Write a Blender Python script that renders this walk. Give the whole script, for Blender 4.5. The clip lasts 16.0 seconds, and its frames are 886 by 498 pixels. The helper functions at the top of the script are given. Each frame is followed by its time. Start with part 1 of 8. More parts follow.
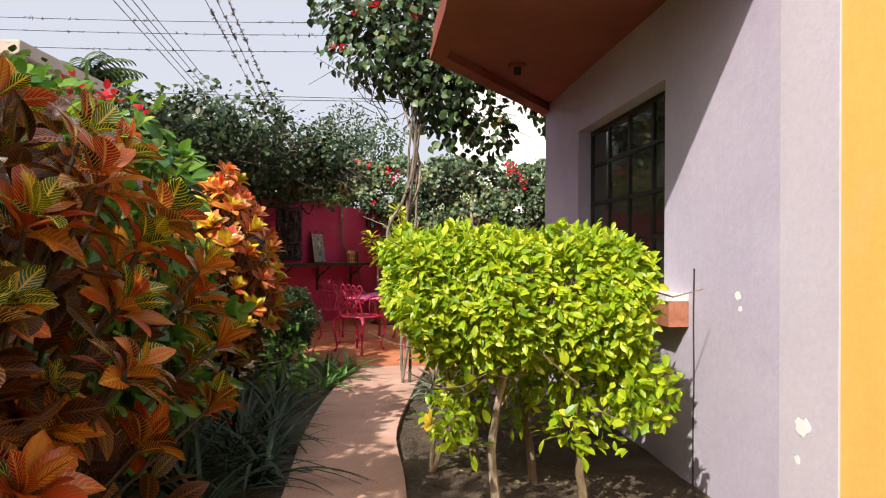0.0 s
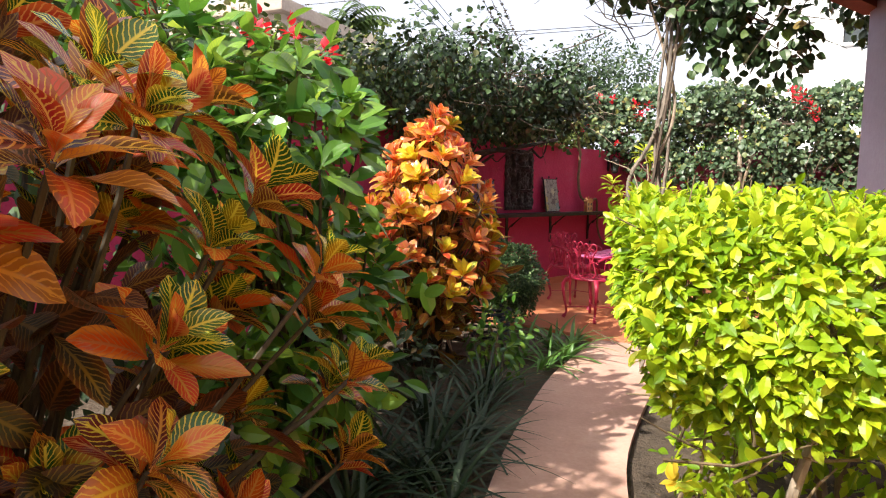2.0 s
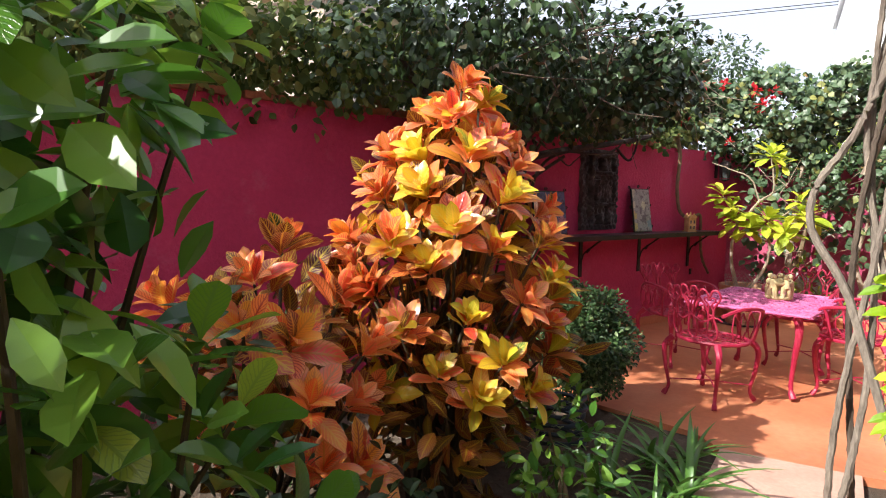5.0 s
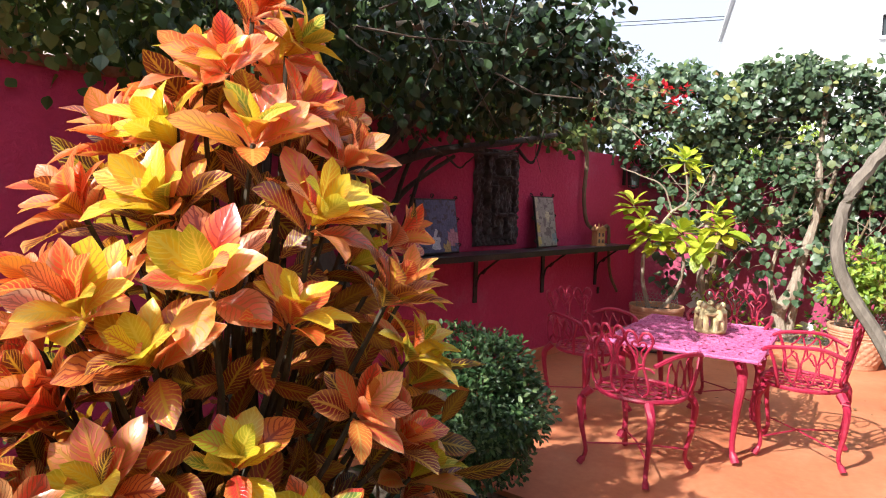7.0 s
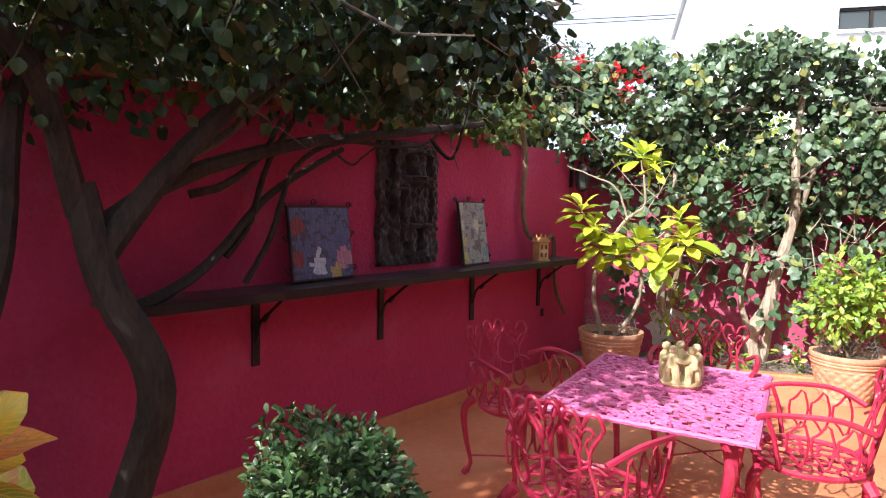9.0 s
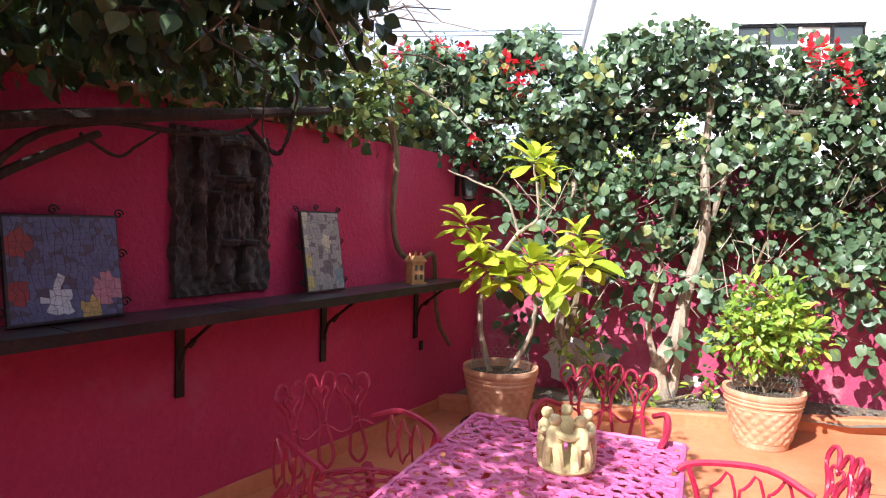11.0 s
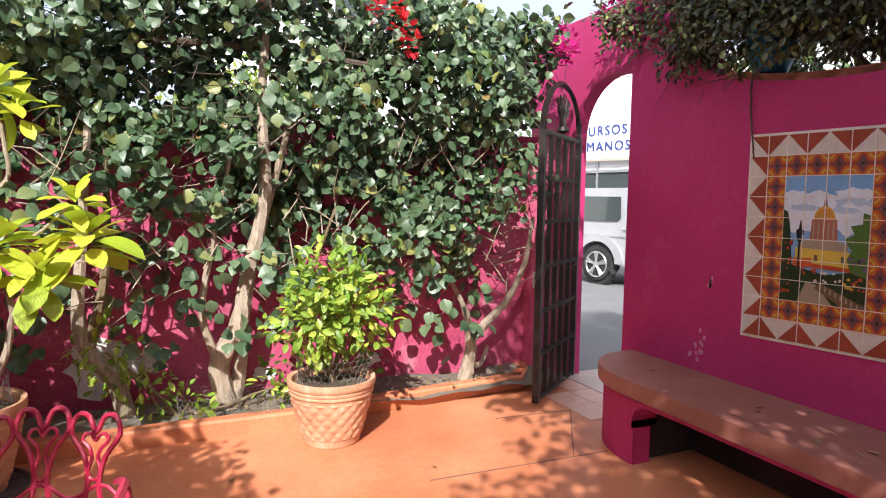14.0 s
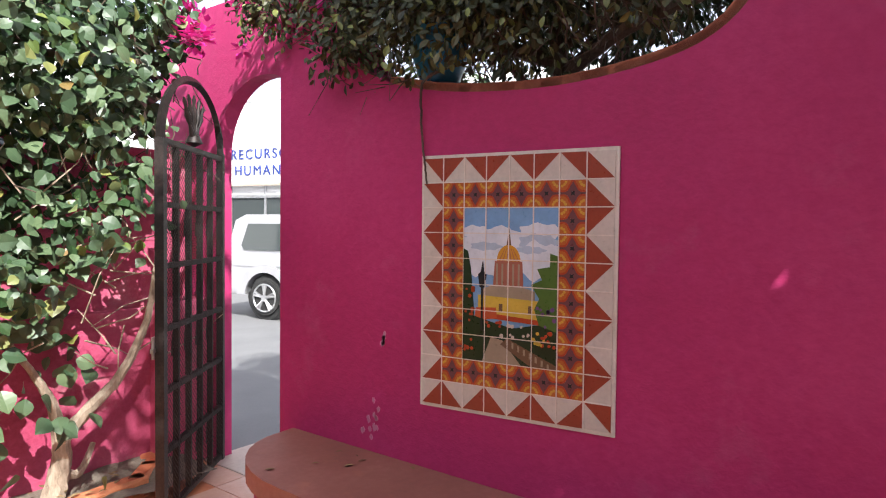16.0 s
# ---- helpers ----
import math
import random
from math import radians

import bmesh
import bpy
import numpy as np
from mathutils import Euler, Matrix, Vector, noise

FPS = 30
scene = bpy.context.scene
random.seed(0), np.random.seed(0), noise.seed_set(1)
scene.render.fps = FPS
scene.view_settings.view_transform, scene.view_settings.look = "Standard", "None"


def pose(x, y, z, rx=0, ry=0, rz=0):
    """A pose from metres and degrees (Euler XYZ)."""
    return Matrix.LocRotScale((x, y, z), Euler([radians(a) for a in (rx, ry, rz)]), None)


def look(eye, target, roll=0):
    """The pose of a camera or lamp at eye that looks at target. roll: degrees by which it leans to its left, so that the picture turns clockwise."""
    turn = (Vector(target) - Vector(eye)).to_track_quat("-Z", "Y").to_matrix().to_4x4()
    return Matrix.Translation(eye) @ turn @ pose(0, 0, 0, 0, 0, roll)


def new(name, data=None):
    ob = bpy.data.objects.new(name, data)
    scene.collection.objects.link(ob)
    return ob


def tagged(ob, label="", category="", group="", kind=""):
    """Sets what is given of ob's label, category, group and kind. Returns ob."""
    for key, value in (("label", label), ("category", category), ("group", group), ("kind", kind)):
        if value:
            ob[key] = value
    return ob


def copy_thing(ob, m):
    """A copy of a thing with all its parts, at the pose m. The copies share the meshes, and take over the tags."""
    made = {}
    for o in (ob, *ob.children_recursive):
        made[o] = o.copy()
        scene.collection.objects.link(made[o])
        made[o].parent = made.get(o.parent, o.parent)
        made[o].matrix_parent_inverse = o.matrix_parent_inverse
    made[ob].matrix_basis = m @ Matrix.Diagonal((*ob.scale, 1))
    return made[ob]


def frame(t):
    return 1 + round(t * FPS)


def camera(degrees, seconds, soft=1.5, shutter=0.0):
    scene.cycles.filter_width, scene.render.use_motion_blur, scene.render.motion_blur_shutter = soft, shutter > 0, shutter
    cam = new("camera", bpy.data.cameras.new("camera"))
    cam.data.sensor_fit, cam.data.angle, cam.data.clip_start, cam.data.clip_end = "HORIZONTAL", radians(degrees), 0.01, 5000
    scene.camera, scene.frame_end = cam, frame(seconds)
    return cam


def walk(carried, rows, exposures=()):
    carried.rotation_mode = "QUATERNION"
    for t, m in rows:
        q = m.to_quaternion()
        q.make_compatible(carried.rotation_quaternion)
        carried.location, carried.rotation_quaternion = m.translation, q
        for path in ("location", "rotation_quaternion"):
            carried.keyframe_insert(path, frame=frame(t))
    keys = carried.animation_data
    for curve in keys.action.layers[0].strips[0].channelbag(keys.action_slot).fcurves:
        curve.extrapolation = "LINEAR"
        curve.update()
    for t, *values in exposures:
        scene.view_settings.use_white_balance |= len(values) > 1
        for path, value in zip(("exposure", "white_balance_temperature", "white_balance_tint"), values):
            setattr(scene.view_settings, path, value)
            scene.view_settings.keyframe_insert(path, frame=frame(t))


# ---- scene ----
cam = camera(70.5, 16.0, soft=1.1)
METRES, EYE = 8.5, 1.19
ROWS = [
    (0.0, 0.0, 0.0, 0.0, -0.0, 0.4, -0.49),
    (0.5, -0.0019, 0.0304, 0.0032, 7.46, 0.14, -0.42),
    (1.0, 0.0023, 0.0517, 0.0149, 16.54, -2.23, -0.46),
    (1.5, 0.0004, 0.0821, 0.0138, 20.51, -5.01, -0.63),
    (2.0, -0.0041, 0.1161, 0.0165, 22.06, -5.51, -0.82),
    (2.5, -0.0018, 0.1524, 0.0188, 22.49, -5.47, -0.84),
    (3.0, -0.0059, 0.1882, 0.0216, 25.41, -5.62, -0.67),
    (3.5, -0.0218, 0.2249, 0.023, 28.84, -5.83, -0.91),
    (6.0, -0.0912, 0.4096, 0.0254, 27.34, -4.5, -1.46),
    (6.5, -0.0982, 0.4434, 0.0261, 23.99, -4.33, -1.41),
    (7.0, -0.1054, 0.4759, 0.0275, 19.68, -4.42, -1.55),
    (7.5, -0.1054, 0.5088, 0.0276, 16.39, -4.16, -1.17),
    (8.0, -0.1062, 0.5445, 0.0295, 15.96, -4.25, -1.11),
    (10.5, -0.1008, 0.7093, 0.032, 14.65, -3.1, -1.51),
    (11.0, -0.0846, 0.735, 0.0308, 8.63, -2.63, -1.49),
    (11.5, -0.0673, 0.7676, 0.0334, 3.56, -2.87, -1.18),
    (12.0, -0.0562, 0.7865, 0.0382, -1.37, -2.95, -1.18),
    (12.5, -0.0492, 0.7903, 0.0403, -10.48, -2.63, -1.28),
    (13.0, -0.0361, 0.7941, 0.0396, -17.75, -2.83, -0.89),
    (13.5, -0.0239, 0.8129, 0.0348, -22.4, -3.83, -0.86),
    (14.0, -0.0087, 0.8409, 0.0263, -24.08, -4.42, -0.96),
    (14.5, 0.0192, 0.8652, 0.0269, -26.6, -3.86, -0.84),
    (15.0, 0.0444, 0.8851, 0.0282, -30.93, -3.21, -0.78),
    (15.5, 0.0653, 0.9055, 0.0302, -42.99, -2.02, -0.79),
    (16.0, 0.0776, 0.9222, 0.0333, -53.06, -1.79, -0.6),
]
EXPOSURES = [(0.0, 0.75, 6750, 10), (1.5, 1.2, 6643, 10), (3.5, 1.4, 6500, 10), (6.0, 1.15, 6150, 10), (8.0, 1.35, 6050, 10), (10.5, 1.52, 5750, 10), (11.0, 1.48, 5817, 10), (12.0, 1.32, 5950, 10), (13.0, 1.08, 6150, 10), (15.0, 1.26, 6067, 10), (16.0, 1.4, 6100, 10)]
walk(cam, [(t, pose(0, 0, EYE) @ pose(METRES * x, METRES * y, METRES * z, 90 + pitch, roll, yaw)) for t, x, y, z, yaw, pitch, roll in ROWS], EXPOSURES)

# ---- daylight ----
SUN_WAY = Vector((0.52 * 0.755, 0.854 * 0.755, -0.656))
world = bpy.data.worlds.new("sky")
scene.world = world
world.use_nodes = True
sky = world.node_tree.nodes.new("ShaderNodeTexSky")
sky.sky_type = "NISHITA"
sky.sun_disc = False
sky.sun_elevation, sky.sun_rotation = radians(41), radians(211)
sky.air_density, sky.dust_density, sky.ozone_density = 0.8, 6.0, 1.0
background = world.node_tree.nodes["Background"]
background.inputs["Strength"].default_value = 0.132
haze = world.node_tree.nodes.new("ShaderNodeMix")
haze.data_type = "RGBA"
haze.inputs[0].default_value = 0.68
haze.inputs[7].default_value = (4.1, 4.15, 4.6, 1)
world.node_tree.links.new(sky.outputs[0], haze.inputs[6])
world.node_tree.links.new(haze.outputs[2], background.inputs["Color"])
sun = new("sun", bpy.data.lights.new("sun", "SUN"))
sun.data.energy, sun.data.angle, sun.data.color = 3.7, radians(0.53), (1.0, 0.95, 0.86)
sun.matrix_world = look((-20, -26, 25), Vector((-20, -26, 25)) + SUN_WAY)

# ---- materials ----
def links(tree):
    return tree.nodes.new, tree.links.new


def shader(name):
    m = bpy.data.materials.new(name)
    m.use_nodes = True
    return m, m.node_tree, m.node_tree.nodes["Principled BSDF"]


def ramp(tree, fac, stops):
    r = tree.nodes.new("ShaderNodeValToRGB")
    while len(r.color_ramp.elements) < len(stops):
        r.color_ramp.elements.new(0.5)
    for e, (p, c) in zip(r.color_ramp.elements, stops):
        e.position, e.color = p, (*c, 1)
    tree.links.new(fac, r.inputs[0])
    return r.outputs[0]


def noise_tex(tree, vec, scale, detail=5.0, rough=0.6):
    n = tree.nodes.new("ShaderNodeTexNoise")
    n.inputs["Scale"].default_value, n.inputs["Detail"].default_value, n.inputs["Roughness"].default_value = scale, detail, rough
    tree.links.new(vec, n.inputs["Vector"])
    return n.outputs["Fac"]


def mixed(tree, fac, a, b, mode="MIX"):
    x = tree.nodes.new("ShaderNodeMix")
    x.data_type, x.blend_type = "RGBA", mode
    for sock, v in ((x.inputs[0], fac), (x.inputs[6], a), (x.inputs[7], b)):
        if isinstance(v, (int, float)):
            sock.default_value = v
        elif isinstance(v, tuple):
            sock.default_value = (*v, 1)
        else:
            tree.links.new(v, sock)
    return x.outputs[2]


def maths(tree, op, a, b=0.5, c=0.5):
    x = tree.nodes.new("ShaderNodeMath")
    x.operation = op
    for sock, v in zip(x.inputs, (a, b, c)):
        if isinstance(v, (int, float)):
            sock.default_value = v
        else:
            tree.links.new(v, sock)
    return x.outputs[0]


def bumped(tree, p, height, strength, distance):
    b = tree.nodes.new("ShaderNodeBump")
    b.inputs["Strength"].default_value, b.inputs["Distance"].default_value = strength, distance
    tree.links.new(height, b.inputs["Height"])
    tree.links.new(b.outputs[0], p.inputs["Normal"])


def surface(name, dark, mid, light, big=1.2, fine=40.0, rough=0.75, bump=0.4, depth=0.004, metal=0.0, vary=0.0, stain=None, stain_amount=0.5, specular=0.4):
    """A worn surface: large blotches, fine grain, relief, and stains of one colour."""
    m, tree, p = shader(name)
    co = tree.nodes.new("ShaderNodeNewGeometry").outputs["Position"] if not vary else tree.nodes.new("ShaderNodeTexCoord").outputs["Object"]
    blot = noise_tex(tree, co, big)
    grain = noise_tex(tree, co, fine, 6.0, 0.65)
    f = maths(tree, "ADD", maths(tree, "MULTIPLY", blot, 0.65), maths(tree, "MULTIPLY", grain, 0.35))
    if vary:
        r = tree.nodes.new("ShaderNodeObjectInfo").outputs["Random"]
        f = maths(tree, "ADD", f, maths(tree, "MULTIPLY", maths(tree, "SUBTRACT", r, 0.5), vary))
    col = ramp(tree, f, [(0.33, dark), (0.5, mid), (0.67, light)])
    if stain:
        s = noise_tex(tree, co, big * 2.3, 8.0, 0.7)
        col = mixed(tree, maths(tree, "MULTIPLY", ramp(tree, s, [(0.56, (0, 0, 0)), (0.7, (1, 1, 1))]), stain_amount), col, stain)
    tree.links.new(col, p.inputs["Base Color"])
    rg = maths(tree, "ADD", rough - 0.1, maths(tree, "MULTIPLY", grain, 0.2))
    tree.links.new(rg, p.inputs["Roughness"])
    p.inputs["Metallic"].default_value = metal
    p.inputs["Specular IOR Level"].default_value = specular
    if bump:
        bumped(tree, p, maths(tree, "ADD", grain, maths(tree, "MULTIPLY", blot, 0.6)), bump, depth)
    return m


def leafy(name, stops, rough=0.42, glow=0.3, island=True, vein=None, vein_amount=0.0, gloss=0.5, tip=None):
    """A leaf: its colour by the piece, veins along its length, some light through it."""
    m, tree, p = shader(name)
    if island:
        r = tree.nodes.new("ShaderNodeNewGeometry").outputs["Random Per Island"]
    else:
        r = tree.nodes.new("ShaderNodeObjectInfo").outputs["Random"]
    col = ramp(tree, r, stops)
    uv = tree.nodes.new("ShaderNodeUVMap")
    sep = tree.nodes.new("ShaderNodeSeparateXYZ")
    tree.links.new(uv.outputs[0], sep.inputs[0])
    au = maths(tree, "ABSOLUTE", maths(tree, "SUBTRACT", sep.outputs[0], 0.5))
    if tip:
        t2 = noise_tex(tree, uv.outputs[0], 2.2, 3.0)
        edge = maths(tree, "ADD", maths(tree, "MULTIPLY", au, 1.1), maths(tree, "MULTIPLY", t2, 0.7))
        pick = ramp(tree, maths(tree, "FRACT", maths(tree, "MULTIPLY", r, 7.31)), tip)
        col = mixed(tree, ramp(tree, edge, [(0.60, (0, 0, 0)), (0.86, (0.8, 0.8, 0.8))]), col, pick)
    if vein:
        mid = ramp(tree, au, [(0.03, (1, 1, 1)), (0.07, (0, 0, 0))])
        slant = maths(tree, "SUBTRACT", sep.outputs[1], maths(tree, "MULTIPLY", au, 0.55))
        wob = noise_tex(tree, uv.outputs[0], 6.0, 2.0)
        side = maths(tree, "SINE", maths(tree, "ADD", maths(tree, "MULTIPLY", slant, 68.0), maths(tree, "MULTIPLY", wob, 5.0)))
        sv = ramp(tree, side, [(0.5, (0, 0, 0)), (0.85, (0.9, 0.9, 0.9))])
        both = maths(tree, "MULTIPLY", maths(tree, "MAXIMUM", mid, sv), vein_amount)
        vc = ramp(tree, maths(tree, "FRACT", maths(tree, "MULTIPLY", r, 3.77)), vein)
        col = mixed(tree, both, col, vc)
        bumped(tree, p, maths(tree, "MAXIMUM", mid, sv), 0.35, 0.003)
    tree.links.new(col, p.inputs["Base Color"])
    p.inputs["Roughness"].default_value = rough
    p.inputs["Specular IOR Level"].default_value = gloss
    tl = tree.nodes.new("ShaderNodeBsdfTranslucent")
    tree.links.new(mixed(tree, 0.3, col, (1.0, 0.95, 0.35), "MULTIPLY"), tl.inputs["Color"])
    mx = tree.nodes.new("ShaderNodeMixShader")
    mx.inputs[0].default_value = glow
    tree.links.new(p.outputs[0], mx.inputs[1])
    tree.links.new(tl.outputs[0], mx.inputs[2])
    tree.links.new(mx.outputs[0], tree.nodes["Material Output"].inputs["Surface"])
    return m


def bark(name, dark, light):
    m, tree, p = shader(name)
    co = tree.nodes.new("ShaderNodeTexCoord").outputs["Object"]
    mp = tree.nodes.new("ShaderNodeMapping")
    mp.inputs["Scale"].default_value = (1, 1, 0.22)
    tree.links.new(co, mp.inputs[0])
    a = noise_tex(tree, mp.outputs[0], 55.0, 6.0, 0.7)
    b = noise_tex(tree, co, 6.0)
    tree.links.new(ramp(tree, maths(tree, "ADD", maths(tree, "MULTIPLY", a, 0.6), maths(tree, "MULTIPLY", b, 0.4)), [(0.35, dark), (0.65, light)]), p.inputs["Base Color"])
    p.inputs["Roughness"].default_value = 0.85
    bumped(tree, p, a, 0.7, 0.006)
    return m


def glass(name, tint=(0.05, 0.06, 0.06)):
    m, tree, p = shader(name)
    p.inputs["Base Color"].default_value = (*tint, 1)
    p.inputs["Roughness"].default_value = 0.06
    p.inputs["Specular IOR Level"].default_value = 0.6
    return m


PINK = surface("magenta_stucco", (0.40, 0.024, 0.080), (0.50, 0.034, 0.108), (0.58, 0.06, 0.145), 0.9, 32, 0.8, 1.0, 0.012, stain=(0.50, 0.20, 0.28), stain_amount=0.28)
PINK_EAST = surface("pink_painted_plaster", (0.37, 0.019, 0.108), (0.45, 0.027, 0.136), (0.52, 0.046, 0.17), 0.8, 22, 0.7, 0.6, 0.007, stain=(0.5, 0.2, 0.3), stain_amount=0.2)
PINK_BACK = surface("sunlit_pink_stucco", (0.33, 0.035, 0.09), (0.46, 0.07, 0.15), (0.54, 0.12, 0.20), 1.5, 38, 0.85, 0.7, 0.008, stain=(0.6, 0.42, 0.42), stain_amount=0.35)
LILAC = surface("lilac_plaster", (0.40, 0.36, 0.47), (0.47, 0.42, 0.54), (0.53, 0.49, 0.60), 1.0, 26, 0.75, 0.6, 0.006, stain=(0.62, 0.6, 0.66), stain_amount=0.25)
PALE_LILAC = surface("pale_lilac_plaster", (0.50, 0.45, 0.53), (0.56, 0.51, 0.59), (0.62, 0.57, 0.64), 1.0, 30, 0.75, 0.5, 0.005)
YELLOW = surface("ochre_yellow_plaster", (0.72, 0.42, 0.10), (0.80, 0.48, 0.13), (0.85, 0.55, 0.18), 1.0, 26, 0.75, 0.5, 0.005, stain=(0.7, 0.5, 0.3), stain_amount=0.2)
SOFFIT = surface("rust_red_paint", (0.17, 0.045, 0.03), (0.24, 0.06, 0.04), (0.30, 0.09, 0.06), 1.4, 24, 0.8, 0.4, 0.005)
PATIO = surface("orange_waxed_cement", (0.43, 0.135, 0.06), (0.56, 0.20, 0.095), (0.64, 0.28, 0.15), 1.3, 24, 0.5, 0.2, 0.002, stain=(0.42, 0.22, 0.15), stain_amount=0.35)
PATH_PINK = surface("worn_pink_cement", (0.42, 0.25, 0.19), (0.54, 0.32, 0.25), (0.62, 0.41, 0.33), 1.6, 40, 0.8, 0.35, 0.003, stain=(0.36, 0.23, 0.18), stain_amount=0.4)
# near-black colour for the panels that paint in shade under the bench
UNDERSEAT_SHADE = surface("underseat_shade_plaster", (0.02, 0.016, 0.018), (0.035, 0.026, 0.03), (0.06, 0.04, 0.05), 3.0, 40, 0.9, 0.5, 0.004)
BENCH_TOP = surface("terracotta_cement", (0.25, 0.095, 0.07), (0.31, 0.12, 0.09), (0.38, 0.17, 0.13), 2.0, 30, 0.65, 0.3, 0.003, stain=(0.5, 0.2, 0.1), stain_amount=0.3)
SOIL = surface("garden_soil", (0.055, 0.04, 0.028), (0.11, 0.08, 0.055), (0.18, 0.14, 0.10), 2.5, 30, 0.95, 1.0, 0.03, stain=(0.24, 0.2, 0.15), stain_amount=0.4)
DRY_SOIL = surface("dry_grey_soil", (0.12, 0.10, 0.075), (0.19, 0.16, 0.125), (0.27, 0.235, 0.19), 2.5, 45, 0.95, 0.9, 0.02)
ASPHALT = surface("grey_asphalt", (0.13, 0.13, 0.135), (0.17, 0.17, 0.175), (0.21, 0.21, 0.21), 0.5, 60, 0.9, 0.4, 0.004)
TERRACOTTA = surface("terracotta", (0.42, 0.20, 0.11), (0.55, 0.29, 0.17), (0.64, 0.40, 0.27), 5.0, 50, 0.85, 0.4, 0.003, vary=0.05, stain=(0.66, 0.5, 0.4), stain_amount=0.5)
BRICK = surface("fired_brick", (0.22, 0.07, 0.04), (0.32, 0.11, 0.06), (0.42, 0.18, 0.11), 8.0, 60, 0.9, 0.6, 0.004, vary=0.25)
CAST_PINK = surface("pink_painted_metal", (0.28, 0.010, 0.035), (0.37, 0.018, 0.055), (0.46, 0.05, 0.09), 6.0, 60, 0.42, 0.25, 0.001, vary=0.02, stain=(0.25, 0.02, 0.05), stain_amount=0.35)
CAST_TABLE = surface("faded_pink_painted_metal", (0.46, 0.08, 0.22), (0.54, 0.12, 0.28), (0.60, 0.18, 0.34), 5.0, 60, 0.5, 0.25, 0.001, vary=0.02)
IRON = surface("black_wrought_iron", (0.012, 0.010, 0.010), (0.025, 0.02, 0.019), (0.06, 0.045, 0.04), 4.0, 70, 0.5, 0.4, 0.002, metal=0.4, vary=0.02, stain=(0.11, 0.055, 0.03), stain_amount=0.4)
SHELF_SLATE = surface("dark_painted_board", (0.02, 0.018, 0.022), (0.045, 0.04, 0.046), (0.10, 0.09, 0.095), 4.0, 60, 0.36, 0.3, 0.002, stain=(0.20, 0.18, 0.17), stain_amount=0.4)
CARVED = surface("blackened_carved_wood", (0.018, 0.013, 0.012), (0.06, 0.045, 0.042), (0.17, 0.14, 0.13), 9.0, 60, 0.55, 0.9, 0.008)
CREAM_CLAY = surface("cream_clay", (0.50, 0.37, 0.16), (0.62, 0.50, 0.26), (0.70, 0.60, 0.36), 14.0, 90, 0.8, 0.3, 0.002)
OCHRE_CLAY = surface("ochre_clay", (0.38, 0.20, 0.08), (0.50, 0.29, 0.12), (0.60, 0.38, 0.18), 20.0, 90, 0.85, 0.4, 0.002)
WHITE_PAINT = surface("white_wall_paint", (0.70, 0.70, 0.70), (0.80, 0.80, 0.80), (0.86, 0.86, 0.86), 0.6, 20, 0.8, 0.15, 0.003)
WHITEWASH = surface("flaked_whitewash", (0.5, 0.48, 0.46), (0.68, 0.66, 0.64), (0.8, 0.79, 0.78), 9.0, 40, 0.9, 0.6, 0.004, stain=(0.3, 0.27, 0.24), stain_amount=0.7)
BEIGE = surface("beige_stone", (0.34, 0.27, 0.22), (0.44, 0.36, 0.30), (0.54, 0.46, 0.38), 1.0, 14, 0.9, 0.4, 0.006)
WIRE = surface("galvanised_wire", (0.18, 0.17, 0.16), (0.3, 0.29, 0.28), (0.4, 0.39, 0.38), 8, 60, 0.5, 0.0, 0.001, metal=0.6)
CABLE = surface("black_cable", (0.02, 0.02, 0.02), (0.035, 0.035, 0.035), (0.06, 0.06, 0.06), 3, 30, 0.6, 0.0)
HOSE = surface("dark_blue_rubber", (0.012, 0.016, 0.026), (0.02, 0.03, 0.045), (0.04, 0.055, 0.08), 5, 50, 0.45, 0.0)
SILVER = surface("silver_car_paint", (0.36, 0.36, 0.38), (0.41, 0.41, 0.43), (0.46, 0.46, 0.48), 1.5, 90, 0.32, 0.0, 0.001, metal=0.35, specular=0.6)
TYRE = surface("black_rubber", (0.015, 0.015, 0.015), (0.025, 0.025, 0.025), (0.045, 0.045, 0.045), 8, 60, 0.85, 0.3, 0.003)
CHROME = surface("alloy_metal", (0.45, 0.45, 0.46), (0.55, 0.55, 0.56), (0.65, 0.65, 0.66), 8, 60, 0.3, 0.0, 0.001, metal=0.8)
RED_LENS = surface("red_lens", (0.4, 0.01, 0.01), (0.5, 0.015, 0.015), (0.6, 0.03, 0.03), 8, 60, 0.2, 0.0)
BLUE_PAINT = surface("blue_sign_paint", (0.03, 0.05, 0.22), (0.045, 0.07, 0.28), (0.06, 0.09, 0.33), 4, 30, 0.6, 0.0)
DARK_GLASS = glass("dark_glass")
CURTAIN_GLASS = glass("old_window_glass", (0.035, 0.038, 0.028))
BLUE_POT = surface("blue_glazed_clay", (0.01, 0.09, 0.16), (0.015, 0.13, 0.22), (0.03, 0.18, 0.28), 9, 60, 0.35, 0.1)
BARK_PALE = bark("pale_bark", (0.22, 0.16, 0.11), (0.50, 0.41, 0.32))
BARK_DARK = bark("dark_bark", (0.04, 0.028, 0.02), (0.15, 0.11, 0.08))
BARK_GREY = bark("grey_brown_bark", (0.09, 0.07, 0.055), (0.30, 0.25, 0.20))
BARK_BLACK = bark("blackish_bark", (0.014, 0.010, 0.008), (0.07, 0.05, 0.04))
STEM_DARK = bark("dark_green_stem", (0.025, 0.02, 0.012), (0.09, 0.07, 0.04))
BARK_GREEN = bark("green_brown_bark", (0.10, 0.07, 0.035), (0.26, 0.19, 0.11))
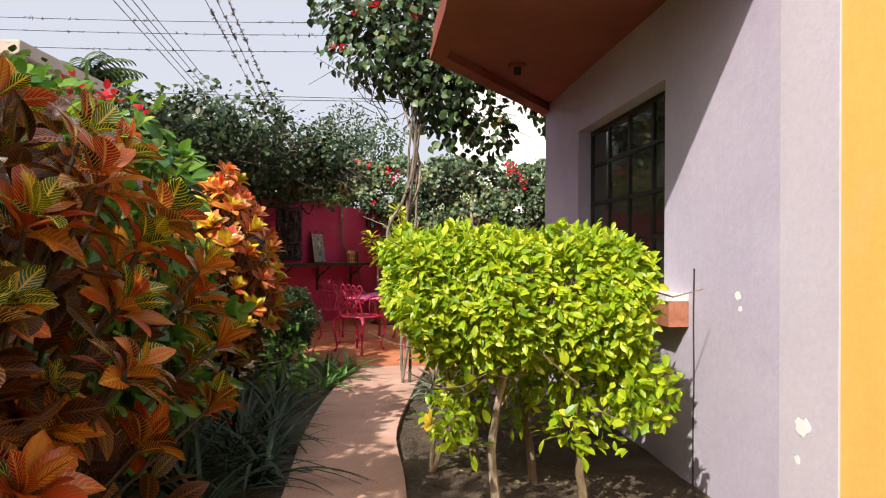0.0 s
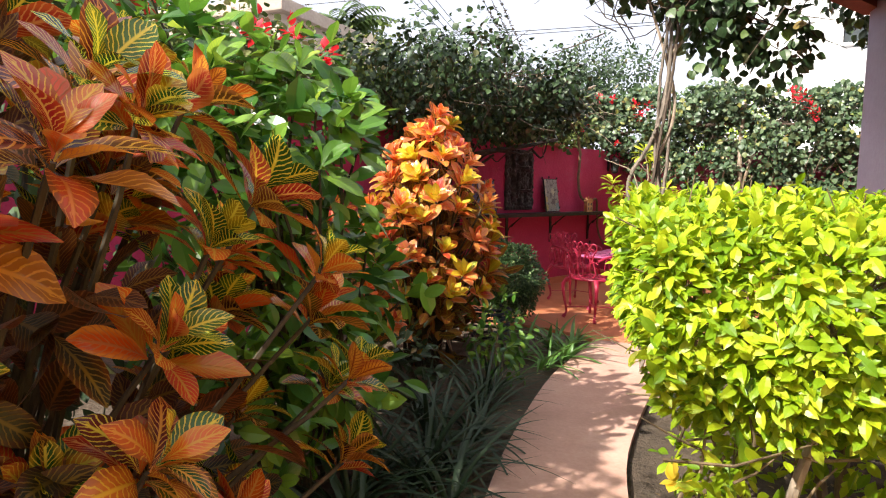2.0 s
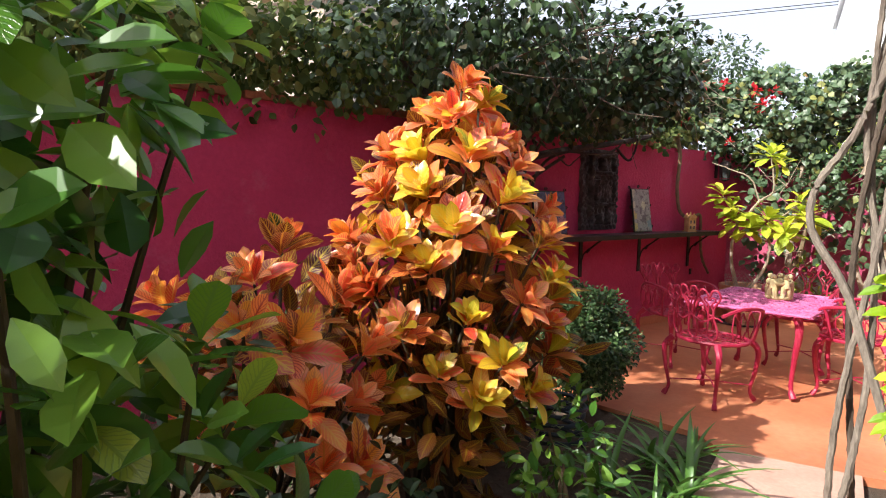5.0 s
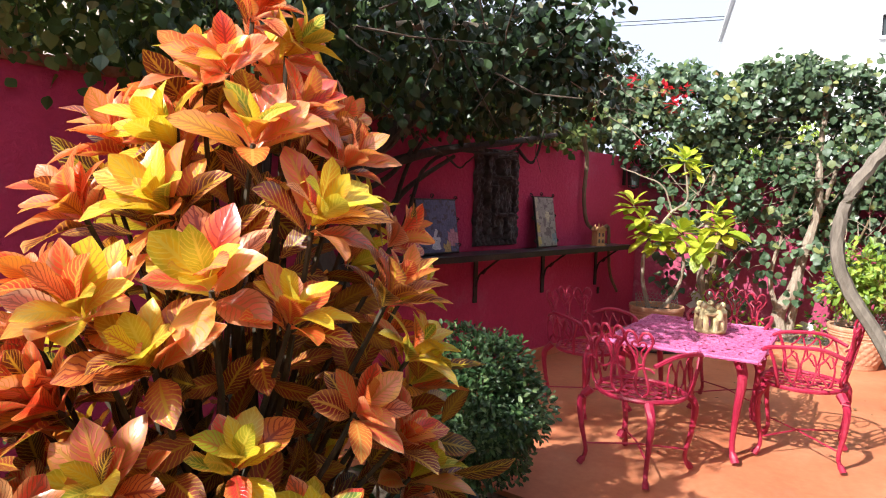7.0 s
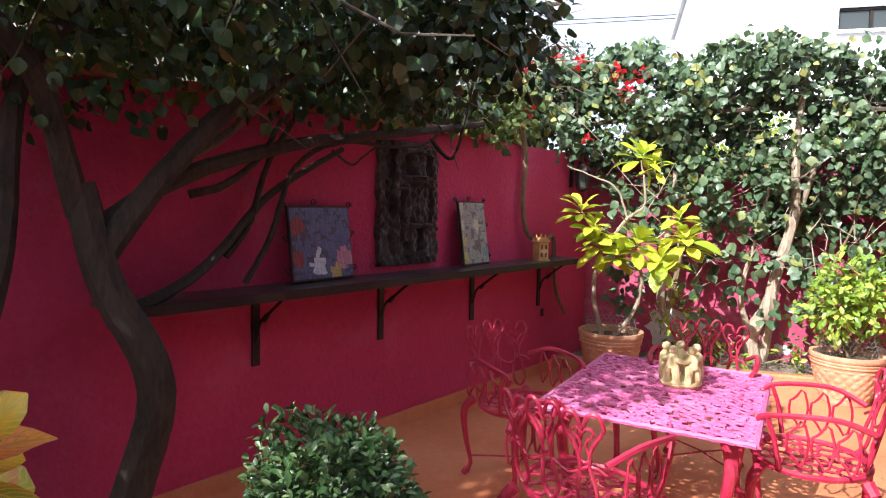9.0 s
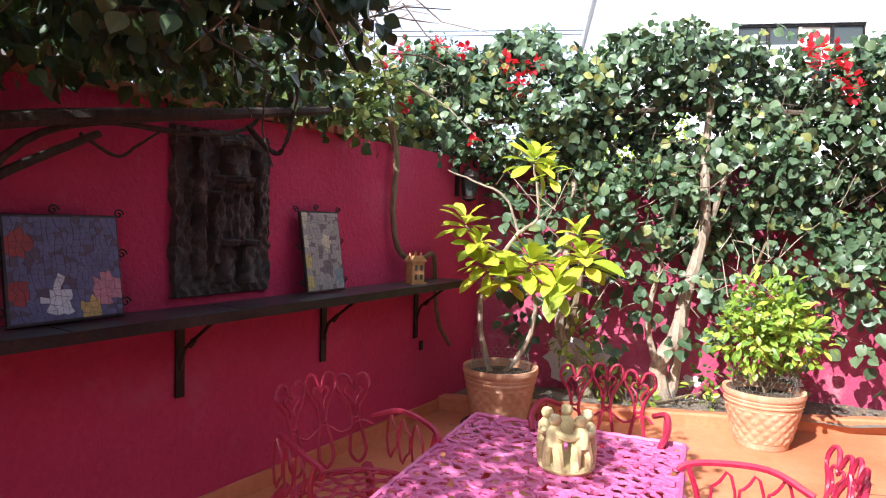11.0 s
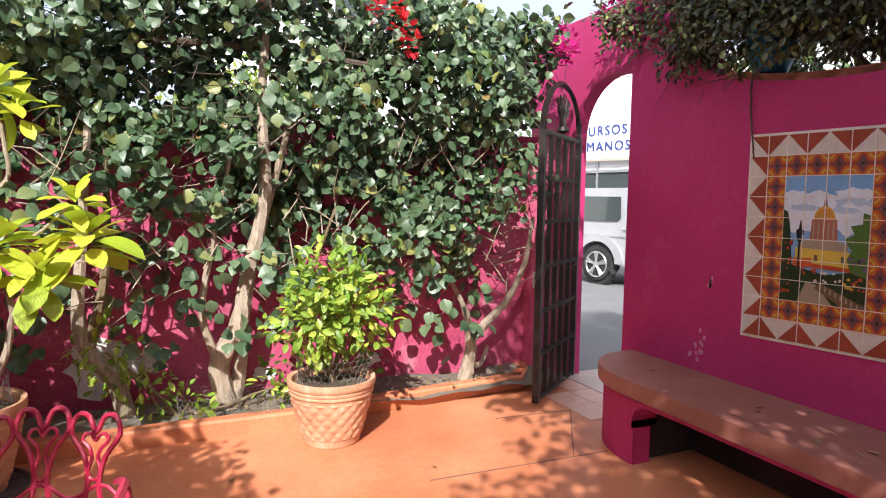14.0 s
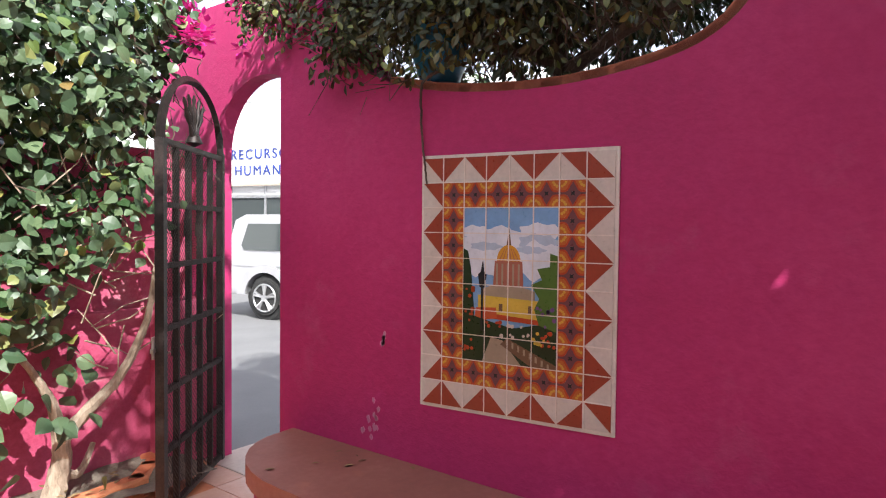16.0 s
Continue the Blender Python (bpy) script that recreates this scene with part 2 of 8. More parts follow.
VINE_LEAF = leafy("vine_leaf", [(0, (0.022, 0.052, 0.018)), (0.45, (0.042, 0.085, 0.030)), (0.85, (0.085, 0.14, 0.055)), (0.965, (0.14, 0.20, 0.04)), (1, (0.24, 0.14, 0.05))], 0.40, 0.08)
VINE_PALE = leafy("grey_green_vine_leaf", [(0, (0.055, 0.10, 0.05)), (0.5, (0.09, 0.145, 0.075)), (0.9, (0.14, 0.20, 0.10)), (1, (0.28, 0.28, 0.07))], 0.42, 0.12)
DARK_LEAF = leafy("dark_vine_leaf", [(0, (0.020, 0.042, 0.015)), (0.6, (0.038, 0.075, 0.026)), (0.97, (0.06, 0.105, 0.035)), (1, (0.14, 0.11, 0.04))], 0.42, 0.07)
# olive leaves for the wall ridge, lightened to paint in its sunlit look
LIT_RIDGE_LEAF = leafy("sunlit_olive_vine_leaf", [(0, (0.055, 0.09, 0.028)), (0.45, (0.11, 0.16, 0.045)), (0.8, (0.19, 0.23, 0.07)), (0.93, (0.27, 0.28, 0.09)), (1, (0.34, 0.18, 0.10))], 0.6, 0.32, gloss=0.2)
LIME_LEAF = leafy("lime_leaf", [(0, (0.13, 0.26, 0.010)), (0.35, (0.28, 0.42, 0.012)), (0.8, (0.44, 0.55, 0.02)), (1, (0.62, 0.64, 0.05))], 0.4, 0.36)
GLOSS_LEAF = leafy("glossy_green_leaf", [(0, (0.05, 0.15, 0.022)), (0.4, (0.12, 0.28, 0.03)), (0.8, (0.22, 0.40, 0.04)), (1, (0.40, 0.52, 0.07))], 0.25, 0.4, vein=[(0, (0.1, 0.2, 0.06)), (1, (0.14, 0.26, 0.08))], vein_amount=0.35, gloss=0.7, island=False)
GLOSS_CLOUD = leafy("glossy_green_foliage", [(0, (0.035, 0.12, 0.022)), (0.5, (0.10, 0.24, 0.032)), (1, (0.22, 0.38, 0.05))], 0.28, 0.36, gloss=0.6)
GOLD_VEINS = [(0, (0.66, 0.52, 0.03)), (0.5, (0.60, 0.40, 0.03)), (1, (0.70, 0.55, 0.06))]
ROSE_VEINS = [(0, (0.74, 0.30, 0.05)), (0.4, (0.52, 0.03, 0.02)), (1, (0.76, 0.34, 0.08))]
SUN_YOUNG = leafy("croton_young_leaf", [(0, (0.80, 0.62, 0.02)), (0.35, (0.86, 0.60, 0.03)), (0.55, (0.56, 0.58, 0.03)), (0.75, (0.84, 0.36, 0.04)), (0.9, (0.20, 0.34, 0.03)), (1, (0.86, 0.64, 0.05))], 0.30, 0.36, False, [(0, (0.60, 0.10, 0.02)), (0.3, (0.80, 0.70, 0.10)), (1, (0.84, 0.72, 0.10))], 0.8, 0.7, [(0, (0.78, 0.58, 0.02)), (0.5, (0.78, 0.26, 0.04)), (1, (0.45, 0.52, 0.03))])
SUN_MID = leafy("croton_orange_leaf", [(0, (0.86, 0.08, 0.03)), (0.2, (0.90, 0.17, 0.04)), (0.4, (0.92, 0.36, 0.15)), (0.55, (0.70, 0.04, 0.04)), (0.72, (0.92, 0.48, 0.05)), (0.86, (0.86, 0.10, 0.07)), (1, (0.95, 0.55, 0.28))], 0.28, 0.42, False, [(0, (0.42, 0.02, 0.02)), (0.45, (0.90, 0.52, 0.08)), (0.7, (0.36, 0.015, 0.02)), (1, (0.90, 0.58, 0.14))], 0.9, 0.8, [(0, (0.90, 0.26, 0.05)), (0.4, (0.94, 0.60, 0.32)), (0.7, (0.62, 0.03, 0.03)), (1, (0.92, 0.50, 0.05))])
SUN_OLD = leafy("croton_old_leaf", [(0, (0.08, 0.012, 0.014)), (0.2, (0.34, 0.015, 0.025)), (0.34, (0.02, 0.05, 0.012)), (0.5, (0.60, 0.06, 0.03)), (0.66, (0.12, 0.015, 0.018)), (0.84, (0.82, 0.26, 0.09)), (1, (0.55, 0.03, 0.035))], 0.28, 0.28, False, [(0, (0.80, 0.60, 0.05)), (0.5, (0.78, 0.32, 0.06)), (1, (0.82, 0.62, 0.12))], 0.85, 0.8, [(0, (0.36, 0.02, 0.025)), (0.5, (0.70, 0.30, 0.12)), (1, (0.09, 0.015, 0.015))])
# inner leaves darkened in colour, painting the shade between rosettes
SUN_INNER = leafy("croton_inner_shade_leaf", [(0, (0.06, 0.012, 0.010)), (0.25, (0.16, 0.02, 0.012)), (0.38, (0.04, 0.045, 0.010)), (0.6, (0.26, 0.03, 0.015)), (0.85, (0.38, 0.09, 0.03)), (1, (0.36, 0.22, 0.03))], 0.36, 0.15, True, GOLD_VEINS, 0.6, 0.5, [(0, (0.16, 0.02, 0.012)), (1, (0.28, 0.10, 0.03))])
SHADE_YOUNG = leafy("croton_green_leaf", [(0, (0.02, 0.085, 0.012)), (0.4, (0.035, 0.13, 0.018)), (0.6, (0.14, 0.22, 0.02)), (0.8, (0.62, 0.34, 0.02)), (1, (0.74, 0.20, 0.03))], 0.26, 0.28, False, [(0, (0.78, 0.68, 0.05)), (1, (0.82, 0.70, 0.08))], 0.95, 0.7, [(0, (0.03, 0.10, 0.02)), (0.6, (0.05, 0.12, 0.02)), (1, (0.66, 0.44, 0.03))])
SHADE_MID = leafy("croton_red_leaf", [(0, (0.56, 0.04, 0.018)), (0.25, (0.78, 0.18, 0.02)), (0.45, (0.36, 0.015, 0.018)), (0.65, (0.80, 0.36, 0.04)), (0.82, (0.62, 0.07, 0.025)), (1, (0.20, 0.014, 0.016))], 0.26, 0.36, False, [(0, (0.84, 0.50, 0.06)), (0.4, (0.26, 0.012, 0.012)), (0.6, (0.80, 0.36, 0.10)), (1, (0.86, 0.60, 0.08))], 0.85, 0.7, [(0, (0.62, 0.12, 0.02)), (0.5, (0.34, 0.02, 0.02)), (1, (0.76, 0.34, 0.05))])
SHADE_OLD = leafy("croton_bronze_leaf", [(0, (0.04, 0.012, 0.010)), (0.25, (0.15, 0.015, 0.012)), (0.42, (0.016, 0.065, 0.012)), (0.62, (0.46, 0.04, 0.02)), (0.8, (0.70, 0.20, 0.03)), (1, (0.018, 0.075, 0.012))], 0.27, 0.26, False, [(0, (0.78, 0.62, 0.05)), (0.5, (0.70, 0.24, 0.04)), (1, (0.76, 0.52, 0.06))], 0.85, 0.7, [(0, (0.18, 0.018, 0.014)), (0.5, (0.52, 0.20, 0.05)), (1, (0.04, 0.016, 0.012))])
# same for the bronze bush: gap shade put into the leaf colour
SHADE_INNER = leafy("croton_inner_bronze_shade_leaf", [(0, (0.02, 0.009, 0.008)), (0.35, (0.06, 0.012, 0.009)), (0.6, (0.010, 0.024, 0.008)), (1, (0.11, 0.02, 0.01))], 0.36, 0.12, True, [(0, (0.40, 0.28, 0.04)), (1, (0.34, 0.10, 0.03))], 0.5, 0.5, [(0, (0.07, 0.012, 0.01)), (1, (0.15, 0.05, 0.014))])
YELLOW_LEAF = leafy("yellow_green_leaf", [(0, (0.36, 0.50, 0.03)), (0.5, (0.52, 0.60, 0.04)), (1, (0.66, 0.64, 0.06))], 0.36, 0.35, False, [(0, (0.5, 0.55, 0.1)), (1, (0.6, 0.6, 0.12))], 0.4, 0.5)
POT_LEAF = leafy("light_green_leaf", [(0, (0.14, 0.25, 0.03)), (0.5, (0.27, 0.40, 0.05)), (1, (0.46, 0.52, 0.08))], 0.4, 0.33)
BOX_LEAF = leafy("boxwood_leaf", [(0, (0.025, 0.06, 0.018)), (0.5, (0.05, 0.11, 0.035)), (0.85, (0.12, 0.20, 0.07)), (1, (0.24, 0.32, 0.14))], 0.36, 0.2)
STRAP_LEAF = leafy("strap_leaf", [(0, (0.05, 0.13, 0.03)), (0.5, (0.09, 0.21, 0.04)), (1, (0.16, 0.30, 0.06))], 0.38, 0.28)
# blades darkened in colour to stand in for shade beneath the shrubs
GRASS_LEAF = leafy("shade_darkened_grass_blade", [(0, (0.009, 0.022, 0.008)), (0.6, (0.018, 0.042, 0.014)), (1, (0.035, 0.07, 0.024))], 0.55, 0.1)
DRY_LEAF = leafy("fallen_leaf", [(0, (0.12, 0.07, 0.035)), (0.5, (0.25, 0.17, 0.08)), (1, (0.4, 0.3, 0.14))], 0.8, 0.1)
RED_PETAL = leafy("red_petal", [(0, (0.55, 0.012, 0.03)), (0.6, (0.70, 0.03, 0.05)), (1, (0.75, 0.10, 0.06))], 0.5, 0.35)
PINK_PETAL = leafy("magenta_petal", [(0, (0.55, 0.012, 0.25)), (0.6, (0.68, 0.03, 0.32)), (1, (0.7, 0.10, 0.4))], 0.5, 0.35)
YELLOW_PETAL = leafy("yellow_petal", [(0, (0.75, 0.5, 0.03)), (1, (0.8, 0.6, 0.06))], 0.5, 0.35)
PALM_LEAF = leafy("palm_leaf", [(0, (0.06, 0.11, 0.03)), (0.6, (0.11, 0.18, 0.05)), (1, (0.2, 0.28, 0.1))], 0.45, 0.25)


# ---- mesh helpers ----
def mesh_from(name, verts, faces, material, uvs=None, smooth=False):
    me = bpy.data.meshes.new(name)
    me.from_pydata([tuple(v) for v in verts], [], [tuple(f) for f in faces])
    if uvs is not None:
        layer = me.uv_layers.new(name="UVMap")
        loops = np.zeros(len(me.loops), dtype=np.int32)
        me.loops.foreach_get("vertex_index", loops)
        layer.data.foreach_set("uv", np.asarray(uvs, dtype=np.float32)[loops].ravel())
    if smooth:
        me.polygons.foreach_set("use_smooth", [True] * len(me.polygons))
    me.materials.append(material)
    me.update()
    return me


def thing(name, label, category, at=(0, 0, 0), rz=0.0, group=""):
    ob = new(name)
    ob.empty_display_size = 0.1
    ob.matrix_basis = pose(*at, 0, 0, rz)
    return tagged(ob, label, category, group)


def part(name, me, parent, label=""):
    ob = new(name, me)
    ob.parent = parent
    return tagged(ob, label) if label else ob


def setting(name, me):
    return tagged(new(name, me), kind="structure")


class Shape:
    """Collects vertices and faces of one mesh."""

    def __init__(self):
        self.v, self.f = [], []

    def add(self, verts, faces):
        n = len(self.v)
        self.v += [tuple(p) for p in verts]
        self.f += [tuple(i + n for i in f) for f in faces]
        return self

    def box(self, x0, x1, y0, y1, z0, z1, m=None, soft=0.0):
        b = soft
        if b:
            bm = bmesh.new()
            bmesh.ops.create_cube(bm, size=1.0)
            for p in bm.verts:
                p.co = Vector(((x0 + x1) / 2 + p.co.x * (x1 - x0), (y0 + y1) / 2 + p.co.y * (y1 - y0), (z0 + z1) / 2 + p.co.z * (z1 - z0)))
            bmesh.ops.bevel(bm, geom=bm.edges[:], offset=b, segments=2, affect="EDGES", profile=0.6)
            bm.verts.index_update()
            vs, fs = [p.co.copy() for p in bm.verts], [[p.index for p in f.verts] for f in bm.faces]
            bm.free()
        else:
            vs = [Vector((x, y, z)) for z in (z0, z1) for y in (y0, y1) for x in (x0, x1)]
            fs = [(0, 2, 3, 1), (4, 5, 7, 6), (0, 1, 5, 4), (2, 6, 7, 3), (0, 4, 6, 2), (1, 3, 7, 5)]
        if m is not None:
            vs = [m @ p for p in vs]
        return self.add(vs, fs)

    def tube(self, pts, r, sides=6, closed=False, flat=1.0):
        pts = [Vector(p) for p in pts]
        n = len(pts)
        rs = list(r) if isinstance(r, (list, tuple)) else [r] * n
        vs, fs = [], []
        ref = Vector((0.31, 0.17, 0.94))
        for i, p in enumerate(pts):
            a, b = (pts[i - 1], pts[(i + 1) % n]) if closed else (pts[max(i - 1, 0)], pts[min(i + 1, n - 1)])
            d = (b - a).normalized() if (b - a).length > 1e-7 else Vector((0, 0, 1))
            s = d.cross(ref)
            if s.length < 0.15:
                s = d.cross(Vector((1, 0, 0)))
            s.normalize()
            u = s.cross(d)
            for k in range(sides):
                w = 2 * math.pi * k / sides
                vs.append(p + (s * math.cos(w) + u * math.sin(w) * flat) * rs[i])
        for i in range(n if closed else n - 1):
            j = (i + 1) % n
            for k in range(sides):
                l = (k + 1) % sides
                fs.append((i * sides + k, i * sides + l, j * sides + l, j * sides + k))
        if not closed:
            fs.append(tuple(range(sides))[::-1])
            fs.append(tuple((n - 1) * sides + k for k in range(sides)))
        return self.add(vs, fs)

    def lathe(self, profile, sides=32, centre=(0, 0, 0), wave=None):
        vs, fs = [], []
        for i, (r, z) in enumerate(profile):
            for k in range(sides):
                w = 2 * math.pi * k / sides
                q = r + (wave(w, z) if wave else 0)
                vs.append((centre[0] + q * math.cos(w), centre[1] + q * math.sin(w), centre[2] + z))
        for i in range(len(profile) - 1):
            for k in range(sides):
                l = (k + 1) % sides
                fs.append((i * sides + k, i * sides + l, (i + 1) * sides + l, (i + 1) * sides + k))
        fs.append(tuple(range(sides))[::-1])
        fs.append(tuple((len(profile) - 1) * sides + k for k in range(sides)))
        return self.add(vs, fs)

    def prism(self, outline, place, a, b):
        """An outline of (u, v) pairs pushed from depth a to b; place(u, v, d) gives the point."""
        n = len(outline)
        vs = [place(u, v, a) for u, v in outline] + [place(u, v, b) for u, v in outline]
        fs = [(i, (i + 1) % n, n + (i + 1) % n, n + i) for i in range(n)]
        bm = bmesh.new()
        for p in vs[:n]:
            bm.verts.new(p)
        bm.verts.ensure_lookup_table()
        face = bm.faces.new(bm.verts[:])
        face.normal_update()
        tris = bmesh.ops.triangulate(bm, faces=[face])["faces"]
        bm.verts.index_update()
        for t in tris:
            ids = [p.index for p in t.verts]
            fs.append(tuple(ids[::-1]))
            fs.append(tuple(i + n for i in ids))
        bm.free()
        self.add(vs, fs)
        return self

    def mesh(self, name, material, smooth=False, soft=0.0):
        bm = bmesh.new()
        me = mesh_from(name, self.v, self.f, material)
        bm.from_mesh(me)
        bmesh.ops.recalc_face_normals(bm, faces=bm.faces[:])
        bm.to_mesh(me)
        bm.free()
        if smooth:
            me.polygons.foreach_set("use_smooth", [True] * len(me.polygons))
            me.set_sharp_from_angle(angle=radians(42))
        return me


def wander(points, steps=6, jitter=0.0, rng=random):
    """A smooth line through the points, with a little unrest."""
    P = [Vector(p) for p in points]
    P = [P[0] * 2 - P[1]] + P + [P[-1] * 2 - P[-2]]
    out = []
    for i in range(1, len(P) - 2):
        for k in range(steps):
            t = k / steps
            a, b, c, d = P[i - 1], P[i], P[i + 1], P[i + 2]
            q = 0.5 * ((2 * b) + (c - a) * t + (2 * a - 5 * b + 4 * c - d) * t * t + (3 * b - a - 3 * c + d) * t ** 3)
            out.append(q + Vector((rng.uniform(-1, 1), rng.uniform(-1, 1), rng.uniform(-1, 1))) * jitter)
    out.append(P[-2])
    return out


def taper(n, a, b):
    return [a + (b - a) * i / max(n - 1, 1) for i in range(n)]


def clip(poly, x0, x1, y0, y1):
    """The part of a polygon that lies in a rectangle."""
    for axis, lim, sign in ((0, x0, 1), (0, x1, -1), (1, y0, 1), (1, y1, -1)):
        out = []
        for i, p in enumerate(poly):
            q = poly[i - 1]
            a, b = (q[axis] - lim) * sign, (p[axis] - lim) * sign
            if (a < 0) != (b < 0):
                t = a / (a - b)
                out.append((q[0] + (p[0] - q[0]) * t, q[1] + (p[1] - q[1]) * t))
            if b >= 0:
                out.append(p)
        poly = out
        if not poly:
            break
    return poly


# leaf patterns: width along the length, as a folded blade lying along +y with its face up
def blade(widths, fold=0.25, curl=0.2, wave=0.0):
    n = len(widths)
    vs, uv, fs = [], [], []
    for i, w in enumerate(widths):
        t = i / (n - 1)
        z = -curl * t * t
        ripple = wave * math.sin(t * 9.0)
        for s in (-1, 0, 1):
            vs.append((s * w, t * (1 - 0.3 * curl * t), z + abs(s) * w * fold + s * ripple * w))
            uv.append((0.5 + 0.5 * s, t))
    for i in range(n - 1):
        for s in (0, 1):
            a = i * 3 + s
            fs.append((a, a + 1, a + 4, a + 3))
    return np.array(vs), fs, np.array(uv)


OVAL = blade([0.012, 0.17, 0.24, 0.20, 0.005], 0.25, 0.15)
HEART = blade([0.05, 0.33, 0.43, 0.37, 0.21, 0.005], 0.16, 0.22)
LANCE = blade([0.012, 0.10, 0.15, 0.13, 0.003], 0.3, 0.3)
LIMELEAF = blade([0.02, 0.15, 0.215, 0.17, 0.004], 0.3, 0.3)
PETAL = blade([0.05, 0.42, 0.01], 0.2, -0.2)
BROAD = blade([0.02, 0.13, 0.2, 0.215, 0.20, 0.14, 0.01], 0.15, 0.25, 0.05)


def cloud(name, pos, way, up, size, pattern, material):
    """Many leaves in one mesh: each starts at pos, points along way, faces up."""
    tv, tf, tu = pattern
    pos, way, up, size = np.asarray(pos, float), np.asarray(way, float), np.asarray(up, float), np.asarray(size, float)
    y = way / (np.linalg.norm(way, axis=1, keepdims=True) + 1e-9)
    x = np.cross(y, up)
    x /= np.linalg.norm(x, axis=1, keepdims=True) + 1e-9
    z = np.cross(x, y)
    n, k = len(pos), len(tv)
    v = pos[:, None, :] + size[:, None, None] * (tv[None, :, 0:1] * x[:, None, :] + tv[None, :, 1:2] * y[:, None, :] + tv[None, :, 2:3] * z[:, None, :])
    f = (np.array(tf)[None, :, :] + (np.arange(n) * k)[:, None, None]).reshape(-1, len(tf[0]))
    return mesh_from(name, v.reshape(-1, 3).tolist(), f.tolist(), material, np.tile(tu, (n, 1)))


def unit(rng, n):
    v = rng.normal(size=(n, 3))
    return v / np.linalg.norm(v, axis=1, keepdims=True)


def clumps(rng, centres, density, shell=0.55):
    """Points with their outward ways in a set of uneven balls (x, y, z, radius)."""
    P, D = [], []
    for cx, cy, cz, r in centres:
        n = int(density * r * r)
        d = unit(rng, n)
        lump = 1 + 0.22 * np.sin(d[:, 0] * 5 + cx * 7) * np.cos(d[:, 1] * 4 + cy * 5) + 0.15 * np.sin(d[:, 2] * 7 + cz * 3)
        rr = r * lump * (shell + (1 - shell) * rng.random(n) ** 0.6)
        P.append(np.array([cx, cy, cz]) + d * rr[:, None])
        D.append(d)
    return np.concatenate(P), np.concatenate(D)


def leaf_frame(rng, D, out=0.7, droop=0.35, wild=0.7, sunny=0.8):
    """Ways and faces for leaves that grow outward, hang a little and turn to the light."""
    n = len(D)
    way = D * out + unit(rng, n) * wild + np.array([0, 0, -droop])
    up = D * 0.5 + unit(rng, n) * 0.5 + np.array([-0.25, -0.35, 0.8]) * sunny
    return way, up


# ---- the setting ----
WEST_WAY = Vector((0.443, 1.0, 0)).normalized()
WEST_OUT = Vector((1.0, -0.443, 0)).normalized()


def west(y, out=0.0, z=0.0):
    """A place by the west wall: its y along the wall's face, metres out from it, and height."""
    return Vector((-1.57 + 0.443 * (y - 10.66), y, z)) + WEST_OUT * out


WEST_FRAME = Matrix((( WEST_WAY.x, WEST_OUT.x, 0, 0), (WEST_WAY.y, WEST_OUT.y, 0, 0), (0, 0, 1, 0), (0, 0, 0, 1)))


def along(y, out, z):
    """Local axes on the west wall: x along it towards the north, y out of it, z up."""
    return Matrix.Translation(west(y, out, z)) @ WEST_FRAME


def flat_slab(outline, z0, z1):
    return Shape().prism(outline, lambda u, v, d: (u, v, d), z0, z1)


setting("ground", flat_slab([(-120, -120), (120, -120), (120, 120), (-120, 120)], -0.4, -0.12).mesh("ground", ASPHALT))

rng = np.random.default_rng(3)


def soil_sheet(name, x0, x1, y0, y1, z, rough, step, material):
    nx, ny = int((x1 - x0) / step) + 1, int((y1 - y0) / step) + 1
    vs = [(x0 + (x1 - x0) * i / nx, y0 + (y1 - y0) * j / ny, z + rough * noise.noise((i * step * 3.1, j * step * 3.1, 1.7)) + 0.4 * rough * noise.noise((i * step * 11, j * step * 11, 5.0))) for j in range(ny + 1) for i in range(nx + 1)]
    fs = [(j * (nx + 1) + i, j * (nx + 1) + i + 1, (j + 1) * (nx + 1) + i + 1, (j + 1) * (nx + 1) + i) for j in range(ny) for i in range(nx)]
    return setting(name, mesh_from(name, vs, fs, material, smooth=True))


soil_sheet("soil_bed", -6.5, 3.1, -3.2, 11.6, -0.045, 0.03, 0.12, SOIL)

PATH_LEFT = wander([(-0.62, -3, 0), (-0.66, 0.5, 0), (-0.72, 2.2, 0), (-0.78, 3.1, 0), (-0.90, 4.1, 0), (-0.95, 5.35, 0), (-0.86, 6.3, 0), (-0.84, 6.62, 0)], 5)
PATH_RIGHT = wander([(-0.02, -3, 0), (-0.05, 0.5, 0), (-0.10, 2.2, 0), (-0.19, 3.3, 0), (-0.30, 4.2, 0), (-0.25, 5.4, 0), (-0.19, 6.3, 0), (-0.17, 6.62, 0)], 5)
path = Shape()
for i in range(len(PATH_LEFT) - 1):
    a, b, c, d = PATH_LEFT[i], PATH_RIGHT[i], PATH_RIGHT[i + 1], PATH_LEFT[i + 1]
    top = [Vector((p.x, p.y, 0.0)) for p in (a, b, c, d)]
    low = [Vector((p.x, p.y, -0.10)) for p in (a, b, c, d)]
    path.add(top + low, [(0, 1, 2, 3), (0, 3, 7, 4), (1, 5, 6, 2)])
setting("path", path.mesh("path", PATH_PINK))

PATIO_EDGE = [(-3.16, 7.05), (-1.66, 7.02), (-1.0, 6.82), (-0.84, 6.63), (-0.16, 6.63), (0.7, 6.7), (2.95, 6.7), (2.95, 11.45), (2.5, 11.27), (1.45, 11.1), (0.7, 10.99), (-1.44, 10.97)]
setting("floor", flat_slab([(x, y) for x, y in PATIO_EDGE], -0.09, -0.006).mesh("floor", PATIO))

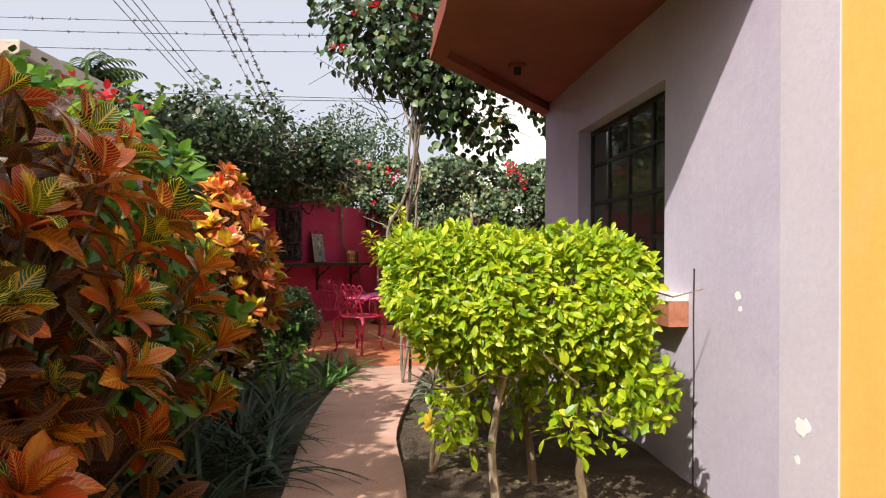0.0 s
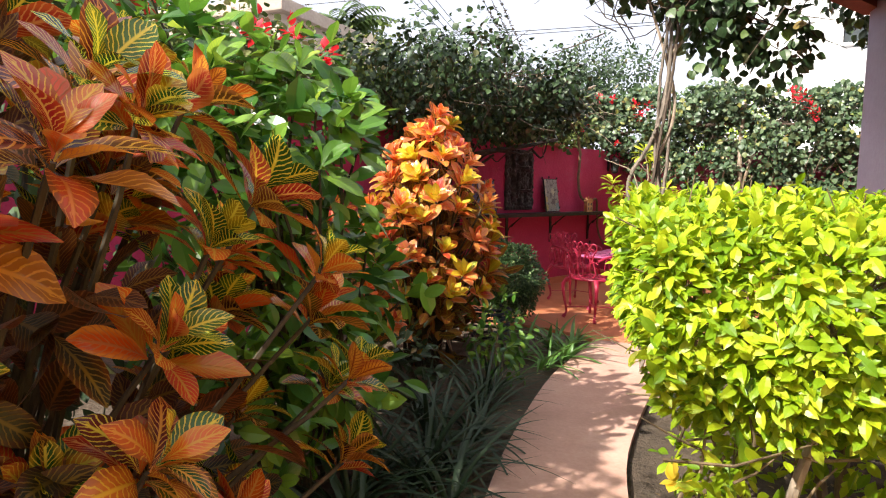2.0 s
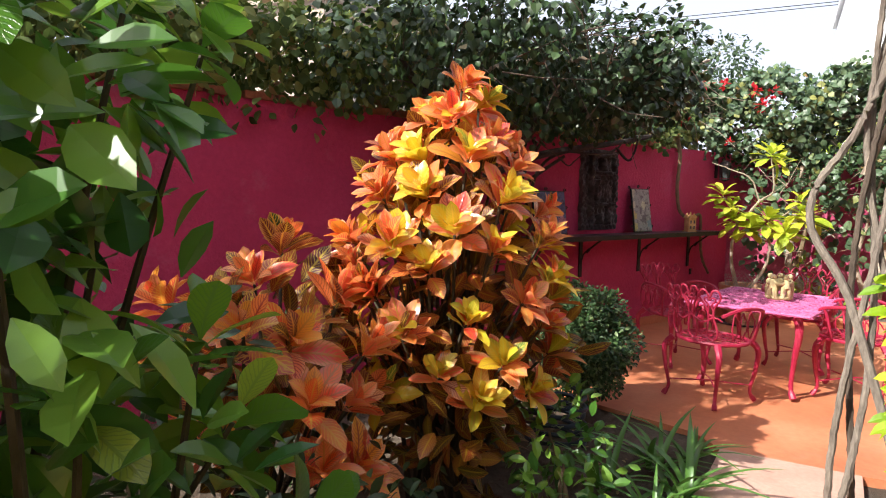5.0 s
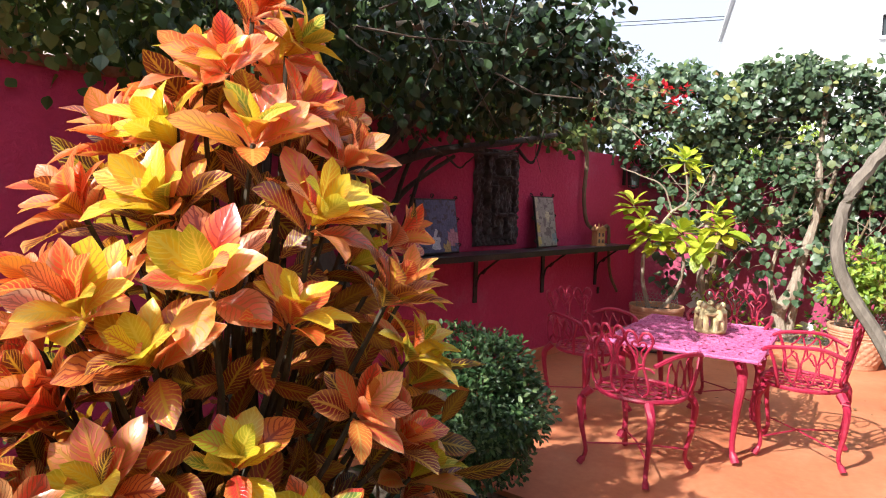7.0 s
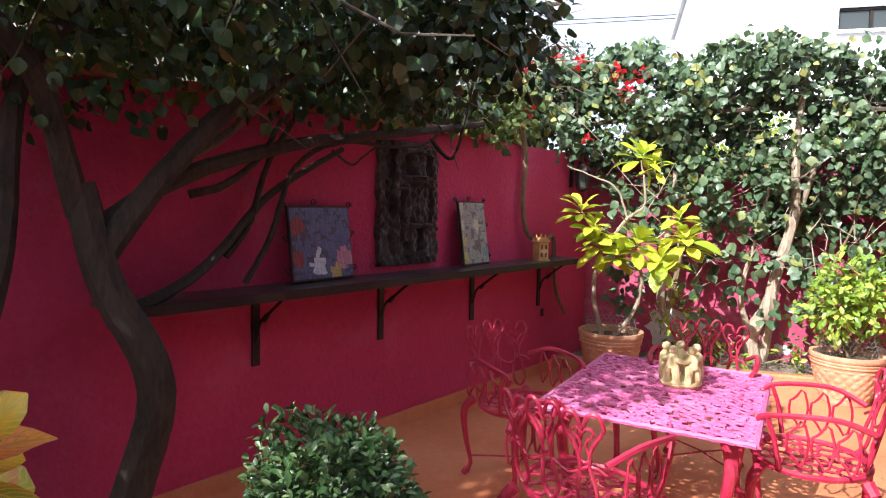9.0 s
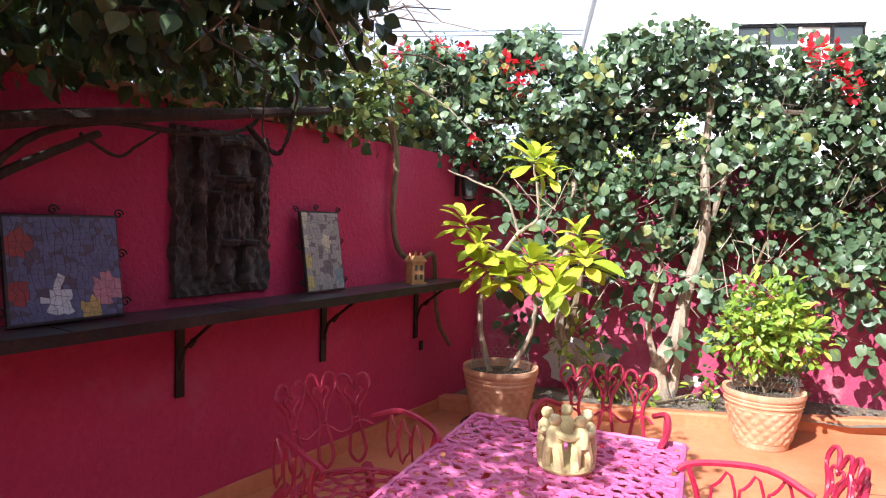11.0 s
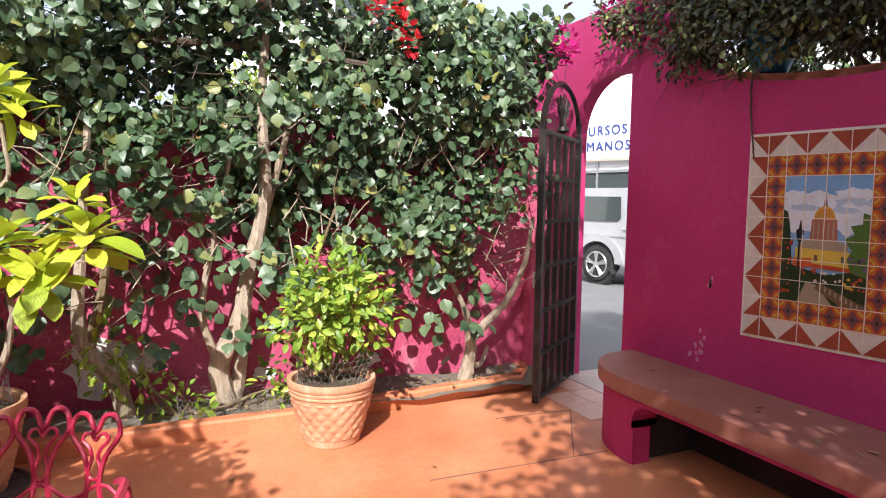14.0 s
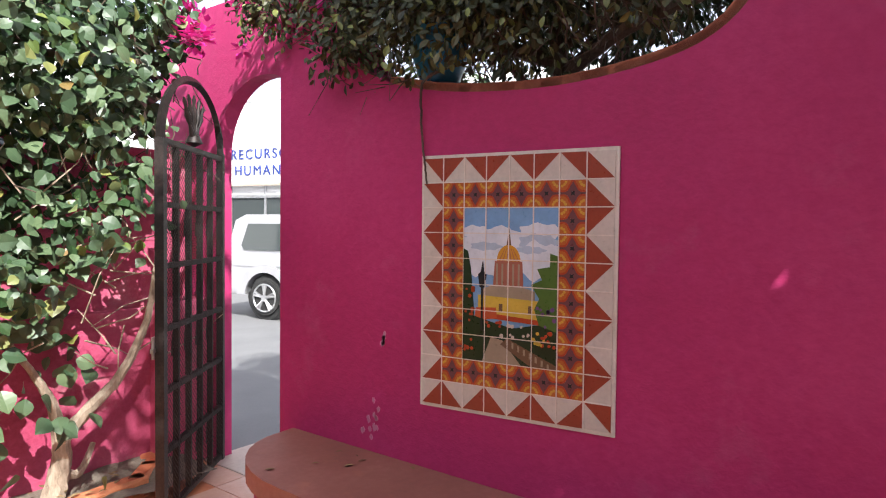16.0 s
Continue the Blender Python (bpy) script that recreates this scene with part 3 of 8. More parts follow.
joint_dark = surface("dark_floor_joint", (0.16, 0.08, 0.05), (0.22, 0.11, 0.075), (0.28, 0.15, 0.10), 6, 50, 0.9, 0.2)
for (x0, y0), (x1, y1) in (((1.15, 9.98), (2.24, 9.95)), ((2.02, 9.97), (2.46, 10.62)), ((1.9, 10.66), (2.46, 10.62))):
    d = Vector((x1 - x0, y1 - y0, 0)).normalized()
    n = Vector((-d.y, d.x, 0)) * 0.004
    joint = flat_slab([(x0 - n.x, y0 - n.y), (x1 - n.x, y1 - n.y), (x1 + n.x, y1 + n.y), (x0 + n.x, y0 + n.y)], -0.0058, -0.0035)
    part("joint", joint.mesh("joint", joint_dark), bpy.data.objects["floor"])
floor_tile = surface("pale_pink_floor_tile", (0.50, 0.27, 0.20), (0.58, 0.34, 0.26), (0.64, 0.42, 0.34), 3, 30, 0.45, 0.15, vary=0.1)
for x0, x1, y0, y1 in ((2.47, 2.70, 10.40, 10.68), (2.706, 2.95, 10.40, 10.68), (2.47, 2.70, 10.686, 10.97), (2.706, 2.95, 10.686, 10.97), (2.706, 2.95, 10.976, 11.24)):
    part("tile", Shape().box(x0, x1, y0, y1, -0.03, -0.0025, soft=0.002).mesh("tile", floor_tile), bpy.data.objects["floor"])

KERB = [(-1.46, 10.96), (0.7, 10.96), (1.42, 11.07), (2.4, 11.17), (2.56, 11.33), (2.66, 11.52)]
kerb = Shape()
for (x0, y0), (x1, y1) in zip(KERB, KERB[1:]):
    d = Vector((x1 - x0, y1 - y0, 0)).normalized()
    n = Vector((-d.y, d.x, 0)) * 0.1
    a, b = Vector((x0, y0, 0)) - d * 0.004, Vector((x1, y1, 0)) + d * 0.02
    prof = [(0.0, -0.05), (0.0, 0.085), (0.12, 0.10), (0.88, 0.10), (1.0, 0.085), (1.0, -0.05)]
    ring = [p + n * o + Vector((0, 0, z)) for p in (a, b) for o, z in prof]
    kerb.add(ring, [(i, i + 1, i + 7, i + 6) for i in range(5)] + [(0, 1, 2, 3, 4, 5), (11, 10, 9, 8, 7, 6)])
setting("kerb", kerb.mesh("kerb", PATIO))
soil_sheet("planting_bed", -1.5, 2.75, 11.02, 11.6, 0.075, 0.03, 0.06, DRY_SOIL)

# west wall with its brick capping
wall = Shape()
wall.prism([(-2.0, -0.1), (11.45, -0.1), (11.45, 1.95), (8.5, 1.95), (6.2, 1.98), (4.0, 2.04), (-2.0, 2.10)], lambda u, v, d: west(u, -d, v), 0.0, 0.2)
setting("wall_west", wall.mesh("wall_west", PINK))
skirt = Shape()
skirt.prism([(7.15, -0.05), (10.94, -0.05), (10.94, 0.085), (7.15, 0.085)], lambda u, v, d: west(u, d, v), 0.002, 0.022)
setting("baseboard", skirt.mesh("baseboard", PATIO))

# north wall, thicker below
wall = Shape().box(-1.4, 3.2, 11.62, 11.82, -0.1, 1.95)
wall.box(-1.3, 2.72, 11.53, 11.615, -0.1, 0.98, soft=0.02)
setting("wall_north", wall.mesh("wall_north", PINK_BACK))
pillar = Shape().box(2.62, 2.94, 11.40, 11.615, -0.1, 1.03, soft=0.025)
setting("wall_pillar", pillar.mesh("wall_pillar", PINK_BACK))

# east wall: a low sagging top with brick capping, and the arched doorway
EAST_TOP = wander([(10.44, 2.75, 0), (10.1, 2.55, 0), (9.85, 2.2, 0), (9.5, 2.06, 0), (9.0, 2.0, 0), (8.6, 2.02, 0), (8.35, 2.09, 0), (8.2, 2.25, 0), (8.05, 2.55, 0), (7.6, 2.75, 0), (3.0, 2.8, 0)], 5)
wall = Shape()
wall.prism([(10.44, -0.1)] + [(p.x, p.y) for p in EAST_TOP] + [(3.0, -0.1)], lambda u, v, d: (d, u, v), 2.73, 2.95)
setting("wall_east", wall.mesh("wall_east", PINK_EAST))
ARCH = [(10.89 + 0.45 * math.cos(a), 1.92 + 0.44 * math.sin(a)) for a in np.linspace(math.pi, 0, 25)]
wall = Shape()
wall.prism([(10.1, -0.1), (10.44, -0.1)] + ARCH + [(11.34, -0.1), (12.0, -0.1), (12.0, 2.85), (10.1, 2.85)], lambda u, v, d: (d, u, v), 2.953, 3.06)
setting("wall_doorway", wall.mesh("wall_doorway", PINK_EAST))
setting("doorstep", Shape().box(2.9, 3.45, 10.3, 11.4, -0.11, 0.004, soft=0.01).mesh("doorstep", surface("pale_floor_tile", (0.42, 0.33, 0.28), (0.52, 0.42, 0.36), (0.6, 0.5, 0.44), 2, 30, 0.5, 0.15)))
setting("wall_south", Shape().box(-8, 4, -3.5, -3.3, -0.1, 2.2).mesh("wall_south", PINK))

# worn white patches on the walls
def patch(place, u, v, w, h, material, seed):
    r = random.Random(seed)
    n = 22
    ring = [(u + w * math.cos(2 * math.pi * k / n) * r.uniform(0.55, 1.0), v + h * math.sin(2 * math.pi * k / n) * r.uniform(0.55, 1.0)) for k in range(n)]
    return Shape().prism(ring, place, 0.0008, 0.003).mesh("flaked_patch", material)


for k, (u, v, w, h) in enumerate([(-0.42, 0.33, 0.24, 0.23), (-0.15, 0.36, 0.09, 0.12), (0.55, 0.2, 0.1, 0.06), (1.3, 0.24, 0.12, 0.07)]):
    tagged(new("flaked_patch", patch(lambda a, b, d: (a, 11.53 - d, b), u, v, w, h, WHITEWASH, k)), "patch of flaked whitewash on the pink garden wall", "paint patch", kind="structure")
for k, (u, v, w, h) in enumerate([(9.78, 0.62, 0.035, 0.10), (9.80, 0.58, 0.05, 0.04), (9.72, 0.98, 0.012, 0.03)]):
    for j in range(7):
        r = random.Random(40 + k * 9 + j)
        me = patch(lambda a, b, d: (2.73 - d, a, b), u + r.uniform(-1, 1) * w, v + r.uniform(-1, 1) * h, 0.012, 0.016, surface("scuffed_plaster", (0.5, 0.16, 0.27), (0.55, 0.22, 0.33), (0.6, 0.3, 0.4), 9, 40, 0.9, 0.2) if k + j == 0 else bpy.data.materials["scuffed_plaster"], 60 + k * 9 + j)
        tagged(new("flaked_patch", me), "small scuff of bare plaster on the pink wall", "paint patch", kind="structure")


# ---- bench along the east wall ----
def bench():
    t = thing("bench", "masonry bench with terracotta top built against the pink wall", "bench")
    def top(x):
        return x
    outline = [(2.727, 5.0), (2.727, 10.33)] + [(2.727 - 0.10 - 0.42 * math.sin(a), 9.80 + 0.53 * math.cos(a)) for a in np.linspace(0.15, math.pi / 2, 8)] + [(2.20, 9.3), (2.19, 5.0)]
    part("seat", Shape().prism(outline, lambda u, v, d: (u, v, d), 0.375, 0.46).mesh("seat", BENCH_TOP), t)
    inner = [(2.36, 9.80), (2.727, 9.80), (2.727, 10.29)] + [(2.727 - 0.10 - 0.39 * math.sin(a), 9.79 + 0.50 * math.cos(a)) for a in np.linspace(0.15, math.pi / 2, 8)] + [(2.24, 9.746), (2.36, 9.746)]
    part("leg", Shape().prism(inner, lambda u, v, d: (u, v, d), -0.02, 0.374).mesh("leg", PINK_EAST), t, "pink plastered support")
    arch = Shape()
    ring = [(9.745, 0.374), (9.745, 0.20)] + [(9.745 - 0.11 + 0.11 * math.cos(a), 0.24 + 0.1 * math.sin(a)) for a in np.linspace(0.0, math.pi / 2, 6)] + [(9.4, 0.345), (6.7, 0.345), (6.7, 0.374)]
    arch.prism(ring, lambda u, v, d: (d, u, v), 2.225, 2.40)
    part("lintel", arch.mesh("lintel", PINK_EAST), t)
    # dark panels added to paint in the shade below the seat
    part("back_panel", Shape().box(2.700, 2.726, 6.704, 9.768, 0.0, 0.365, soft=0.003).mesh("back_panel", UNDERSEAT_SHADE), t, "dark panel painting in the shade under the seat")
    part("end_panel", Shape().box(2.364, 2.724, 9.772, 9.797, 0.0, 0.370, soft=0.003).mesh("end_panel", UNDERSEAT_SHADE), t, "dark panel painting in the shade under the seat")
    part("leg", Shape().box(2.235, 2.727, 6.2, 6.7, -0.02, 0.374, soft=0.02).mesh("leg", PINK_EAST), t, "pink plastered support")


bench()


# ---- house with the barred window ----
def house():
    t = thing("house", "lilac plastered house with a deep rust-red eave and barred window", "house")
    ang = Vector((-0.1, 1.0, 0)).normalized()
    nrm = Vector((-1.0, -0.1, 0)).normalized()
    def face(y, out, z):
        return Vector((1.34 - 0.1 * (y - 3.45), y, z)) + nrm * out
    w0, w1, z0, z1 = 3.72, 5.35, 0.98, 2.24
    for u0, u1, v0, v1 in ((w1, 6.42, -0.1, 2.7), (w0, w1, -0.1, z0), (w0, w1, z1, 2.7), (2.62, w0, -0.1, 2.7)):
        part("wall", Shape().prism([(u0, v0), (u1, v0), (u1, v1), (u0, v1)], lambda u, v, d: face(u, -d, v), 0.0, 0.22).mesh("wall", LILAC), t)
    S = Shape().prism([(2.28, -0.1), (2.617, -0.1), (2.617, 2.9), (2.28, 2.9)], lambda u, v, d: face(u, d, v), -0.24, 0.018)
    part("pilaster", S.mesh("pilaster", PALE_LILAC), t, "pale lilac strip")
    S = Shape().prism([(-3.2, -0.1), (2.277, -0.1), (2.277, 2.9), (-3.2, 2.9)], lambda u, v, d: face(u, d, v), -0.26, 0.012)
    part("wall", S.mesh("wall", YELLOW), t, "ochre yellow wall")
    S = Shape().prism([(1.05, 6.42), (3.6, 6.9), (3.6, 6.7), (1.27, 6.25)], lambda u, v, d: (u, v, d), -0.1, 2.9)
    part("wall", S.mesh("wall", LILAC), t)
    S = Shape().prism([(3.5, 6.7), (3.6, 6.7), (3.6, -3.2), (3.5, -3.2)], lambda u, v, d: (u, v, d), -0.1, 2.9)
    part("wall", S.mesh("wall", LILAC), t)
    S = Shape().prism([(0.10, 2.50), (0.02, 3.7), (-0.09, 4.65), (1.02, 6.46), (3.8, 7.0), (3.8, -3.4), (1.5, -3.4), (1.42, 2.5)], lambda u, v, d: (u, v, d), 2.70, 2.86)
    part("roof", S.mesh("roof", SOFFIT), t, "rust-red roof slab with a deep eave")
    S = Shape().prism([(0.08, 2.48), (0.0, 3.7), (-0.11, 4.66), (1.02, 6.49), (3.83, 7.03), (3.83, 6.9), (1.1, 6.36), (0.02, 4.62), (0.12, 3.7), (0.2, 2.48)], lambda u, v, d: (u, v, d), 2.63, 2.698)
    part("fascia", S.mesh("fascia", SOFFIT), t)
    # crack
    pts = [face(3.36 + 0.004 * math.sin(z * 9), 0.002, z) for z in np.linspace(1.12, -0.1, 12)]
    part("crack", Shape().tube(pts, 0.005, 5).mesh("crack", CABLE), t)
    win = part("window", Shape().prism([(w0, z0), (w1, z0), (w1, z0 + 0.05), (w0, z0 + 0.05)], lambda u, v, d: face(u, -d, v), 0.10, 0.15).mesh("window", IRON), t, "dark iron window with small panes")
    for u in np.linspace(w0, w1 - 0.03, 5):
        part("mullion", Shape().prism([(u, z0 + 0.05), (u + 0.03, z0 + 0.05), (u + 0.03, z1 - 0.035), (u, z1 - 0.035)], lambda a, b, d: face(a, -d, b), 0.11, 0.14).mesh("mullion", IRON), win)
    for v in (1.30, 1.60, 1.92, 2.21):
        part("glazing_bar", Shape().prism([(w0, v), (w1, v), (w1, v + 0.025), (w0, v + 0.025)], lambda a, b, d: face(a, -d, b), 0.108, 0.118).mesh("glazing_bar", IRON), win)
    us = np.linspace(w0, w1 - 0.03, 5)
    for i in range(4):
        for v0, v1 in ((1.03, 1.30), (1.325, 1.60), (1.625, 1.92), (1.945, 2.21)):
            part("pane", Shape().prism([(us[i] + 0.03, v0), (us[i + 1], v0), (us[i + 1], v1), (us[i] + 0.03, v1)], lambda a, b, d: face(a, -d, b), 0.122, 0.127).mesh("pane", CURTAIN_GLASS), win)
    part("sill", Shape().prism([(w0 - 0.3, 0.94), (w1 + 0.1, 0.94), (w1 + 0.1, 0.978), (w0 - 0.3, 0.978)], lambda u, v, d: face(u, d, v), -0.1, 0.13).mesh("sill", WHITEWASH), t, "flaked cement sill")
    for k in range(16):
        u = w0 - 0.3 + k * 0.132
        part("brick", Shape().prism([(u, 0.80), (u + 0.124, 0.80), (u + 0.124, 0.938), (u, 0.938)], lambda a, b, d: face(a, d, b), 0.002, 0.115).mesh("brick", BRICK), t)
    for k, (u, v, w, h) in enumerate([(2.47, 0.52, 0.055, 0.045), (2.5, 0.38, 0.02, 0.02), (2.95, 1.0, 0.03, 0.025), (2.47, 0.2, 0.02, 0.03), (2.93, 0.94, 0.02, 0.015)]):
        part("flaked_patch", patch(lambda a, b, d: face(a, 0.018 * (a < 2.617) + d, b), u, v, w, h, WHITE_PAINT, 90 + k), t, "flaked patch of white primer")


house()


def eave_lamp():
    t = thing("ceiling_lamp", "small dark round lamp holder under the rust-red eave", "lamp", (0.58, 4.99, 2.698))
    part("plate", Shape().lathe([(0.065, -0.022), (0.075, -0.012), (0.075, 0.0)], 20).mesh("plate", SOFFIT, True), t)
    part("socket", Shape().lathe([(0.022, -0.085), (0.03, -0.07), (0.03, -0.02)], 14).mesh("socket", IRON, True), t, "dark bulb socket")


eave_lamp()


# ---- planting ----
def vine_tree(name, label, stems, leaf_sets, category="vine", at=(0, 0, 0)):
    t = thing(name, label, category)
    for pts, r0, r1, m in stems:
        line = wander(pts, 9, 0.002)
        part("stem", Shape().tube(line, taper(len(line), r0, r1), 7).mesh("stem", m, smooth=True), t)
    for nm, me in leaf_sets:
        tagged(part(nm, me, t), kind="stuff")
    return t


def hedge_leaves(seed, count, x0, x1, lows, highs, y_face, thick, size, pattern, material):
    r = np.random.default_rng(seed)
    x = r.uniform(x0, x1, count)
    low = np.interp(x, *lows) + 0.10 * np.sin(x * 9) + r.normal(0, 0.10, count)
    high = np.interp(x, *highs) + 0.05 * np.sin(x * 7 + 1) + 0.03 * np.sin(x * 23) + np.abs(r.normal(0, 0.03, count))
    z = low + (high - low) * r.random(count) ** 0.85
    lump = 0.15 * np.sin(x * 5.1 + z * 3.3) + 0.10 * np.sin(x * 2.3 - z * 6.1 + 2) + 0.06 * np.sin(x * 13 + z * 11)
    keep = r.random(count) < 0.98 - 0.80 * ((np.sin(x * 6.3 + 1.3 * np.sin(z * 5)) * np.sin(z * 8.7 + x * 2.1)) > np.where(x > 1.0, 0.66, 0.46))
    keep &= (x < 2.38) | (z > 2.02)
    y = y_face + lump - thick * r.random(count) ** 1.4 * 0.6 + thick * 0.3
    P = np.stack([x, y, z], 1)[keep]
    n = len(P)
    D = np.tile(np.array([0.0, -0.85, 0.25]), (n, 1))
    way, up = leaf_frame(r, D, 0.35, 0.75, 0.75, 0.55)
    up = up + np.array([0.0, -0.30, 0.15]) + unit(r, n) * 0.75
    return cloud("leaves", P, way, up, r.uniform(size[0], size[1], n), pattern, material)


def twigs(seed, count, box, length, material, r0=0.004, bias=(0, 0, 0.4)):
    r = random.Random(seed)
    S = Shape()
    for _ in range(count):
        p = Vector([r.uniform(a, b) for a, b in box])
        d = Vector((r.uniform(-1, 1), r.uniform(-0.5, 0.5), r.uniform(-1, 1))) + Vector(bias)
        d.normalize()
        L = r.uniform(*length)
        q = p + d * L * 0.5 + Vector((r.uniform(-1, 1), r.uniform(-1, 1), r.uniform(-1, 1))) * L * 0.12
        S.tube([p, q, p + d * L], [r0, r0 * 0.8, r0 * 0.4], 4)
    return S.mesh("brushwood", material)


LOWS = ([-1.9, -1.4, -0.7, 0.1, 0.9, 1.8, 2.4, 2.8], [2.0, 1.85, 1.72, 1.42, 1.15, 1.12, 1.45, 1.75])
HIGHS = ([-1.9, -1.1, 0.0, 0.9, 1.9, 2.8], [2.80, 2.86, 2.92, 2.84, 2.82, 2.86])
back = vine_tree("climbing_vine", "dense green climbing vine with pale stems covering the pink wall", [
    ([(0.30, 11.28, 0.06), (0.24, 11.28, 0.35), (0.36, 11.26, 0.62), (0.42, 11.25, 0.95), (0.52, 11.22, 1.45), (0.5, 11.2, 2.0), (0.55, 11.2, 2.75)], 0.075, 0.022, BARK_PALE),
    ([(0.33, 11.30, 0.06), (0.38, 11.31, 0.4), (0.41, 11.29, 0.9), (0.58, 11.27, 1.5), (0.72, 11.2, 2.1)], 0.05, 0.016, BARK_PALE),
    ([(0.24, 11.27, 0.34), (0.14, 11.24, 0.7), (0.2, 11.22, 1.1), (0.32, 11.2, 1.7)], 0.03, 0.012, BARK_PALE),
    ([(-0.28, 11.30, 0.06), (-0.36, 11.28, 0.32), (-0.52, 11.26, 0.6), (-0.5, 11.25, 1.1), (-0.45, 11.22, 1.8)], 0.06, 0.02, BARK_PALE),
    ([(-0.48, 11.28, 0.5), (-0.38, 11.26, 1.0), (-0.36, 11.24, 1.7)], 0.035, 0.015, BARK_GREEN),
    ([(2.0, 11.33, 0.06), (2.04, 11.32, 0.28), (2.02, 11.31, 0.45), (1.97, 11.3, 0.62), (1.8, 11.27, 0.9)], 0.06, 0.012, BARK_PALE),
    ([(2.03, 11.32, 0.36), (2.16, 11.3, 0.5), (2.32, 11.28, 0.66), (2.46, 11.26, 0.95), (2.5, 11.22, 1.3)], 0.04, 0.014, BARK_PALE),
    ([(2.03, 11.33, 0.2), (2.14, 11.36, 0.16), (2.24, 11.42, 0.28)], 0.03, 0.014, BARK_PALE),
    ([(0.6, 11.3, 0.5), (0.85, 11.28, 1.0), (1.1, 11.25, 1.7)], 0.02, 0.008, BARK_GREEN),
    ([(-1.5, 11.3, 2.2), (-0.5, 11.25, 2.3), (0.6, 11.3, 2.35), (1.6, 11.28, 2.3), (2.6, 11.3, 2.4)], 0.025, 0.02, BARK_DARK),
], [
    ("leaves", hedge_leaves(11, 12500, -1.9, 2.68, LOWS, HIGHS, 11.30, 0.5, (0.038, 0.08), HEART, VINE_LEAF)),
    ("leaves", hedge_leaves(12, 3600, -1.8, 2.60, LOWS, HIGHS, 11.10, 0.4, (0.045, 0.10), HEART, VINE_PALE)),
    # back layer of darker leaves closes holes and paints shade into the gaps
    ("leaves", hedge_leaves(16, 6500, -1.9, 2.66, ([-1.9, 2.8], [1.75, 1.75]), HIGHS, 11.52, 0.25, (0.04, 0.075), HEART, DARK_LEAF)),
    ("leaves", hedge_leaves(13, 900, -1.0, 2.2, ([-1, 2.5], [0.55, 0.5]), ([-1, 2.5], [1.7, 1.5]), 11.24, 0.25, (0.07, 0.13), HEART, VINE_PALE)),
    ("brushwood", twigs(14, 520, [(-1.9, 2.75), (11.1, 11.45), (1.6, 2.6)], (0.12, 0.32), BARK_DARK)),
    ("brushwood", twigs(15, 160, [(-0.8, 2.6), (11.15, 11.4), (0.7, 1.7)], (0.15, 0.5), BARK_PALE, 0.005)),
])


def flower_heads(name, label, spots, material, size=0.05, seed=5, count=16):
    """Clusters of papery petals, one thing a cluster, each petal a part."""
    r = random.Random(seed)
    tv, tf, tu = blade([0.05, 0.34, 0.42, 0.26, 0.01], 0.25, -0.2)
    petal = mesh_from("petal", tv.tolist(), tf, material, tu, smooth=True)
    for x, y, z, rad in spots:
        t = thing(name, label, "flower", (x, y, z), 0.0, "flowers on the climbing vine")
        for k in range(int(count * (rad / 0.08) ** 1.5) + 7):
            d = Vector((r.gauss(0, 1), r.gauss(0, 1), r.gauss(0, 1))).normalized()
            way = (d + Vector((r.gauss(0, 1), r.gauss(0, 1), r.gauss(0, 1))) * 0.5).normalized()
            ob = part("petal", petal, t)
            q = way.to_track_quat("Y", "Z").to_matrix().to_4x4()
            ob.matrix_basis = Matrix.Translation(d * rad * r.random() ** 0.5) @ q @ Matrix.Diagonal((*[size * r.uniform(0.75, 1.3)] * 3, 1))


flower_heads("bougainvillea_flower", "cluster of bright red bougainvillea bracts on the vine", [
    (1.22, 10.98, 2.62, 0.12), (1.12, 10.98, 2.70, 0.08), (1.33, 10.95, 2.50, 0.07), (1.42, 11.0, 2.42, 0.06),
    (-0.98, 10.95, 2.62, 0.06), (-0.80, 10.95, 2.60, 0.06), (-0.88, 10.92, 2.46, 0.07), (-1.75, 10.8, 2.7, 0.07), (-1.5, 10.9, 2.74, 0.05),
    (-1.3, 10.9, 2.72, 0.05), (-1.7, 10.8, 2.3, 0.05), (-1.22, 10.95, 2.05, 0.03), (-1.85, 10.6, 2.56, 0.04)], RED_PETAL)

# vine that hangs over the west wall, with its gnarled trunk
r5 = np.random.default_rng(21)
over = []
for k in range(30):
    y = 0.2 + k * 0.345
    far = y > 8.6
    over.append((*west(y, 0.02 + 0.12 * math.sin(k * 2.1), (2.10 if far else 2.38) + (0.04 if far else 0.10) * math.sin(k * 1.7)), 0.20 if far else 0.44 + 0.06 * math.sin(k * 3.0)))
for y, o, z, rad in ((6.4, 0.45, 2.4, 0.42), (6.9, 0.65, 2.42, 0.45), (7.3, 0.9, 2.40, 0.42), (7.7, 1.1, 2.42, 0.40), (7.6, 0.6, 2.25, 0.42), (8.1, 0.85, 2.36, 0.42), (8.4, 0.6, 2.24, 0.38), (8.1, 0.35, 2.12, 0.32), (7.2, 0.3, 2.1, 0.4), (8.8, 0.35, 2.12, 0.22), (9.25, 0.28, 2.16, 0.2), (9.55, 0.2, 2.14, 0.17), (6.7, 1.0, 2.5, 0.4), (7.1, 1.3, 2.6, 0.36)):
    over.append((*west(y, o, z), rad))
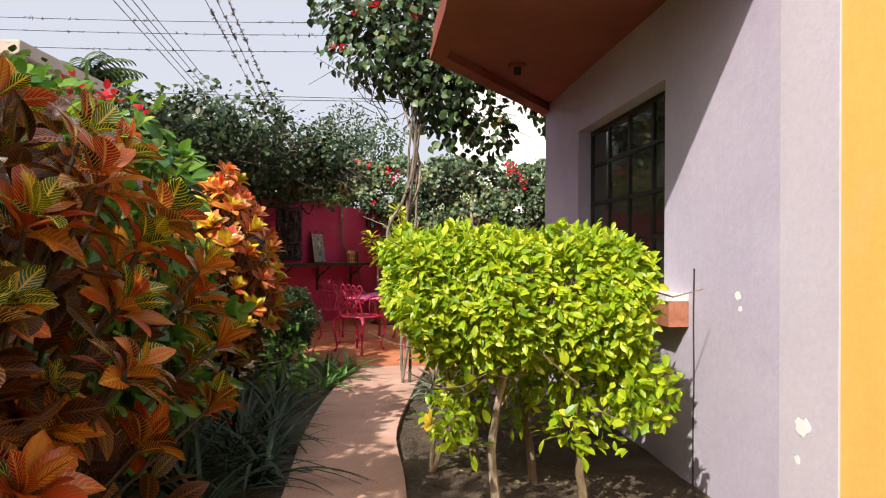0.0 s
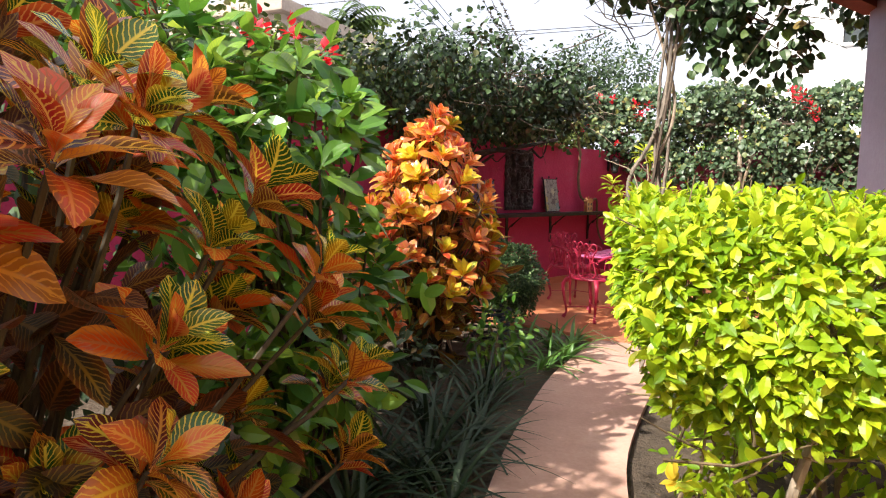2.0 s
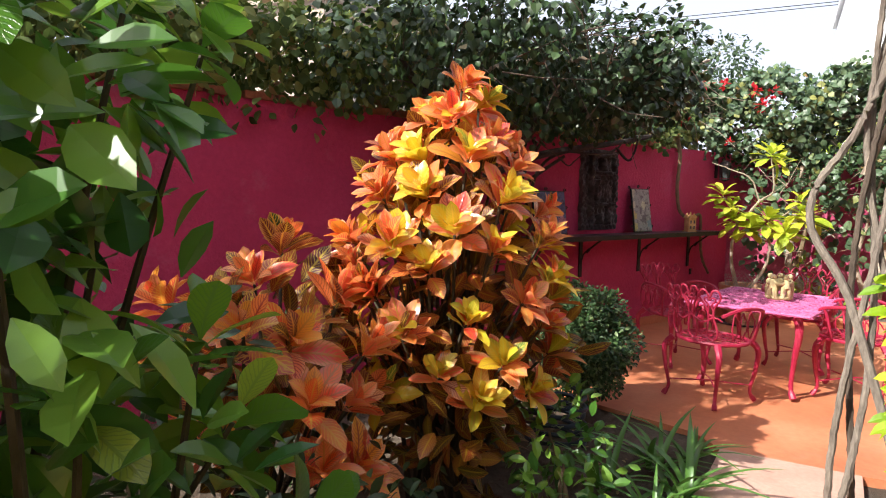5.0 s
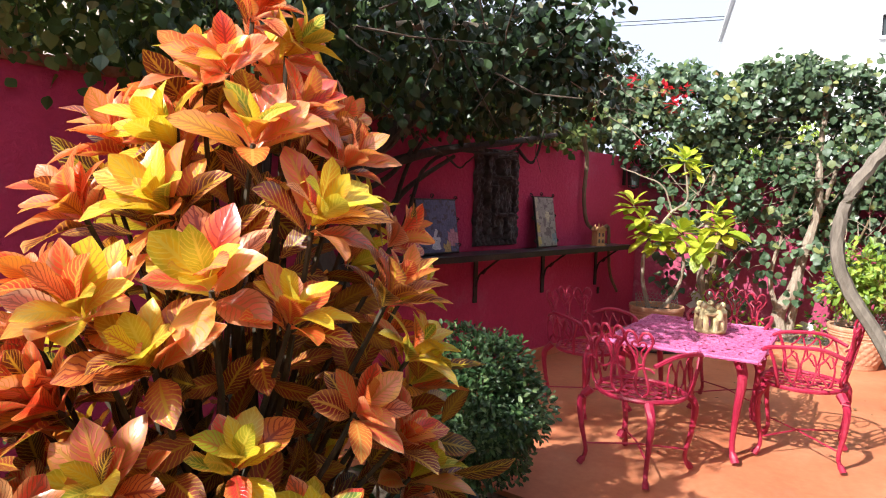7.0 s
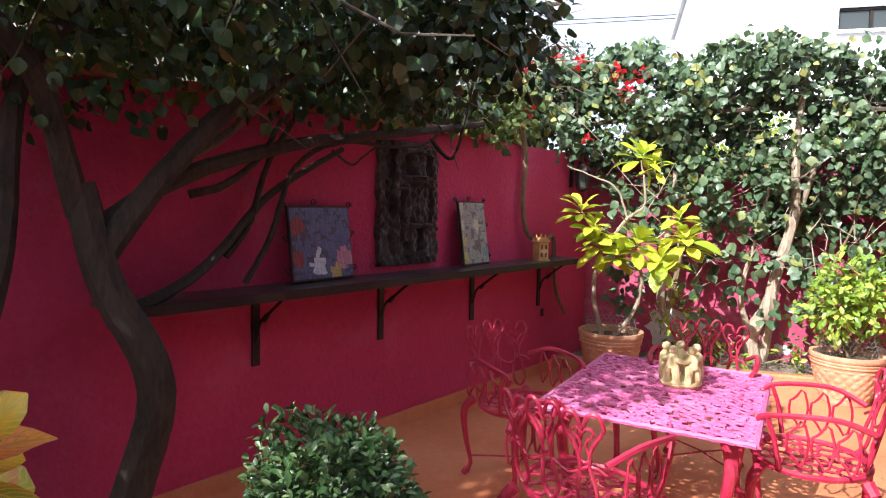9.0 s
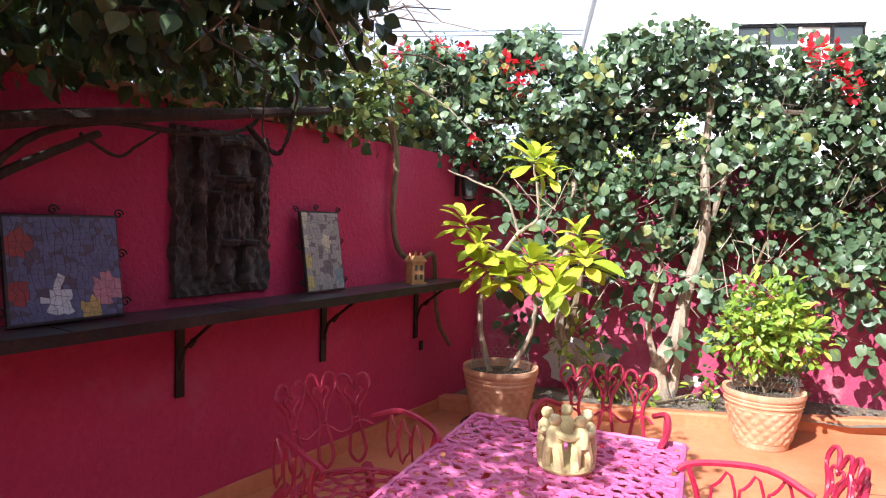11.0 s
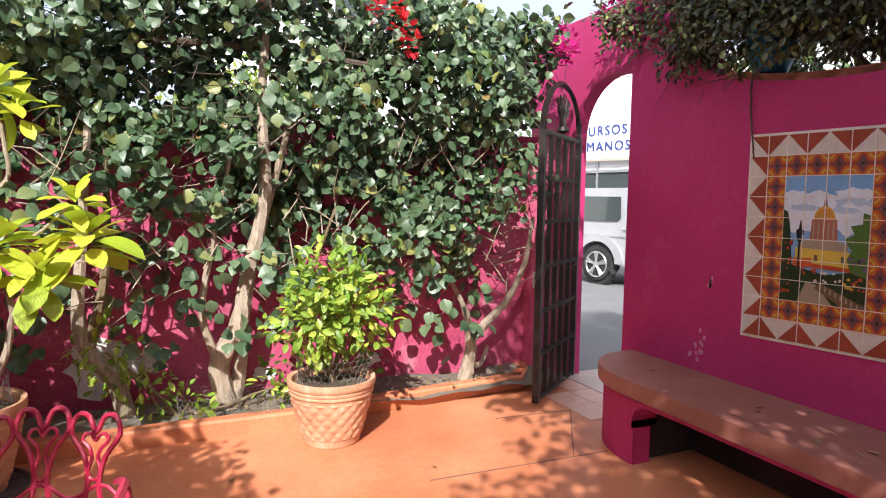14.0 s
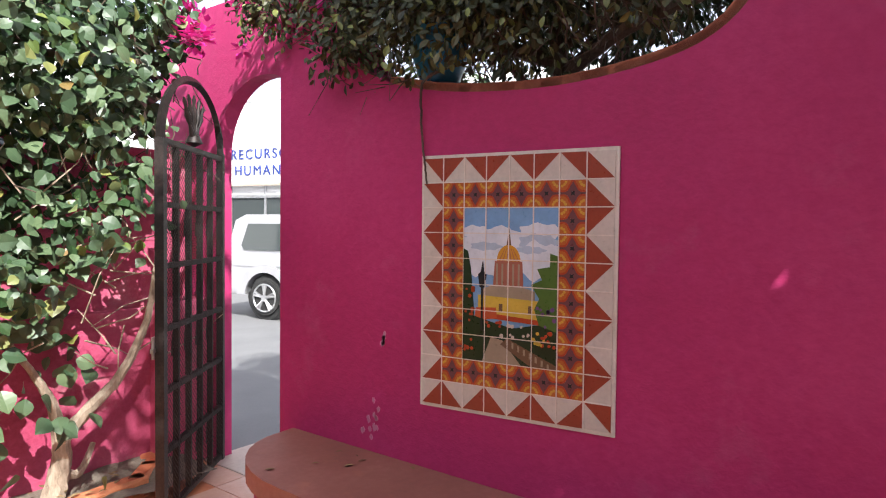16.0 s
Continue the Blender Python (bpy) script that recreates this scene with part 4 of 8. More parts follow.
over += [(-1.55, 7.9, 2.38, 0.30), (-1.65, 7.7, 2.3, 0.34), (-1.9, 8.0, 2.2, 0.32), (-1.45, 7.55, 2.5, 0.3), (-1.48, 8.38, 2.3, 0.28), (-1.75, 8.3, 2.28, 0.3), (-1.42, 8.1, 2.36, 0.28), (-1.55, 8.6, 2.38, 0.2)]
# unseen high clumps, added only to shade the chairs and floor
over += [(-3.5, 3.75, 4.2, 0.42), (-3.9, 4.4, 4.2, 0.42), (-3.6, 4.9, 4.1, 0.35), (-4.2, 4.3, 3.7, 0.4)]
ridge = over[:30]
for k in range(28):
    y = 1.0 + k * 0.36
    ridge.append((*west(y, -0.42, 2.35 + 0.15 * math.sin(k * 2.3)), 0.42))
# overhang gets darker leaves than the ridge: its underside shade is painted in
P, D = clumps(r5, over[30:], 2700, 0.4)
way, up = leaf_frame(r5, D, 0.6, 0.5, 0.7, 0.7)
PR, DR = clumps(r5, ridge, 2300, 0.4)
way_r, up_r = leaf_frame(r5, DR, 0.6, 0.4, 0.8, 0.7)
west_vine = vine_tree("gnarled_vine", "gnarled dark vine tree sprawling along the magenta wall", [
    ([west(7.25, 0.28, -0.05), west(7.38, 0.34, 0.35), west(7.42, 0.42, 0.75), west(7.28, 0.36, 1.15), west(7.22, 0.3, 1.5)], 0.085, 0.06, BARK_BLACK),
    ([west(7.25, 0.33, 1.2), west(7.5, 0.42, 1.6), west(7.9, 0.5, 2.05), west(8.3, 0.55, 2.3)], 0.055, 0.03, BARK_BLACK),
    ([west(7.22, 0.3, 1.4), west(7.05, 0.4, 1.9), west(6.7, 0.4, 2.3)], 0.05, 0.025, BARK_BLACK),
    ([west(7.22, 0.3, 1.3), west(7.6, 0.25, 1.55), west(8.2, 0.2, 1.75), west(8.9, 0.3, 1.88), west(9.5, 0.3, 2.0)], 0.045, 0.02, BARK_BLACK),
    ([west(6.95, 0.2, -0.05), west(6.85, 0.22, 0.5), west(7.0, 0.25, 1.2), west(7.1, 0.2, 1.9), west(7.4, 0.3, 2.3)], 0.05, 0.03, BARK_BLACK),
    ([west(7.4, 0.25, 1.0), west(7.75, 0.15, 1.15), west(8.1, 0.12, 1.5), west(8.5, 0.15, 1.75)], 0.03, 0.015, BARK_BLACK),
    ([west(7.0, 0.5, 2.2), west(7.6, 0.85, 2.36), west(8.2, 1.0, 2.42), west(8.8, 1.05, 2.45), west(9.3, 1.0, 2.6)], 0.035, 0.012, BARK_PALE),
    ([(-2.67, 7.93, 1.05), (-2.59, 8.03, 1.28), (-2.51, 8.13, 1.63), (-2.37, 8.37, 1.78), (-2.18, 8.73, 1.79), (-2.04, 8.98, 1.86), (-1.95, 9.07, 2.09)], 0.017, 0.009, BARK_BLACK),
    ([(-2.71, 7.83, 1.19), (-2.65, 7.94, 1.35), (-2.55, 7.96, 1.66), (-2.39, 8.07, 1.96), (-2.23, 8.19, 2.13)], 0.019, 0.010, BARK_BLACK),
    ([(-2.77, 7.65, 1.48), (-2.68, 7.79, 1.53), (-2.57, 7.91, 1.67), (-2.46, 7.92, 1.85)], 0.022, 0.012, BARK_BLACK),
    ([(-2.66, 7.45, 1.61), (-2.54, 7.6, 1.74), (-2.43, 7.68, 1.88), (-2.27, 7.85, 2.08), (-2.14, 8.01, 2.09), (-1.97, 8.28, 2.15), (-1.85, 8.43, 2.27)], 0.022, 0.010, BARK_DARK),
    ([(-2.42, 8.37, 1.74), (-2.37, 8.51, 1.67), (-2.33, 8.58, 1.72), (-2.26, 8.66, 1.8)], 0.008, 0.005, BARK_BLACK),
    ([(-2.05, 8.96, 1.86), (-1.94, 9.08, 1.75), (-1.85, 9.05, 2.0), (-1.73, 8.82, 2.29)], 0.014, 0.008, BARK_BLACK),
    # added limb that carries the unseen shading clumps
    ([(-4.4, 4.7, 1.9), (-4.3, 4.5, 2.8), (-4.0, 4.3, 3.6), (-3.6, 4.1, 4.2)], 0.04, 0.02, BARK_BLACK),
    ([west(7.9, 0.9, 2.4), west(8.3, 1.1, 2.6), west(8.5, 1.2, 2.62)], 0.02, 0.008, BARK_PALE),
    ([west(10.3, 0.03, 2.12), west(10.35, 0.05, 1.85), west(10.33, 0.05, 1.5), west(10.38, 0.06, 1.25), west(10.55, 0.08, 1.16), west(10.75, 0.07, 1.2), west(10.8, 0.06, 0.95), west(10.85, 0.06, 0.7), west(11.0, 0.06, 0.5)], 0.022, 0.015, BARK_GREEN),
], [
    ("leaves", cloud("leaves", PR, way_r, up_r, r5.uniform(0.045, 0.09, len(PR)), HEART, LIT_RIDGE_LEAF)),
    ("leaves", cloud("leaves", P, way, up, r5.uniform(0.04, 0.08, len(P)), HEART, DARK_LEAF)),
    ("brushwood", twigs(22, 260, [(-3.3, -1.6), (6.4, 9.8), (2.0, 2.6)], (0.2, 0.6), BARK_DARK, 0.005)),
    ("brushwood", twigs(23, 90, [(-2.4, -1.3), (7.6, 9.4), (2.1, 2.5)], (0.2, 0.5), BARK_PALE, 0.004, (0.3, 0.6, 0.1))),
])

# liana tree between path and house; unseen crown added to shade the east side
r6 = np.random.default_rng(31)
crown = [(-0.62, 5.8, 3.15, 0.48), (-0.22, 5.85, 2.9, 0.40), (-0.3, 5.8, 3.4, 0.5), (0.08, 5.95, 2.5, 0.32), (-0.02, 5.9, 2.72, 0.33), (0.45, 6.05, 2.38, 0.25), (0.3, 5.9, 3.0, 0.45), (0.0, 5.9, 3.9, 0.6), (-0.9, 5.9, 3.5, 0.4),
         # unseen clumps over and behind the house, added to shade the east wall
         (1.15, 7.0, 3.6, 0.75), (1.7, 7.2, 3.25, 0.7), (0.7, 7.1, 4.2, 0.9), (1.5, 7.1, 4.2, 0.9), (0.2, 6.6, 4.7, 0.8), (2.1, 7.3, 3.6, 0.7), (1.2, 7.0, 4.9, 0.8), (2.3, 7.0, 3.2, 0.6), (1.9, 7.4, 4.7, 0.8), (1.7, 7.15, 2.6, 0.42), (2.15, 7.25, 2.5, 0.45), (1.3, 7.0, 2.95, 0.42), (2.45, 7.3, 2.7, 0.45), (0.5, 6.3, 4.2, 0.6), (2.5, 6.7, 3.6, 0.6), (1.55, 6.23, 3.3, 0.36)]
P, D = clumps(r6, crown, 2600, 0.35)
way, up = leaf_frame(r6, D, 0.6, 0.6, 0.7, 0.7)
vine_tree("liana_tree", "slender twisted liana tree with a loose dark green crown", [
    ([(-0.02, 5.62, -0.05), (-0.2, 5.7, 0.5), (-0.36, 5.75, 1.02), (-0.50, 5.76, 1.28), (-0.49, 5.77, 1.46), (-0.38, 5.77, 1.66), (-0.29, 5.78, 1.95), (-0.27, 5.8, 2.5), (-0.4, 5.82, 3.1)], 0.018, 0.012, BARK_GREY),
    *[([(-0.30 + 0.03 * (z - 1.4) + 0.045 * math.cos(2.6 * z + 2.1 * k), 5.79 + 0.045 * math.sin(2.6 * z + 2.1 * k), z) for z in np.linspace(-0.05, 3.0, 14)], 0.015, 0.009, BARK_GREY if k else BARK_DARK) for k in range(3)],
    ([(-0.0, 5.66, -0.05), (-0.14, 5.72, 0.7), (-0.28, 5.78, 1.25), (-0.34, 5.8, 1.7), (-0.28, 5.82, 2.1), (-0.2, 5.82, 2.5), (0.05, 5.85, 3.0)], 0.013, 0.010, BARK_GREY),
    ([(-0.34, 5.78, 1.5), (-0.22, 5.8, 1.9), (-0.3, 5.8, 2.3), (-0.5, 5.8, 2.9)], 0.014, 0.009, BARK_PALE),
    # unseen stem, added to carry the shading clumps
    ([(2.3, 7.1, -0.05), (2.25, 7.15, 1.2), (2.0, 7.15, 2.4), (1.5, 7.1, 3.6)], 0.05, 0.03, BARK_DARK),
    ([(-0.27, 5.8, 2.3), (0.05, 5.95, 2.6), (0.4, 6.05, 2.5)], 0.014, 0.006, BARK_PALE),
], [("leaves", cloud("leaves", P, way, up, r6.uniform(0.055, 0.10, len(P)), HEART, VINE_LEAF)),
    ("brushwood", twigs(33, 160, [(-0.9, 0.6), (5.6, 6.1), (2.4, 3.6)], (0.2, 0.6), BARK_DARK, 0.005))], "tree")
flower_heads("bougainvillea_flower", "cluster of red bougainvillea bracts in the liana tree", [(-0.78, 5.5, 3.3, 0.05), (-0.95, 5.5, 3.0, 0.03), (-0.6, 5.45, 3.35, 0.04), (-0.28, 5.5, 3.3, 0.035)], RED_PETAL)

# bougainvillea on the east wall and over the doorway
r7 = np.random.default_rng(41)
bush = [(2.80, 10.15, 2.62, 0.26), (2.72, 9.85, 2.46, 0.26), (2.66, 9.5, 2.36, 0.26), (2.70, 9.2, 2.36, 0.24), (2.85, 8.9, 2.5, 0.24), (2.95, 10.0, 2.85, 0.4), (2.95, 9.4, 2.75, 0.4), (3.0, 8.7, 2.8, 0.34), (2.95, 10.55, 2.95, 0.24), (3.1, 8.3, 2.9, 0.26), (2.78, 9.0, 2.34, 0.26), (2.82, 8.6, 2.36, 0.22), (2.85, 9.6, 2.6, 0.34), (2.8, 9.25, 2.62, 0.3), (2.70, 10.35, 2.56, 0.2), (2.70, 10.62, 2.64, 0.17), (2.64, 9.9, 2.3, 0.18)]
P, D = clumps(r7, bush, 12500, 0.12)
way, up = leaf_frame(r7, D, 0.7, 0.4, 0.8, 0.6)
vine_tree("bougainvillea", "twiggy bougainvillea bush leaning over the pink wall", [
    ([(3.2, 8.9, 0.0), (3.15, 8.95, 1.2), (3.0, 9.0, 2.05), (2.95, 9.05, 2.6)], 0.05, 0.03, BARK_DARK),
    ([(3.0, 9.0, 2.1), (2.92, 8.7, 2.22), (2.92, 8.3, 2.32), (3.0, 7.9, 2.5)], 0.035, 0.014, BARK_DARK),
    ([(3.0, 9.0, 2.15), (2.86, 9.4, 2.3), (2.8, 9.9, 2.5), (2.8, 10.4, 2.7)], 0.035, 0.012, BARK_DARK),
    ([(2.98, 9.0, 2.2), (2.95, 8.5, 2.45), (2.95, 8.1, 2.7)], 0.02, 0.01, BARK_DARK),
    ([(2.9, 9.3, 2.2), (2.70, 9.46, 2.1), (2.71, 9.5, 1.95), (2.715, 9.49, 1.8), (2.716, 9.47, 1.66)], 0.007, 0.004, BARK_DARK),
], [("leaves", cloud("leaves", P, way, up, r7.uniform(0.025, 0.055, len(P)), OVAL, leafy("bougainvillea_leaf", [(0, (0.03, 0.036, 0.016)), (0.5, (0.055, 0.07, 0.024)), (0.85, (0.11, 0.10, 0.035)), (1, (0.22, 0.26, 0.06))], 0.5, 0.1))),
    ("brushwood", twigs(43, 600, [(2.72, 3.1), (8.5, 10.1), (2.12, 2.7)], (0.12, 0.36), BARK_DARK, 0.0035, (-0.2, 0.2, 0.0)))])
flower_heads("bougainvillea_flower", "cluster of magenta bougainvillea bracts over the doorway", [(2.60, 11.0, 2.55, 0.10), (2.56, 10.98, 2.5, 0.08), (2.60, 10.95, 2.48, 0.06), (2.57, 11.02, 2.63, 0.05), (2.66, 10.7, 2.68, 0.05), (2.72, 10.74, 2.43, 0.03), (2.74, 10.6, 2.62, 0.03), (2.7, 10.45, 2.72, 0.03), (2.66, 10.3, 2.60, 0.02), (2.66, 9.7, 2.62, 0.02), (2.72, 10.62, 2.80, 0.04), (2.70, 10.5, 2.46, 0.016), (2.68, 10.1, 2.5, 0.016), (2.6, 8.8, 2.45, 0.015)], PINK_PETAL, 0.04, 5, 26)


# pot shape stands in for an unclear blue object on the wall
def blue_pot():
    t = thing("blue_pot", "pot-shaped stand-in for an unclear blue object on the brick-topped wall among twigs", "plant pot", (2.84, 9.5, 2.10))
    part("body", Shape().lathe([(0.075, 0.0), (0.085, 0.01), (0.125, 0.12), (0.12, 0.19), (0.135, 0.20), (0.138, 0.225), (0.12, 0.225), (0.11, 0.18), (0.004, 0.18)], 32).mesh("body", BLUE_POT, True), t)
    part("soil", Shape().lathe([(0.108, 0.182), (0.004, 0.19)], 20).mesh("soil", SOIL), t)


blue_pot()
leaf_ball_spots = [(3.5, 8.2, 2.7, 0.5), (3.6, 8.8, 2.6, 0.5), (3.5, 9.3, 2.75, 0.5), (3.6, 9.9, 2.9, 0.5), (3.4, 8.5, 3.2, 0.5), (3.4, 9.2, 3.3, 0.5), (3.4, 9.9, 3.4, 0.5), (3.3, 10.5, 3.3, 0.4), (3.7, 7.8, 3.0, 0.5)]
rb = np.random.default_rng(47)
P, D = clumps(rb, leaf_ball_spots, 11000, 0.15)
way, up = leaf_frame(rb, D)
vine_tree("hedge_bush", "dark leafy bush growing outside behind the pink wall", [([(3.6, 8.9, -0.1), (3.6, 8.9, 1.5), (3.5, 9.0, 2.8)], 0.05, 0.03, BARK_DARK), ([(3.6, 8.9, 1.5), (3.5, 8.4, 2.3), (3.4, 8.1, 2.9)], 0.03, 0.015, BARK_DARK), ([(3.6, 8.9, 1.6), (3.5, 9.6, 2.4), (3.4, 10.1, 3.2)], 0.03, 0.015, BARK_DARK)],
          [("leaves", cloud("leaves", P, way, up, rb.uniform(0.035, 0.065, len(P)), OVAL, DARK_LEAF))], "bush")
# tree behind the path's start; unseen crown clumps added to shade the croton
rb = np.random.default_rng(48)
P, D = clumps(rb, [(-2.50, 2.90, 2.25, 0.24), (-2.97, 2.90, 2.35, 0.30), (-3.32, 2.80, 2.55, 0.36), (-2.75, 0.95, 2.75, 0.55), (-2.5, 0.5, 2.9, 0.6), (-1.65, -0.35, 2.95, 0.55), (-2.2, -0.6, 3.4, 0.7), (-1.3, -0.7, 3.1, 0.5), (-2.0, -1.0, 2.6, 0.7), (-2.7, 0.7, 2.7, 0.4), (-3.1, 3.2, 2.6, 0.35), (-3.3, 2.6, 2.55, 0.4)], 1700, 0.35)
way, up = leaf_frame(rb, D)
vine_tree("garden_tree", "dark leafy tree shading the garden bed beside the wall", [([(-2.5, -0.4, -0.05), (-2.45, -0.3, 1.2), (-2.3, -0.1, 2.2), (-2.1, 0.0, 2.9)], 0.07, 0.03, BARK_DARK), ([(-2.4, -0.25, 1.6), (-2.5, 0.4, 2.3), (-2.5, 1.0, 2.7)], 0.035, 0.015, BARK_DARK)],
          [("leaves", cloud("leaves", P, way, up, rb.uniform(0.06, 0.11, len(P)), OVAL, DARK_LEAF))], "tree")


# ---- shrubs ----
def big_leaf(seed, length_width, fold, curl, wave, material, name="leaf"):
    r = random.Random(seed)
    prof = [0.05, 0.26, 0.55, 0.80, 0.95, 1.0, 0.94, 0.70, 0.06]
    ws = [max(0.006, p * length_width * r.uniform(0.93, 1.07)) for p in prof]
    tv, tf, tu = blade(ws, fold, curl, wave)
    return mesh_from(name, tv.tolist(), tf, material, tu, smooth=True)


def rosette(root, centre, axis, meshes, count, size, r, tilt=(0.15, 1.25), name="leaf", ages=None, droop=-0.18):
    """Leaves spiralling round a stem's end: the outer ones spread, the inner ones stand."""
    axis = Vector(axis).normalized()
    q = axis.to_track_quat("Z", "Y")
    for k in range(count):
        t = k / max(count - 1, 1)
        az = k * 2.399 + r.uniform(-0.3, 0.3)
        el = tilt[1] + (tilt[0] - tilt[1]) * t + r.uniform(-0.15, 0.15)
        way = q @ Vector((math.sin(az) * math.sin(el), math.cos(az) * math.sin(el), math.cos(el)))
        way = (way + Vector((0, 0, droop * (1 - t)))).normalized()
        side = way.cross(axis)
        if side.length < 1e-3:
            side = Vector((1, 0, 0))
        side.normalize()
        face = side.cross(way)
        roll = r.uniform(-0.35, 0.35)
        x, z = side * math.cos(roll) + face * math.sin(roll), face * math.cos(roll) - side * math.sin(roll)
        s = size * (1 - 0.28 * t) * r.uniform(0.8, 1.15)
        p = Vector(centre) + axis * (0.07 * size / 0.2) * (t - 0.6) + way * 0.01
        age = min(2, int(t * 2.5 + r.uniform(0.1, 1.1))) if r.random() < 0.72 else r.randint(0, 2)
        ob = new(name, r.choice(ages[age] if ages else meshes))
        ob.parent = root
        ob.matrix_basis = Matrix(((x.x * s, way.x * s, z.x * s, p.x), (x.y * s, way.y * s, z.y * s, p.y), (x.z * s, way.z * s, z.z * s, p.z), (0, 0, 0, 1)))


def croton(name, label, base, tips, materials, leaf_size, count, seed, body, widths=(0.20, 0.225, 0.255), density=560, tilt=(0.18, 1.22), sunny=True):
    """Big leaves in rosettes at the stems' ends, over a joined mass of inner leaves."""
    r = random.Random(seed)
    root = thing(name, label, "shrub")
    ages = [[big_leaf(seed + 7 * j + k, r.choice(widths), r.uniform(0.12, 0.42), r.uniform(0.05, 0.55), r.uniform(0.0, 0.2), m) for k in range(5)] for j, m in enumerate(materials[:3])]
    for i, (x, y, z) in enumerate(tips):
        b = Vector(base) + Vector((r.uniform(-0.15, 0.15), r.uniform(-0.15, 0.15), -0.05))
        tip = Vector((x, y, z))
        out = Vector((x - base[0], y - base[1], 0))
        mid = b.lerp(tip, 0.55) - out * 0.15
        line = wander([b, mid, tip], 5, 0.004, r)
        part("stem", Shape().tube(line, taper(len(line), 0.012, 0.006), 5).mesh("stem", STEM_DARK), root)
        axis = out.normalized() * 0.7 + Vector((0, 0, 0.8)) + Vector((r.uniform(-0.25, 0.25), r.uniform(-0.25, 0.25), 0))
        old, mid, young = ages
        tone = r.choice(([old, mid, mid], [mid, mid, young], [mid, young, young], [old, old, mid], [old, mid, young]) if sunny else ([old, old, mid], [old, mid, young], [old, old, young], [mid, old, young], [mid, mid, young], [mid, young, young]))
        rosette(root, tip, axis, None, count + r.randint(-1, 2), leaf_size * r.uniform(0.85, 1.15), r, tilt, "leaf", tone, 0.05)
    rr = np.random.default_rng(seed)
    # inner mass takes the darkened leaves, so the gaps carry painted shade
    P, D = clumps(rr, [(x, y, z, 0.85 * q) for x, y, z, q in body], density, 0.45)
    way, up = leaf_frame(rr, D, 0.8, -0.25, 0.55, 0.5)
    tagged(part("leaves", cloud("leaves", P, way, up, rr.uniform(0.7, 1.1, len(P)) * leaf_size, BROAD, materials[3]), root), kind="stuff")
    return root


rt = random.Random(8)
tips1 = [(-0.90, 1.62, 1.36), (-0.98, 2.02, 1.20), (-0.88, 1.75, 0.84), (-1.05, 1.5, 1.05), (-1.12, 2.1, 1.5), (-1.3, 1.8, 1.62), (-1.2, 2.25, 1.0), (-0.98, 2.05, 0.55), (-0.95, 1.4, 0.62),
         (-0.98, 1.25, 1.0), (-1.3, 1.4, 1.45), (-1.5, 2.0, 1.5), (-1.45, 1.6, 1.15), (-1.15, 2.3, 0.72), (-1.15, 1.15, 1.3), (-1.05, 1.8, 1.5), (-1.55, 2.3, 1.68), (-1.22, 1.95, 1.25), (-1.0, 2.2, 1.3), (-1.7, 1.8, 1.6),
         (-1.1, 1.0, 0.75), (-1.1, 1.7, 0.75), (-0.95, 1.05, 0.8), (-1.65, 1.4, 1.6), (-1.35, 1.2, 0.9), (-1.2, 0.9, 1.15), (-1.0, 1.5, 1.25), (-0.95, 1.85, 1.02), (-0.88, 2.28, 1.12), (-0.84, 2.36, 0.84), (-0.9, 2.42, 0.58), (-0.98, 2.4, 0.98), (-1.0, 2.5, 0.75)]
tips1 += [(-1.12 + rt.uniform(-0.2, 0.2), rt.uniform(1.1, 2.35), 0.45 + 0.062 * k) for k in range(18)]
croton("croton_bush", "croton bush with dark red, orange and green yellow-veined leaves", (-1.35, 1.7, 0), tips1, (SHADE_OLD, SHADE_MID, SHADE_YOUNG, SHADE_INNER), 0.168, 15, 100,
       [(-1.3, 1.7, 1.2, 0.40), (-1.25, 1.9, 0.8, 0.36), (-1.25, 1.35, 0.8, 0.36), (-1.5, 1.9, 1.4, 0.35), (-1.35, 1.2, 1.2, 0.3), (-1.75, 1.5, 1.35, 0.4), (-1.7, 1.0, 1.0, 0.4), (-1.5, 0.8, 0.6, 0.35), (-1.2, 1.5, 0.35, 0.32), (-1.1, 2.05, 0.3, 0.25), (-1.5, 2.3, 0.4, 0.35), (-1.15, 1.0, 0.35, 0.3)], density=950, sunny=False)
tips2 = []
for k in range(70):
    t = k / 69
    z = 1.80 - 1.28 * t ** 0.9
    rad = 0.07 + 0.38 * min(1, t * 2.4)
    a = k * 2.399 - 0.6
    tips2.append((-1.93 + rad * math.cos(a), 5.40 + rad * math.sin(a), z + rt.uniform(-0.06, 0.06)))
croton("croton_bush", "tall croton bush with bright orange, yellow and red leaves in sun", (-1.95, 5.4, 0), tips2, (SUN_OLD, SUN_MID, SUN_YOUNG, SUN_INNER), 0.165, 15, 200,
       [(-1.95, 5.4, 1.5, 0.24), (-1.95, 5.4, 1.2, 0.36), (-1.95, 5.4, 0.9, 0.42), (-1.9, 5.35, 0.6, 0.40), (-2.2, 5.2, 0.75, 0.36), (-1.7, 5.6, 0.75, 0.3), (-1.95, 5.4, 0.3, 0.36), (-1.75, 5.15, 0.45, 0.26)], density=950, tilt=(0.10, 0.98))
tips3 = [(-2.30, 4.55, 1.05), (-2.1, 4.5, 0.85), (-2.5, 4.6, 0.75), (-1.95, 4.65, 0.62), (-2.25, 4.35, 0.6), (-2.6, 4.4, 0.95), (-1.9, 4.45, 0.45), (-2.4, 4.8, 1.15), (-2.15, 4.85, 0.95), (-2.7, 4.7, 0.7)]
